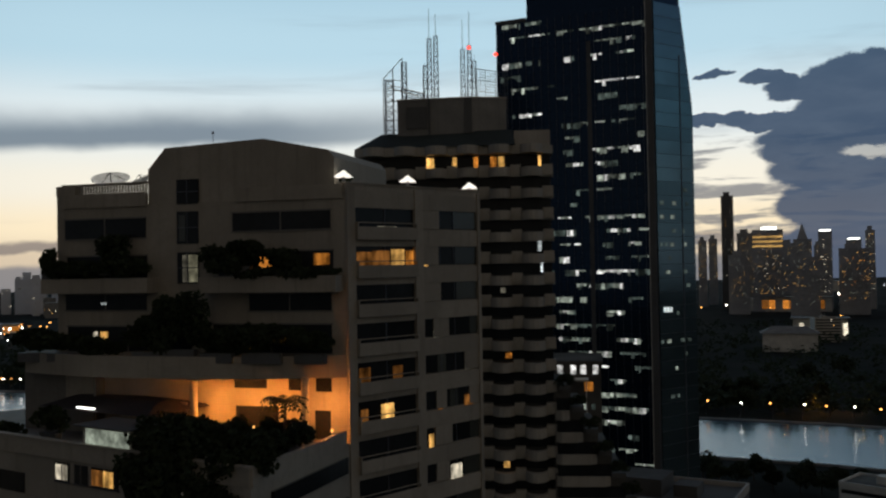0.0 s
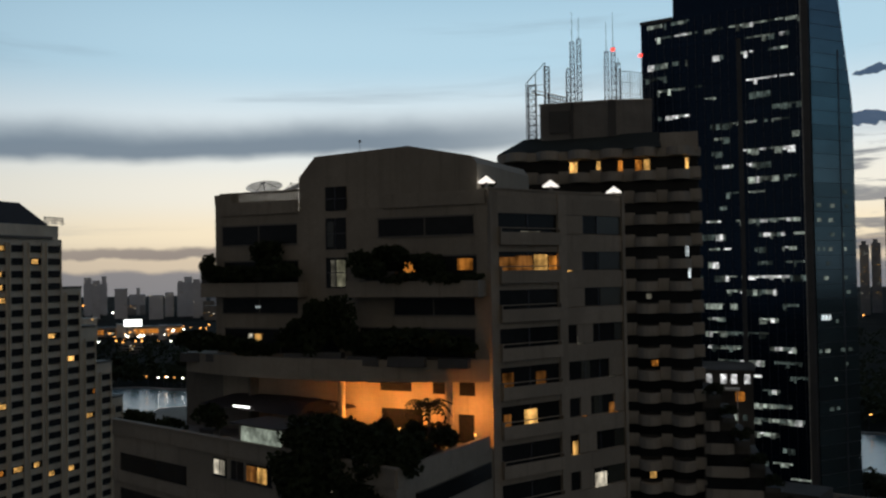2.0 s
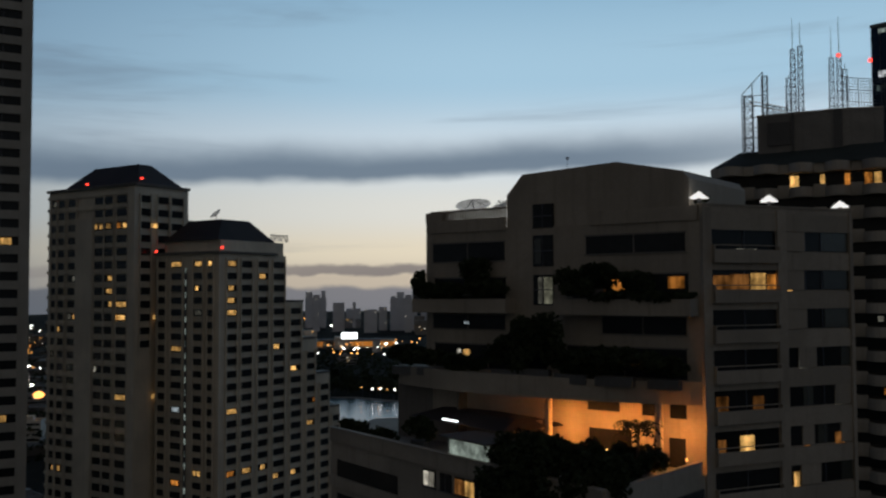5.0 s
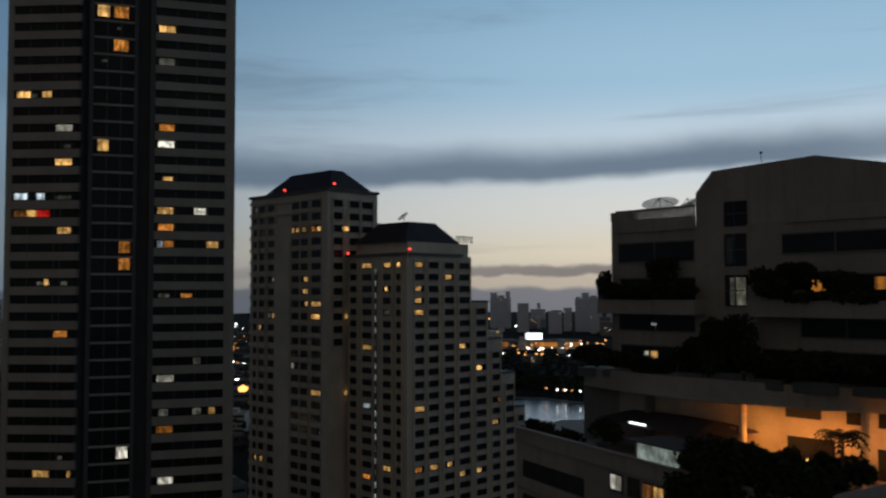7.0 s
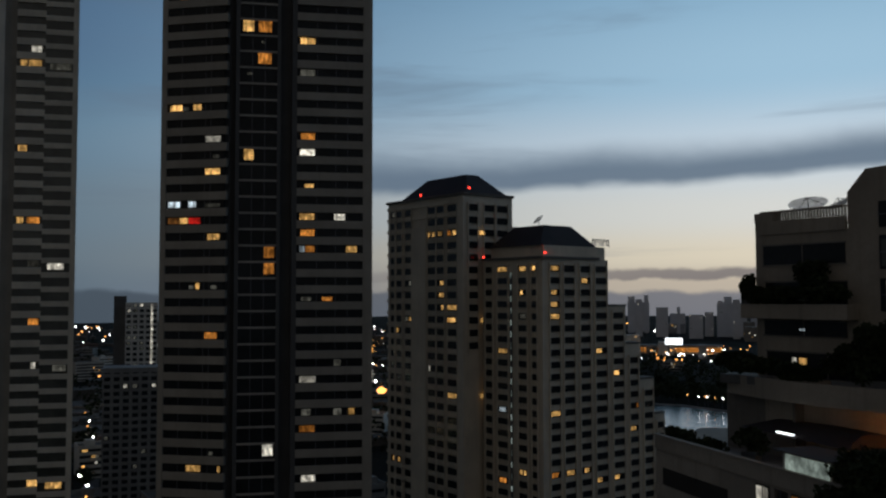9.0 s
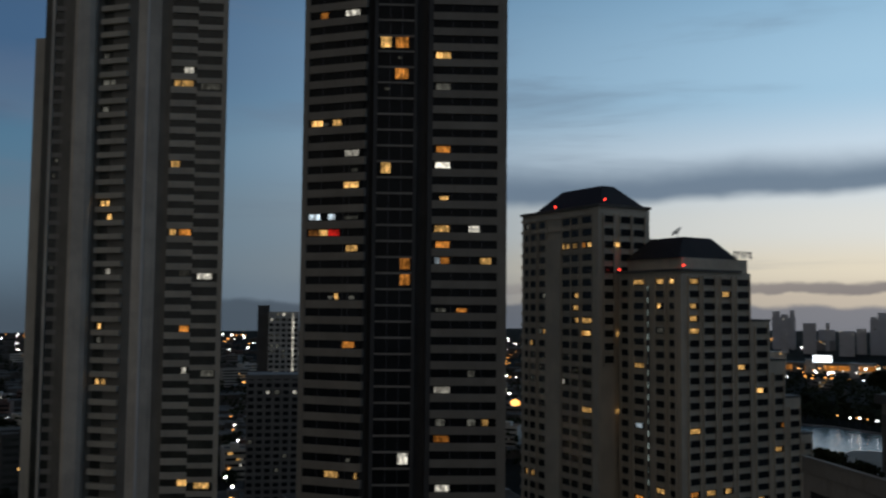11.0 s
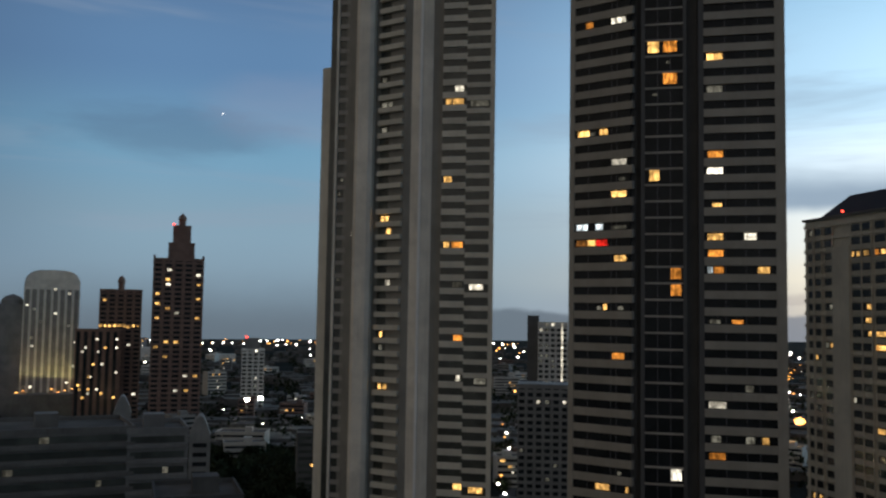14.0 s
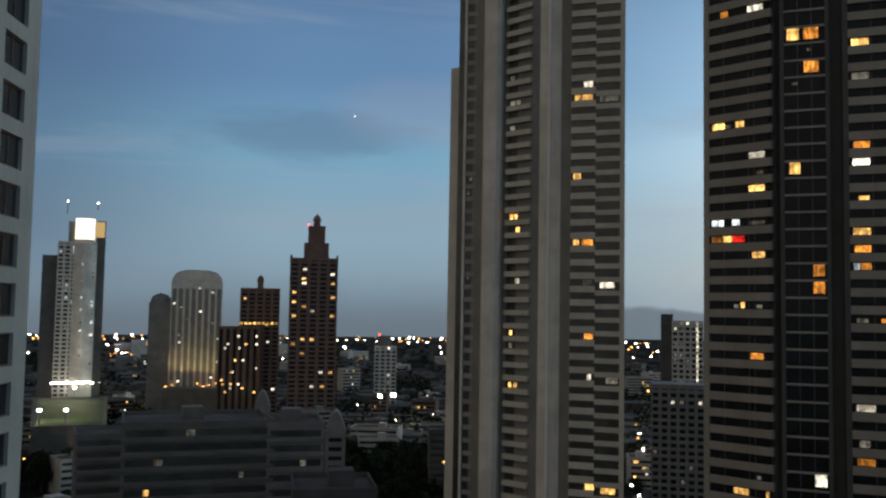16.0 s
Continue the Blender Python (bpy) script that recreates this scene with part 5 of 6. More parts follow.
s1 = thing("apartment_tower", (*off(S1C, 18, 16), 0), "tall off-white apartment tower with a dark hipped roof", "apartment building", "twin apartment towers")
F1, L1 = front(off(S1C, 36.0, 0), S1C)
G1, _ = front(S1C, off(S1C, 0, 34))
part("wall", Mesh().prism([off(S1C, 36, .25), off(S1C, .25, .25), off(S1C, .25, 17.2), off(S1C, 36, 17.2)], 0, 127.2), S_WALL, s1, "", Matrix())
part("shoulder", Mesh().prism([off(S1C, 30, 17.2), off(S1C, 0.25, 17.2), off(S1C, .25, 21.5), off(S1C, 30, 21.5)], 0, 119.4), S_WALL, s1, "", Matrix())
part("cornice", Mesh().prism([off(S1C, 36.4, -.35), off(S1C, -.35, -.35), off(S1C, -.35, 17.4), off(S1C, 36.4, 17.4)], 127.2, 127.9), CREAM_DARK, s1, "", Matrix())
hipped(s1, F1, 4.6, 35.2, 1.4, 15.8, 127.9, 133.8, 6.4, TILE_ROOF)
zs1 = [124.0 - 3.34 * j for j in range(35)]
cols1 = [(1.8, 3.9), (4.7, 7.6), (9.0, 12.2), (20.0, 23.6), (24.0, 27.4), (28.8, 33.0)]
punched(s1, F1, cols1, zs1, 1.75)
cols1r = [(1.4, 4.6), (6.8, 10.4), (11.2, 15.2)]
punched(s1, G1, cols1r, zs1[:12], 1.75)
part("pilaster", Mesh().box(12.6, 19.4, -0.45, 0.2, 0, 119.5).box(33.6, 36.0, -0.4, 0.2, 0, 127), S_WALL, s1, "", F1)
for j in range(36):
    part("floor_band", shared("s1_band", lambda: Mesh().box(0, 36, -0.15, 0.1, 0, 0.9), S_WALL), None, s1, at=F1 @ Matrix.Translation((0, 0, 125.25 - 3.34 * j)))
for s0, s1_, j, m in ((2.6, 3.7, 0, DIM), (20.2, 21.0, 2, WARM), (22.0, 23.2, 2, WARM), (24.8, 26.4, 2, WARM), (28.9, 30.2, 2, AMBER), (31.2, 32.6, 2, WARM), (11.0, 12.0, 6, DIM), (25.6, 27.2, 6, WARM), (25.2, 27.2, 7, WARM),
                      (26.0, 27.2, 8, WARM), (29.0, 32.9, 8, WARM), (28.8, 32.2, 9, WARM), (9.2, 10.4, 9, DIM), (11.2, 12.2, 9, WARM), (5.0, 5.6, 10, WARM), (29.0, 32.6, 15, WARM), (20.4, 21.0, 13, WHITE), (3.0, 3.8, 21, WARM), (5.6, 6.6, 21, WARM),
                      (28.9, 29.8, 9, AMBER)):
    z = zs1[j]
    pane(s1, F1, s0, s1_, z - .6, z + .6, m, -0.12, "lit_window")
for s0, s1_, j, m in ((4.6, 7.0, 2, WARM), (5.8, 9.6, 9, WARM), (5.4, 9.2, 15, WARM)):
    pane(s1, G1, s0, s1_, zs1[j] - .5, zs1[j] + .5, m, -0.12, "lit_window")
s2 = thing("apartment_tower", (*off(S2C, 12, 20), 0), "off-white stepped apartment tower with a dark hipped roof", "apartment building", "twin apartment towers")
F2, L2 = front(off(S2C, 23.2, 0), S2C)
G2, _ = front(S2C, off(S2C, 0, 46))
part("wall", Mesh().prism([off(S2C, 23, .25), off(S2C, .25, .25), off(S2C, .25, 23.7), off(S2C, 23, 23.7)], 0, 109.6), S_WALL, s2, "", Matrix())
part("attic", Mesh().prism([off(S2C, 21, 1.5), off(S2C, 1.2, 1.5), off(S2C, 1.2, 23.6), off(S2C, 21, 23.6)], 109.6, 113.0), S_WALL, s2, "", Matrix())
part("cornice", Mesh().prism([off(S2C, 23.3, -.4), off(S2C, -.4, -.4), off(S2C, -.4, 20), off(S2C, 23.3, 20)], 109.6, 110.2), CREAM_DARK, s2, "", Matrix())
hipped(s2, G2, 0.6, 20.5, 1.2, 21, 113.0, 118.4, 5.2, TILE_ROOF)
steps = ((23.7, 30.4, 97.6), (30.4, 35.7, 87.6), (35.7, 41.4, 78.0), (41.4, 45.7, 68.4))
for a, b_, top in steps:
    part("step_wall", Mesh().prism([off(S2C, 20, a), off(S2C, .25, a), off(S2C, .25, b_), off(S2C, 20, b_)], 0, top), S_WALL, s2, "", Matrix())
    part("step_parapet", Mesh().prism([off(S2C, 20.2, a), off(S2C, .05, a), off(S2C, .05, b_ + .1), off(S2C, 20.2, b_ + .1)], top, top + .5), CREAM_DARK, s2, "", Matrix())
zs2 = [107.2 - 2.99 * j for j in range(33)]
punched(s2, G2, [(2.4, 5.8), (7.2, 11.0), (13.0, 16.7), (18.5, 22.8)], zs2, 1.55)
for (a, b_, top), w in zip(steps, ((25.0, 29.2), (31.4, 34.8), (37.0, 40.6), (42.2, 45.0))):
    punched(s2, G2, [w], [z for z in zs2 if z < top - 1.5], 1.55)
punched(s2, F2, [(1.6, 4.4), (6.4, 10.4), (14.4, 17.6), (19.3, 21.2)], zs2, 1.55)
strip2 = Mesh().box(11.3, 12.0, -0.12, 0, 30, 106)
part("stair_strip", strip2, FRAME, s2, "glazed stair strip", F2)
for z in zs2[:22]:
    pane(s2, F2, 11.4, 11.9, z - 2.4, z - 0.9, OFFICE, -0.16, "stair_light")
for f, s0, s1_, j, m in ((G2, 2.8, 5.4, 0, WARM), (F2, 6.6, 10.0, 0, WARM), (F2, 15.0, 17.2, 0, WARM), (F2, 19.6, 20.6, 0, WARM), (G2, 13.6, 15.6, 1, WARM), (G2, 3.0, 4.6, 2, WARM), (F2, 15.2, 16.0, 2, WARM), (G2, 2.8, 4.8, 3, WARM), (G2, 2.6, 5.4, 4, WARM),
                         (F2, 15.0, 17.0, 4, DIM), (F2, 6.8, 10.2, 7, WARM), (G2, 18.8, 20.8, 7, WARM), (G2, 25.2, 27.2, 9, WARM), (G2, 2.6, 5.6, 12, WARM), (F2, 7.0, 9.4, 12, COOL), (G2, 34.0, 34.7, 12, AMBER), (G2, 31.6, 33.6, 14, WARM),
                         (G2, 2.8, 4.8, 17, AMBER), (G2, 8.0, 10.4, 17, WARM), (G2, 14.2, 15.6, 17, WARM), (F2, 14.6, 15.6, 17, WARM), (F2, 16.2, 17.2, 17, WARM), (F2, 7.0, 9.4, 18, AMBER), (G2, 18.8, 20.4, 18, WARM), (G2, 25.4, 27.0, 18, WARM)):
    pane(s2, f, s0, s1_, zs2[j] - .55, zs2[j] + .55, m, -0.12, "lit_window")
# roof sign, seen from behind, as plain letter bars on a frame
sign = thing("roof_sign", tuple(G2 @ Vector((21.5, 1.0, 113.0))), "roof sign of plain letter bars seen from behind", "sign")
sm = G2 @ Matrix.Translation((17.5, -0.2, 113.0))
for i in range(5):
    bar = Mesh().box(i * 1.35, i * 1.35 + .22, 0, .15, .5, 2.0).box(i * 1.35, i * 1.35 + .9, 0, .15, 1.78, 2.0).box(i * 1.35 + .7, i * 1.35 + .9, 0, .15, .5 + .5 * (i % 2), 2.0)
    part("letter_bar", bar, BANNER, sign, "", sm)
part("frame", Mesh().box(-.2, 7, .16, .24, .4, .5).box(.5, .6, .16, .24, 0, .5).box(6, 6.1, .16, .24, 0, .5), STEEL, sign, "", sm)
for f, s, y, z in ((F1, 17.0, -.3, 128.6), (G1, 1.5, -.3, 129.0), (F2, 1.0, -.3, 110.6), (G2, 0.6, -.3, 111.0)):
    beacon(tuple(f @ Vector((s, y, z))), 0.34)
dish(G2, 7.5, 9.0, 118.4, 1.6, 40, -70)

# ---- the broad dark apartment tower ----
TA, TB = bearing(57.9, 190), bearing(45.6, 190)
TF, TL = front(TA, TB)
t2 = thing("apartment_tower", tuple(TF @ Vector((20, 14, 0))), "very tall dark apartment tower with pale spandrel bands", "apartment building", "tall apartment towers")
part("core", Mesh().prism([(-1.0, 6.2), (12.4, 1.2), (14.0, 2.6), (24.4, 2.6), (24.6, 0.8), (40.4, 0.8), (35, 30), (5, 30)], 0, 197), DARK_PIER, t2, "", TF)
LW = TF @ Matrix.Translation((-1.1, 5.5, 0)) @ pose(0, 0, 0, 0, 0, -math.degrees(math.atan2(5.5, 13.2)))
TH = 3.27
for j in range(61):
    zl, zr, zc = 128.5 + TH * (j - 39), 129.45 + TH * (j - 39), 128.7 + TH * (j - 39)
    part("spandrel", shared("t2_span_l", lambda: Mesh().box(0, 14.1, -0.35, 0.5, -2.42, -0.82), SPANDREL), None, t2, at=LW @ Matrix.Translation((0, 0, zl)))
    part("window_strip", shared("t2_glass_l", lambda: Mesh().box(0.9, 13.4, 0.0, 0.4, -0.82, 0.85), GLASS), None, t2, at=LW @ Matrix.Translation((0, 0, zl)))
    part("spandrel", shared("t2_span_r", lambda: Mesh().box(25.6, 39.2, -0.1, 0.8, -2.42, -0.82), SPANDREL), None, t2, at=TF @ Matrix.Translation((0, 0, zr)))
    part("window_strip", shared("t2_glass_r", lambda: Mesh().box(25.6, 39.0, 0.4, 0.8, -0.82, 0.85), GLASS), None, t2, at=TF @ Matrix.Translation((0, 0, zr)))
    part("bay_glass", shared("t2_glass_c", lambda: Mesh().box(14.2, 21.6, 0.4, 2.6, -1.9, 1.2), GLASS), None, t2, at=TF @ Matrix.Translation((0, 0, zc)))
    part("bay_sill", shared("t2_sill_c", lambda: Mesh().box(14.2, 21.6, 0.1, 2.6, -2.15, -1.75), DULL), None, t2, at=TF @ Matrix.Translation((0, 0, zc)))
for s in (4.0, 9.2, 10.4):
    part("mullion", Mesh().box(s, s + .12, -0.06, 0.05, 0, 195), FRAME, t2, "", LW)
for s in (16.6, 19.1):
    part("mullion", Mesh().box(s, s + .14, 0.3, 0.42, 0, 195), FRAME, t2, "", TF)
for s in (29.6, 33.4, 35.8):
    part("mullion", Mesh().box(s, s + .12, 0.34, 0.45, 0, 195), FRAME, t2, "", TF)
part("corner_pier", Mesh().box(39.0, 40.9, -0.15, 6, 0, 197), SPANDREL, t2, "pale corner pier", TF)
part("corner_pier", Mesh().box(-0.25, 0.9, -0.4, 6, 0, 197), SPANDREL, t2, "pale corner pier", LW)
for s0, s1 in ((13.4, 14.2), (21.6, 22.3), (24.6, 25.6)):
    part("bay_fin", Mesh().box(s0, s1, 0.0, 2.6, 0, 197), DARK_PIER, t2, "dark vertical fin", TF)
part("roof", Mesh().box(2, 39, 6, 29, 197, 199), ROOFING, t2, "", TF)
for s0, s1, j, m in ((1.6, 4.2, 3, WARM), (4.3, 5.6, 3, DIM), (6.6, 8.4, 3, WARM), (9.4, 12.6, 1, WHITE), (9.4, 12.6, -1, WARM), (11.0, 12.4, 0, DIM), (1.4, 3.9, -3, COOL), (5.8, 7.4, -3, COOL), (9.4, 12.6, -3, DIM),
                     (4.0, 5.8, -4, WARM), (5.9, 8.4, -4, RED), (1.4, 4.0, -4, EMBER), (10.0, 12.6, -5, WARM), (6.2, 7.2, -8, DIM), (7.6, 8.4, -8, WARM), (10.8, 12.0, -8, DIM), (9.6, 12.2, -11, AMBER), (9.2, 12.4, 10, WHITE), (3.4, 5.0, 10, AMBER), (6.0, 9.0, -19, WARM),
                     (10.8, 11.6, -18, DIM), (12.6, 13.2, -19, WARM)):
    z = 128.5 + TH * j
    pane(t2, LW, s0, s1, z - .6, z + .6 - .5 * (m is DIM), m, -0.12, "lit_window")
for s0, s1, j, m in ((26.2, 29.2, 7, WARM), (26.2, 29.2, 5, DIM), (26.4, 29.2, 1, AMBER), (26.2, 29.2, 0, WHITE), (27.2, 29.0, -2, WARM), (26.2, 29.2, -4, WARM), (33.2, 35.4, -4, WHITE), (26.4, 29.2, -5, AMBER), (26.2, 27.2, -6, COOL), (27.4, 29.2, -6, AMBER), (35.6, 37.8, -6, WARM),
                     (30.8, 32.9, -9, AMBER), (26.6, 28.6, -9, DIM), (26.4, 29.6, -14, WHITE), (33.2, 34.6, -13, DIM), (26.8, 28.6, -16, DIM), (33.2, 34.8, -16, DIM), (36.2, 37.4, -16, WARM), (26.4, 29.4, -17, AMBER), (26.8, 29.6, -20, WHITE)):
    z = 129.45 + TH * j
    pane(t2, TF, s0, s1, z - .65, z + .6 - .5 * (j in (-2, -9)), m, 0.3, "lit_window")
for s0, s1, j, m in ((14.8, 16.9, 8, WARM), (17.8, 20.4, 8, AMBER), (17.8, 20.4, 6, AMBER), (15.1, 17.0, 0, WARM), (19.2, 21.2, -6, AMBER), (19.2, 21.2, -7, AMBER), (19.2, 21.2, -18, WHITE), (18.4, 19.2, 7, DIM), (15.6, 16.6, 5, DIM)):
    z = 128.7 + TH * j
    pane(t2, TF, s0, s1, z - (1.1 if m is not DIM else .2), z + (1.1 if m is not DIM else .3), m, 0.3, "lit_window")

# ---- the slender pale apartment tower ----
UA, UB = bearing(73.5, 222), bearing(62.75, 212)
UF, UL = front(UA, UB)
t1 = thing("apartment_tower", tuple(UF @ Vector((21, 14, 0))), "very tall pale apartment tower with rounded piers", "apartment building", "tall apartment towers")
part("core", Mesh().prism([(2.0, 5.0), (7.6, 3.0), (13.0, 4.6), (20.0, 1.2), (28, 1.4), (29.2, 0.9), (41.0, 0.9), (33, 30), (6, 30)], 0, 208), STONE_PIER, t1, "", UF)
part("shoulder", Mesh().prism([(-2.3, 6), (2.4, 4.6), (2.4, 28), (3, 28)], 0, 160.6), SPANDREL_B, t1, "", UF)
part("dark_bay", Mesh().box(0.4, 7.2, 4.2, 6, 0, 206), CURTAINED, t1, "dark glazed bay", UF)
part("pier", Mesh().prism([(7.5, 2.0), (8.4, 1.2), (11.0, 1.2), (11.9, 2.0), (11.9, 6), (7.5, 6)], 0, 208), PIER, t1, "pale pier", UF)
rnd = [(20.0 + 8.0 * q, 2.4 - 1.7 * math.sin(math.pi * q) ** 0.7) for q in np.linspace(0, 1, 15)]
part("rounded_pier", Mesh().prism(rnd + [(28.0, 6), (20.0, 6)], 0, 208), PIER, t1, "broad rounded pale pier", UF)
part("pier_ridge", Mesh().box(23.75, 24.3, 0.35, 0.9, 0, 208), surface("white_ridge", (0.8, 0.79, 0.75), 0.7, vary=0.1), t1, "narrow pale ridge", UF)
part("corner_pier", Mesh().prism([(40.6, 0), (41.7, 0), (40.6, 4)], 0, 208), SPANDREL_B, t1, "", UF)
part("wing_edge", Mesh().box(2.0, 2.6, 3.6, 5, 0, 206).box(6.6, 7.2, 3.4, 4.4, 0, 206), PIER, t1, "", UF)
UH = 3.05
BW = UF @ Matrix.Translation((12.6, 4.0, 0)) @ pose(0, 0, 0, 0, 0, -22)
for j in range(68):
    z = 131.6 + UH * (j - 42)
    if z > 206 or z < 3:
        continue
    part("spandrel", shared("t1_span_r", lambda: Mesh().box(29.3, 35.0, 0.15, 0.9, -2.2, -0.75), SPANDREL_B), None, t1, at=UF @ Matrix.Translation((0, 0, z)))
    part("window_strip", shared("t1_glass_r", lambda: Mesh().box(29.3, 35.0, 0.55, 0.9, -0.75, 0.85), CURTAINED), None, t1, at=UF @ Matrix.Translation((0, 0, z)))
    part("spandrel", shared("t1_span_rr", lambda: Mesh().box(35.0, 40.6, 0.0, 0.9, -2.9, -1.75), SPANDREL_B), None, t1, at=UF @ Matrix.Translation((0, 0, z)))
    part("bay_glass", shared("t1_glass_rr", lambda: Mesh().box(35.0, 40.6, 0.3, 0.9, -1.75, 0.15), CURTAINED), None, t1, at=UF @ Matrix.Translation((0, 0, z)))
    part("balcony", shared("t1_balcony", lambda: Mesh().box(0.4, 7.6, -0.6, 1.2, -1.9, -0.7), SPANDREL_B), None, t1, at=BW @ Matrix.Translation((0, 0, z + 0.3)))
    part("balcony_glass", shared("t1_balc_glass", lambda: Mesh().box(0.4, 7.6, 0.5, 1.0, -0.7, 1.15), CURTAINED), None, t1, at=BW @ Matrix.Translation((0, 0, z + 0.3)))
    part("bay_sill", shared("t1_dark_sill", lambda: Mesh().box(2.6, 6.6, 3.9, 4.4, -1.6, -0.5), DULL), None, t1, at=UF @ Matrix.Translation((0, 0, z)))
for s0, s1, j, m in ((32.2, 34.2, 7, WHITE), (30.0, 31.4, 6, WARM), (31.7, 34.2, 6, WARM), (29.9, 31.6, 0, WARM), (29.9, 31.2, -5, WARM), (31.9, 34.4, -5, AMBER), (32.2, 34.4, -8, DIM), (32.6, 34.6, -12, AMBER), (33.3, 34.2, -15, WHITE), (33.0, 35.0, -23, WARM)):
    z = 131.6 + UH * j
    pane(t1, UF, s0, s1, z - .6, z + .7, m, 0.45, "lit_window")
for s0, s1, j, m in ((36.2, 39.4, -8, WHITE), (37.6, 40.2, -15, DIM), (36.6, 39.8, -23, WARM), (36.0, 40.2, 6, DIM)):
    z = 131.6 + UH * j
    pane(t1, UF, s0, s1, z - 1.2, z + .1, m, 0.2, "lit_window")
for s0, s1, j, m in ((5.4, 6.6, 5, AMBER), (1.0, 2.2, 8, DIM), (1.2, 2.2, -3, WARM), (2.6, 3.4, -3, WARM), (3.0, 4.2, -4, WARM), (3.0, 4.2, -8, WHITE), (1.4, 2.2, -12, WARM), (1.4, 2.2, -16, WARM), (2.8, 3.8, -16, WARM), (1.0, 2.4, 6, DIM), (2.8, 4.0, 6, DIM), (1.0, 2.4, 4, DIM), (6.6, 7.2, -8, WHITE), (1.4, 2.2, -13, DIM)):
    z = 131.9 + UH * j
    pane(t1, BW, s0, s1, z - .5, z + .7, m, 0.4, "lit_window")
for z, h, m in ((141.0, 1.8, WHITE), (136.2, 1.6, DIM), (118.4, 2.2, WHITE), (155, 1.0, DIM), (121.5, 1.4, DIM), (85.0, 2.4, WARM), (79.4, 1.2, DIM), (71.5, 2.6, WARM), (92, 1.0, DIM)):
    pane(t1, UF, 6.75, 7.35, z, z + h, m, 3.3, "lit_window")
for s, z in ((2.9, 128.6), (3.6, 132.0), (5.0, 119.0), (3.2, 108.0), (5.8, 98.4), (4.2, 90.6)):
    pane(t1, UF, s, s + .6, z, z + .8, DIM, 4.05, "lit_window")

# ---- the white building beside the camera's own ----
VA, VB = bearing(99.8, 55.5), bearing(97.3, 62)
VF, VL = front(VA, VB)
wb = thing("white_apartment_block", (*bearing(101, 64), 0), "white apartment block with recessed square windows", "apartment building")
wall = Mesh()
zsv = [115.2 - 2.8 * j for j in range(-3, 36)]
wall.box(3.45, VL - 1.6, 0, 10, 0, 126)
wall.box(-9, 0.4, 0, 10, 0, 126)
for z in zsv:
    wall.box(0.4, 3.45, 0, 0.34, z, z + 0.9)
part("wall", wall, WHITE_WALL, wb, "white rendered wall", VF)
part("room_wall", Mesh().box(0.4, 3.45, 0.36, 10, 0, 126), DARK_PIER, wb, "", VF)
for z in zsv:
    win = part("window", shared("wb_window", lambda: Mesh().box(0.4, 3.45, 0.24, 0.34, -1.9, 0), GLASS), None, wb, at=VF @ Matrix.Translation((0, 0, z)))
    part("window_frame", shared("wb_frame", lambda: Mesh().box(1.85, 1.95, 0.18, 0.24, -1.9, 0).box(0.4, 3.45, 0.18, 0.24, -1.9, -1.8).box(0.4, 3.45, 0.18, 0.24, -0.1, 0), BROWN), None, win, at=VF @ Matrix.Translation((0, 0, z)))
part("roof", Mesh().box(-9, VL - 1.6, 0, 10, 126, 126.3), ROOFING, wb, "", VF)

# ---- towers beyond the low city ----
rng = random.Random(77)


def tower(name, a0, a1, d, top, wall, label, storeys, glow, n_lit, cols=6, deep=22, group="far towers", glass_rows=True, sills=True, fine=.42, pane_mat=GLASS, far=False):
    """A far tower between two bearings: body, sills, dark window rows, lit windows."""
    p, q = bearing(a0, d), bearing(a1, d)
    f, w = front(p, q)
    ob = thing(name, tuple(f @ Vector((w / 2, deep / 2, 0))), label, "tower", group)
    part("wall", Mesh().box(0, w, 0, deep, 0, top), wall, ob, "", f)
    h = top / storeys
    cw = w / cols
    if glass_rows:
        for c in range(cols):
            part("window_column", Mesh().box(c * cw + cw * .18, (c + 1) * cw - cw * .18, -0.1, 0.1, 3, top - 2), pane_mat, ob, "", f)
        for j in range(1, storeys if sills else 1):
            part("sill", shared((name + "_sill", round(w, 1), round(h, 2)), lambda: Mesh().box(0, w, -0.3, 0.1, -h * .22, h * .22), wall), None, ob, at=f @ Matrix.Translation((0, 0, j * h)))
    specks = {}
    for _ in range(n_lit if far else 0):               # windows too small to pick apart
        m = rng.choice(glow)
        c, z = rng.uniform(0.3, w - 1.6), rng.uniform(0.2, 0.97) * top // h * h
        specks.setdefault(m.name, (Mesh(), m))[0].box(c, c + rng.uniform(.7, 1.7), -.3, .1, z + .6, z + rng.uniform(1.5, 2.3))
    for mesh, m in specks.values():
        tagged(part("lit_windows", mesh, m, ob, "", f), "small lit windows", kind="stuff")
    for _ in range(0 if far else n_lit):
        c, j = rng.randrange(cols), rng.randrange(int(storeys * .3), storeys)
        s = c * cw + cw * rng.uniform(.2, .4)
        pane(ob, f, round(s, 1), round(s, 1) + round(cw * fine, 1), j * h + h * .28, j * h + h * .28 + round(h * (fine + .04), 1), rng.choice(glow), -0.2, "lit_window")
    return ob, f, w


WARMS = (WARM, WARM, WARM, WHITE)
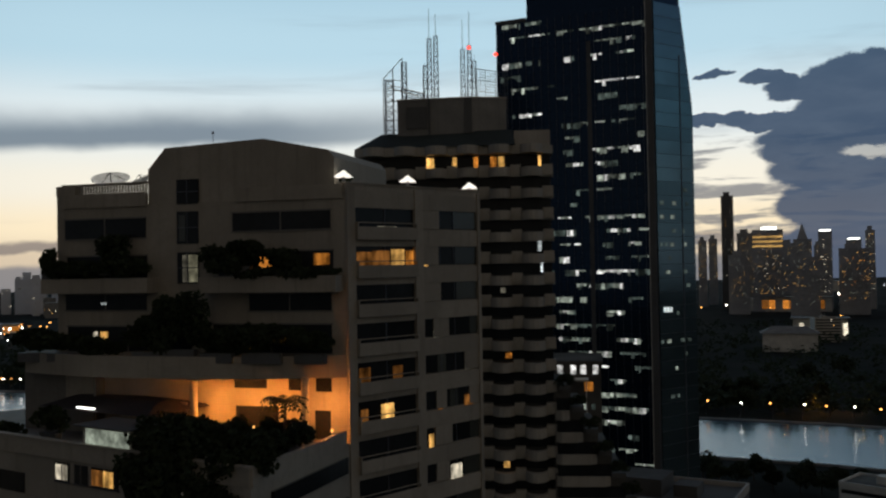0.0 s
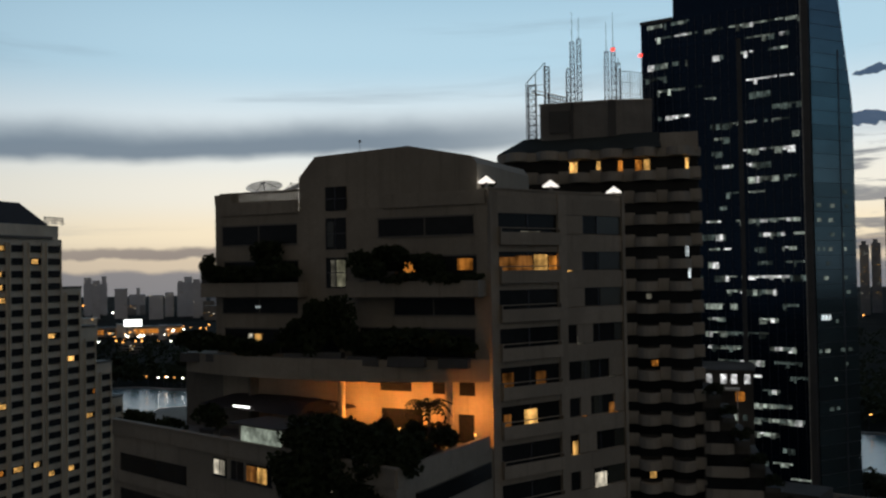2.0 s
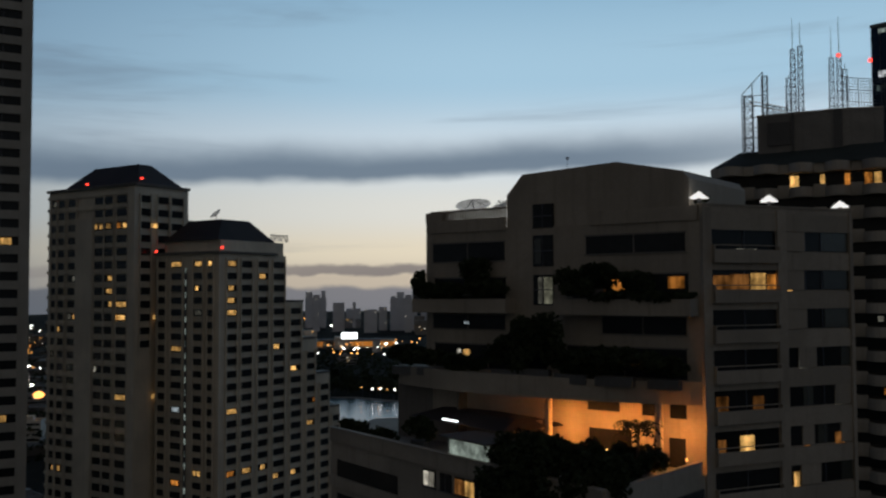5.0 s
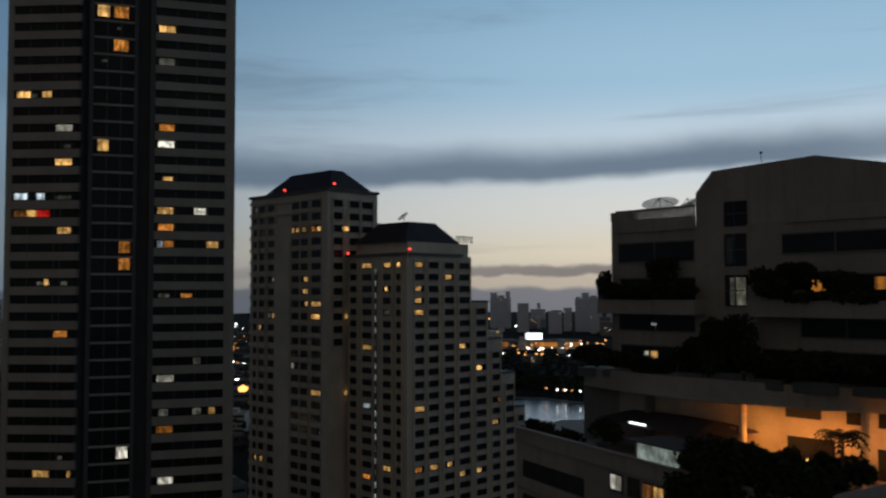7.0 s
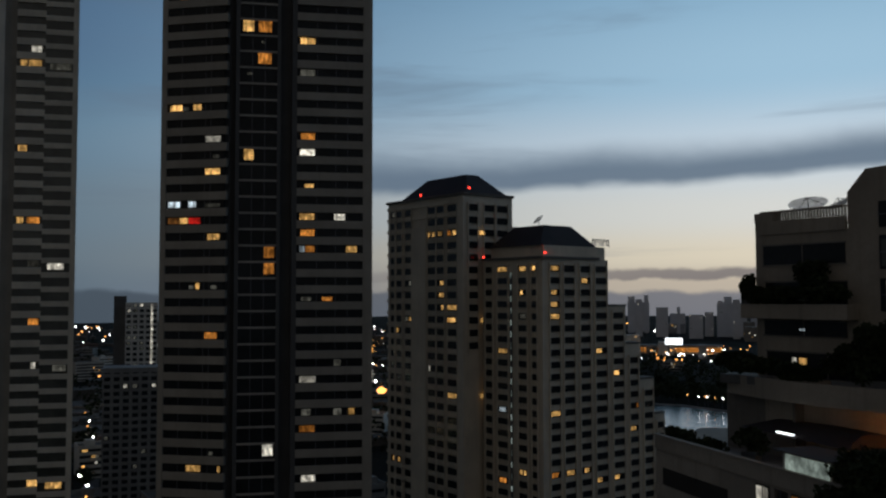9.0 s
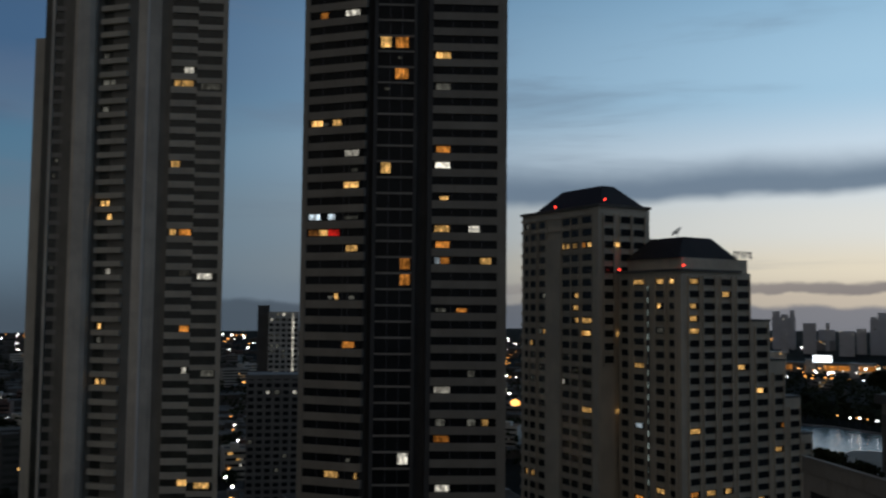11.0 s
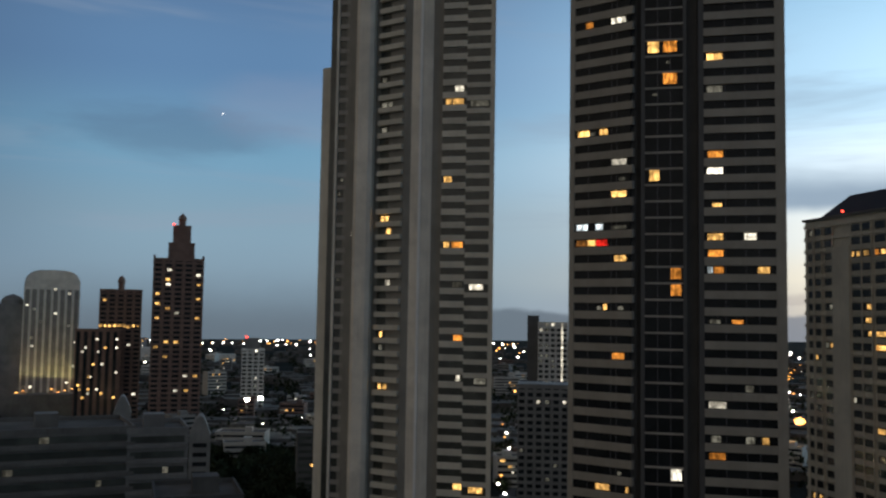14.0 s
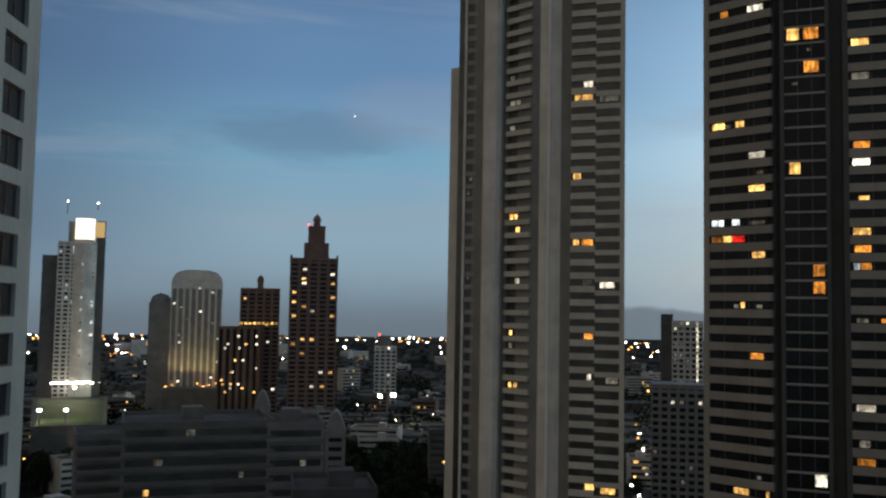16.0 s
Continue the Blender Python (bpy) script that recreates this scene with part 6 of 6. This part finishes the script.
# brown stepped tower with a spire
o, f, w = tower("brown_tower", 83.2, 80.3, 700, 138.5, BROWN, "brown brick tower stepping up to a small spire", 40, WARMS, 20, 5, 26)
part("setback", Mesh().box(w * .28, w * .80, 2, 24, 138.5, 150), BROWN, o, "", f)
part("setback", Mesh().box(w * .36, w * .72, 5, 20, 150, 163), BROWN, o, "", f)
part("cupola", Mesh().turned([(2.6, 0), (2.6, 4), (3.2, 4.5), (2.4, 7), (1.0, 8.5), (0.1, 9.5)], 12), BROWN, o, "rounded cupola", f @ Matrix.Translation((w * .54, 10, 163)))
for s in (w * .02, w * .98, w * .3, w * .78):
    part("corner_turret", Mesh().box(s - .8, s + .8, -.8, .8, 134, 140.5), BROWN, o, "", f)
beacon(tuple(f @ Vector((w * .37, 4, 163.6))), .8, "small red roof lamp on a spire")
# its shorter twin
o, f, w = tower("brown_tower", 86.1, 83.75, 760, 116.5, BROWN, "brown brick tower with lamps along its roof edge", 34, WARMS, 8, 5, 26)
part("turret", Mesh().turned([(2.4, 0), (2.4, 5), (3.0, 6), (2.2, 9), (0.1, 11)], 10), BROWN, o, "", f @ Matrix.Translation((w * .5, 10, 116.5)))
part("lower_wing", Mesh().box(-w * .5, w * .55, -14, 0, 0, 86), BROWN, o, "", f)
for c in range(6):
    part("window_column", Mesh().box(-w * .47 + c * 5.2, -w * .47 + c * 5.2 + 2.6, -14.1, -13.9, 3, 84), GLASS, o, "", f)
for i in range(9):
    pane(o, f, i * 3.4 + .4, i * 3.4 + 2.6, 87.5, 89.3, WARM, -0.3, "lit_window")
for i in range(20):
    s, z = rng.uniform(-w * .45, w * .45), rng.randrange(10, 27) * 3.1
    pane(o, f, round(s), round(s) + 1.8, z, z + 1.6, rng.choice((WARM, WHITE)), -14.2, "lit_window")
# pale tower with rounded top, flood-lit at its foot
o, f, w = tower("rounded_tower", 90.1, 87.15, 820, 118, PALE, "pale apartment tower with a rounded crown, lit from its foot", 36, (DIM, WHITE, WHITE), 14, 8, 30, sills=False, pane_mat=GREY)
dome = [(w / 2 + w / 2 * math.copysign(abs(math.cos(t)) ** 0.55, math.cos(t)), 118 + 14 * math.sin(t) ** 0.75) for t in np.linspace(math.pi, 0, 15)]
dm = Mesh()
n = len(dome)
dm.add([(s, 0, z) for s, z in dome] + [(s, 28, z) for s, z in dome], [tuple(range(n)), tuple(range(2 * n - 1, n - 1, -1))] + [(i, i + n, i + n + 1, i + 1) for i in range(n - 1)])
part("crown", dm, PALE, o, "rounded crown", f)
part("lower_wing", Mesh().box(-w * .42, -.2, 2, 26, 0, 104), GREY, o, "", f)
part("wing_dome", Mesh().turned([(8.6, 0), (8.2, 3), (6, 6), (0.1, 8)], 14), GREY, o, "", f @ Matrix.Translation((-w * .2, 12, 104)))
for i in range(5):
    s = w * (.08 + .2 * i)
    lm = bpy.data.lights.new("facade_floodlight", "SPOT")
    lm.color, lm.energy, lm.spot_size, lm.shadow_soft_size = (1.0, 0.78, 0.36), 6500.0, radians(40), 0.5
    lo = new("facade_floodlight", lm)
    lo.matrix_basis = look(f @ Vector((s, -7, 36)), f @ Vector((s, 2, 62)))
fp = thing("garage_block", tuple(f @ Vector((w / 2, -12, 0))), "low block with warm floodlights below a pale tower", "building")
part("wall", Mesh().box(-4, w + 6, -22, -3, 0, 33.5), CREAM_DARK, fp, "", f)
for i in (0, 1, 5, 6, 7, 8):
    part("floodlight", shared("flood_head", lambda: Mesh().box(-.7, .7, -.4, .4, 0, .6), LAMP_WARM), None, fp, "glowing floodlight", f @ Matrix.Translation((-2 + i * (w + 4) / 9, -5, 33.6 + 1.2 * (i % 3))))
# grey tower with a lit curved crown
o, f, w = tower("crowned_tower", 96.4, 94.3, 780, 150, PALE, "pale grey tower with a lit curved crown", 46, (DIM, COOL, DIM), 30, 6, 30)
part("dark_wing", Mesh().box(w - .5, w + 6, 3, 30, 0, 167), DARK_PIER, o, "dark glass wing", f)
part("dark_wing", Mesh().box(-11, .2, 5, 30, 0, 139), DARK_PIER, o, "dark glass wing", f)
part("crown_wall", Mesh().box(w * .25, w * .9, 4, 20, 150, 166), GREY, o, "", f)
sail = [(w * (.42 + .5 * q), 2.0 - 3.0 * math.sin(math.pi * q)) for q in np.linspace(0, 1, 12)]
# floodlight on the crown is put in as the panel's own emission
part("lit_crown", Mesh().strip(sail, 1.0, 152, 168.4), lamp_glow("crown_flood_glow", (1.0, 0.9, 0.72), 1.0), o, "curved crown panel with its floodlight put in as glow", f)
part("crown_mast", Mesh().rod((w * .2, 6, 172), (w * .2, 6, 182), .3, 5).rod((w * .98, 6, 176), (w * .98, 6, 181), .3, 5), STEEL, o, "", f)
drum = [(w * (.40 + .58 * q), -0.4 - 5.0 * math.sin(math.pi * q)) for q in np.linspace(0, 1, 15)]
part("drum", Mesh().prism(drum + [(w * .98, 1), (w * .40, 1)], 0, 148), PALE, o, "rounded pale drum front", f)
# amber end of the crown's light, also put in as emission
part("amber_crown", Mesh().box(w * .93, w * 1.18, 1.0, 3.0, 154, 166), lamp_glow("amber_flood_glow", (1.0, 0.68, 0.3), 0.3), o, "crown panel with fading amber light put in as glow", f)
for i in range(26):
    z = rng.randrange(16, 45) * 3.2
    pane(o, f, *((round(w * .9, 1), round(w * .9, 1) + 1.4) if i % 2 else (round(w * .62, 1), round(w * .62, 1) + 1.2)), z, z + 1.5, rng.choice((COOL, WHITE, DIM)), -3.4 if i % 2 else -5.6, "lit_window")
for i in range(9):
    part("canopy_lamp", shared("canopy_lamp", lambda: Mesh().box(-1.1, 1.1, -.3, .3, 0, 1.0), LAMP_WHITE), None, o, "glowing canopy lamp", f @ Matrix.Translation((i * w / 8, -6.2, 40 + .6 * (i % 2))))
for q in (.5, .85):
    lm = bpy.data.lights.new("drum_floodlight", "SPOT")
    lm.color, lm.energy, lm.spot_size, lm.shadow_soft_size = (1.0, 0.96, 0.84), 8000.0, radians(42), 0.5
    new("drum_floodlight", lm).matrix_basis = look(f @ Vector((w * q, -13, 44)), f @ Vector((w * q, -4, 90)))
for q, z in ((.2, 182.3), (.98, 181.3)):
    part("mast_lamp", shared("mast_lamp", lambda: Mesh().turned([(0.01, -.7), (.7, 0), (0.01, .7)], 8), LAMP_WHITE), None, o, "white mast lamp", f @ Matrix.Translation((w * q, 6, z)))
# small white tower and the striped one between the tall towers
o, f, w = tower("white_tower", 77.95, 76.6, 900, 66, PALE, "small white tower block with a dark top", 18, (DIM, WHITE), 4, 4, 18)
part("top", Mesh().box(w * .15, w * .75, 3, 15, 66, 76), GREY, o, "", f)
beacon(tuple(f @ Vector((w * .2, 3, 77))), 1.0, "bright red lamp on a tower roof")
o, f, w = tower("striped_tower", 60.0, 58.2, 520, 97.5, PALE, "pale apartment block with a bright stair strip", 34, (DIM, DIM, WHITE), 26, 5, 22)
part("dark_wing", Mesh().box(-6, .3, 4, 20, 0, 101), DARK_PIER, o, "", f)
for j in range(22):
    part("stair_light", shared("stair_light", lambda: Mesh().box(0, 1.1, 0, .2, 0, 1.1), WHITE), None, o, "glowing stair light", f @ Matrix.Translation((w - 3.6, -.3, 62 + j * 1.6)))
o, f, w = tower("white_block", 61.2, 58.1, 430, 69.5, GREY, "stepped white apartment block with open balconies", 22, (DIM, WHITE), 6, 6, 20)
# dark blocks in the foreground city
for a, d, w, dp, h, lab, li in ((88.4, 235, 34, 24, 73, "dark broad apartment block with a few lit windows", 9), (82.75, 235, 13.5, 20, 72.4, "grey apartment block with balconies", 3), (92.8, 300, 24, 18, 62, "grey block with a lit ground floor", 3),
                                (95.5, 205, 15, 16, 51, "dark office block with flat roof", 3), (80.3, 190, 16, 18, 65, "dark block with a flat roof", 1), (73.0, 480, 26, 16, 40, "grey mid-rise building among trees", 3)):
    block(bearing(a, d), w, dp, h, a + 4, GREY if 81 < a < 84 else CREAM_DARK if a > 81 else DARK_CONCRETE, lab, li, name="apartment_block", group="foreground blocks", glow=(AMBER, DIM, WARM), glass=CURTAINED)
# striped white domed pair of houses
for a, d in ((80.2, 380), (84.6, 470)):
    o = thing("domed_house", (*bearing(a, d), 0), "white house with a rounded gable and ribbed front", "house", "domed houses", turn=a)
    pr = [(-4 + 8 * q, 52 + 8 * math.sin(math.pi * q)) for q in np.linspace(0, 1, 13)]
    g = Mesh()
    n = len(pr) + 2
    ring = [(-4, 0)] + pr + [(4, 0)]
    g.add([(s, -6, z) for s, z in ring] + [(s, 6, z) for s, z in ring], [tuple(range(n)), tuple(range(2 * n - 1, n - 1, -1))] + [(i, i + n, (i + 1) % n + n, (i + 1) % n) for i in range(n)])
    part("wall", g, GREY, o)
    for j in range(6):
        part("window_slot", Mesh().box(-2.6, 2.6, -6.1, -5.9, 30 + j * 3.6, 31.6 + j * 3.6), GLASS, o)
# sports floodlights and pitch
for a, d, s in ((77.55, 760, 1.5), (76.75, 770, 1.8)):
    o = thing("floodlight_mast", (*bearing(a, d), 0), "tall floodlight mast glowing over a sports ground", "floodlight", "sports floodlights", turn=a)
    part("pole", Mesh().rod((0, 0, 0), (0, 0, 31), 0.35, 8, 0.2), STEEL, o)
    part("lamp_panel", Mesh().box(-s, s, -.4, .2, 30, 30 + s * 1.4), LAMP_HOT, o, "glowing lamp panel")
    lm = bpy.data.lights.new("sports_flood", "SPOT")
    lm.color, lm.energy, lm.spot_size, lm.shadow_soft_size = (0.9, 1.0, 0.85), 14000.0, radians(110), 1.0
    lo = new("sports_flood", lm)
    lo.matrix_basis = look(WORLD[o] @ Vector((0, -1.2, 31)), WORLD[o] @ Vector((0, -30, 0)))
deck = thing("sports_deck", (*bearing(95.2, 690), 0), "parking deck with a floodlit green sports pitch on its roof", "sports deck")
q = [bearing(97.4, 590), bearing(97.4, 770), bearing(93.4, 770), bearing(93.4, 590)]
part("wall", Mesh().prism(q, 0, 30), DARK_CONCRETE, deck, "", Matrix())
part("pitch", Mesh().prism([bearing(97.2, 596), bearing(97.2, 764), bearing(93.6, 764), bearing(93.6, 596)], 30, 30.15), GRASS, deck, "green sports pitch", Matrix())
for i in range(14):
    tree(*bearing(93.3 + i * .31, 566 - 9 * (i % 3)), 1.5 + .3 * (i % 2), i, group="street trees", label="dark tall tree below the sports deck")
fence = Mesh()
for i in range(22):
    fence.rod(bearing(97.3 - i * .18, 592, 30), bearing(97.3 - i * .18, 592, 34), .12, 4)
part("fence", fence, STEEL, deck, "tall fence posts", Matrix())
for a, d in ((97.0, 600), (95.6, 598), (95.2, 758)):
    o = thing("floodlight_mast", (*bearing(a, d), 30.15), "floodlight mast glowing beside the green pitch", "floodlight", "sports floodlights", turn=a)
    part("pole", Mesh().rod((0, 0, 0), (0, 0, 8), 0.2, 8, 0.14), STEEL, o)
    part("lamp_panel", Mesh().box(-1.1, 1.1, -.3, .2, 7.6, 8.6), LAMP_HOT, o, "glowing lamp panel")
    lm = bpy.data.lights.new("pitch_flood", "SPOT")
    lm.color, lm.energy, lm.spot_size, lm.shadow_soft_size = (1.0, 0.98, 0.62), 15000.0, radians(120), 1.0
    lo = new("pitch_flood", lm)
    far_side = 40 if d < 700 else -40
    lo.matrix_basis = look(WORLD[o] @ Vector((0, far_side / 30, 8)), WORLD[o] @ Vector((0, far_side, 0)))
# the bright sodium mast and the road between the towers
o = thing("floodlight_mast", (*bearing(44.95, 700), 0), "bright sodium floodlight beside the apartment towers", "floodlight", turn=44)
part("pole", Mesh().rod((0, 0, 0), (0, 0, 29.5), 0.3, 8, .2), STEEL, o)
part("lamp_head", Mesh().turned([(0.05, 2.6), (2.6, 1.4), (3.8, 0), (2.6, -2.0), (.05, -2.6)], 12), lamp_glow("hot_sodium", (1.0, 0.40, 0.09), 3.6), o, "glowing sodium lamp", WORLD[o] @ Matrix.Translation((0, -.5, 31)))
lm = bpy.data.lights.new("sodium_flood", "POINT")
lm.color, lm.energy, lm.shadow_soft_size = (1.0, 0.45, 0.1), 14000.0, 1.5
new("sodium_flood", lm).matrix_basis = Matrix.Translation(bearing(44.95, 696, 32))
road = Mesh().prism([bearing(62.0, 250), bearing(62.6, 250), bearing(61.75, 1400), bearing(60.9, 1400)], 0.02, 0.12)
solid("road", road, ASPHALT, "street running off between the towers", "road", kind="structure")
for i in range(16):
    street_lamp(*bearing(62.2 - .2 * (i % 3), 430 + i * 28), (LAMP_HOT, LAMP_WARM, LAMP_HOT)[i % 3], 1.1, group="road lamps", label="street lamp along the road between towers")

# ---- skyline beyond the lake ----
for a0, a1, d, top, lab, n, gl, mt in ((-16.65, -17.35, 2000, 241, "slim dark skyscraper on the skyline", 6, (DIM, WHITE), DARK_PIER), (-15.3, -15.8, 2100, 152, "grey tower on the skyline", 10, (DIM, WHITE), FAR),
                                       (-15.9, -16.4, 2200, 158, "grey tower on the skyline", 10, (DIM, WARM), FAR), (-17.5, -18.4, 2050, 165, "brown tower on the skyline", 16, (DIM, WARM), FAR), (-18.35, -20.06, 1900, 166, "broad hotel tower with lit golden top", 24, WARMS, FAR),
                                       (-20.6, -21.6, 2100, 150, "pointed tower on the skyline", 18, (DIM, WARM, WHITE), FAR), (-21.94, -22.68, 2000, 164, "tower with a lit cap on the skyline", 16, (DIM, WHITE), FAR), (-23.4, -24.2, 2200, 150, "tower with a lit roof edge", 14, (DIM, WARM), FAR),
                                       (-24.4, -24.9, 2000, 163, "slim tower on the skyline", 12, (DIM, WHITE), FAR), (-25.8, -27.0, 2100, 145, "grey tower on the skyline", 12, (DIM, WARM), FAR), (-21.7, -22.1, 2300, 140, "low tower on the skyline", 8, (DIM, WHITE), FAR),
                                       (-19.9, -20.7, 2300, 146, "low tower on the skyline", 9, (DIM, WARM), FAR), (-23.0, -24.6, 1800, 126, "broad low tower on the skyline", 14, (DIM, AMBER), FAR), (-17.0, -18.2, 1800, 118, "low tower on the skyline", 9, (DIM, WARM), FAR), (-20.4, -22.0, 1750, 112, "low block on the skyline", 9, (DIM, WARM), FAR)):
    o, f, w = tower("skyline_tower", a0, a1, d, top - 8, mt, lab, int(top / 5), gl + (DIM, WARM, OFFICE), int(n * 6), 10, 30, "skyline towers", glass_rows=False, far=True)
    for j in range(int(top / 12)):
        part("ledge", shared(("ledge", round(w, 1)), lambda: Mesh().box(0, w, -.5, .2, 0, 1.2), mt), None, o, at=f @ Matrix.Translation((0, 0, 12 + j * 6.0)))
    if "pointed" in lab:
        part("spire", Mesh().prism([(w * .2, 0), (w * .8, 0), (w * .8, 20), (w * .2, 20)], top - 8, top + 26, [(w * .49, 9), (w * .51, 9), (w * .51, 11), (w * .49, 11)]), mt, o, "tapering spire", f)
    elif "golden" in lab:
        for j in range(3):
            part("lit_band", Mesh().box(1, w - 1, -.6, .2, top - 24 - j * 9, top - 20 - j * 9), lit("golden_band", (1.0, 0.6, 0.2), 0.9, 0.1, 0.12), o, "golden lit band", f)
        part("crown_sign", Mesh().box(w * .3, w * .8, -.4, .2, top - 8, top - 3), SIGN_GLOW, o, "glowing roof edge", f)
    elif "lit" in lab:
        part("lit_cap", Mesh().box(w * .1, w * .9, -.5, .4, top - 9, top - 6), SIGN_GLOW, o, "glowing roof edge", f)
    else:
        part("roof_cabin", Mesh().box(w * .2, w * .7, 3, 20, top - 8, top), mt, o, "", f)
# hazy towers under the afterglow; their haze is put into the pale wall colour
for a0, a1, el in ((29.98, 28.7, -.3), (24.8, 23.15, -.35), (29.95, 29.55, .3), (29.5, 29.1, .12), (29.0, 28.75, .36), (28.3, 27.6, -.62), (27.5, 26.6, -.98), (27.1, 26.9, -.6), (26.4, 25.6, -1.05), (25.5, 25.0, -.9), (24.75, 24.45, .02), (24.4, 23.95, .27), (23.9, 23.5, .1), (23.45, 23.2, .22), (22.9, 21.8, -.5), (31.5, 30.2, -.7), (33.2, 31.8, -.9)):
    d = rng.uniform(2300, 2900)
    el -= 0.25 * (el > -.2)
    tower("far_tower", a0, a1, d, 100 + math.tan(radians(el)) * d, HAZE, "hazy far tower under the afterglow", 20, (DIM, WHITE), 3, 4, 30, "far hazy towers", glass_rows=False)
for i in range(60):
    a = rng.uniform(-27, 104)
    if 34 < a < 57:
        continue
    tower("far_block", a + rng.uniform(.4, 1.3), a, rng.uniform(1500, 3100), rng.uniform(18, 42), (FAR, PALE, GREY)[i % 3], "far flat block in the city haze", 8, (DIM, WARM, WHITE), 4, 5, 30, "far city blocks", glass_rows=False)
# lit halls beyond the park
for a0, a1, d, h, m, lab in ((-18.8, -22.6, 1900, 27, AMBER, "long low hall lit amber beyond the park"), (-20.5, -23.4, 1250, 25, WHITE, "flat pavilion with a lit roof edge"), (24.6, 31.0, 1700, 14, AMBER, "long lit elevated station beyond the park")):
    p, q = bearing(a0, d), bearing(a1, d)
    if a0 > 0:
        p, q = q, p
    f, w = front(p, q)
    o = thing("lit_hall", tuple(f @ Vector((w / 2, 10, 0))), lab, "hall", "lit halls")
    part("wall", Mesh().box(0, w, 0, 24, 0, h), PALE, o, "", f)
    part("roof", Mesh().box(-3, w + 3, -4, 26, h, h + 1.5), GREY, o, "", f)
    # on the first hall the glowing panes stand in for its floodlit amber wall
    for i in range(10):
        if rng.random() < .75:
            pane(o, f, round(w / 10 * i + 1, 1), round(w / 10 * i + 1 + w / 10 - 1.2, 1), h * .2, round(h * .8, 1), m, -.3, "lit_window")
o = thing("billboard", (*bearing(27.3, 1500), 0), "large white glowing billboard on posts", "billboard", turn=27)
part("panel", Mesh().box(-13, 13, -.5, .5, 26, 36), SIGN_GLOW, o, "glowing white panel")
for x in (-8, 8):
    part("post", Mesh().rod((x, 0, 0), (x, 0, 26), .5, 6), STEEL, o)
o = thing("pavilion", (*bearing(-20.3, 1080), 0), "large pale-roofed hall among the park trees", "hall", turn=-19)
part("wall", Mesh().box(-28, 28, -8, 14, 0, 20), PALE, o)
part("roof", Mesh().prism([(-31, -11), (31, -11), (31, 17), (-31, 17)], 20, 27, [(-18, 1), (18, 1), (18, 4), (-18, 4)]), GREY, o)
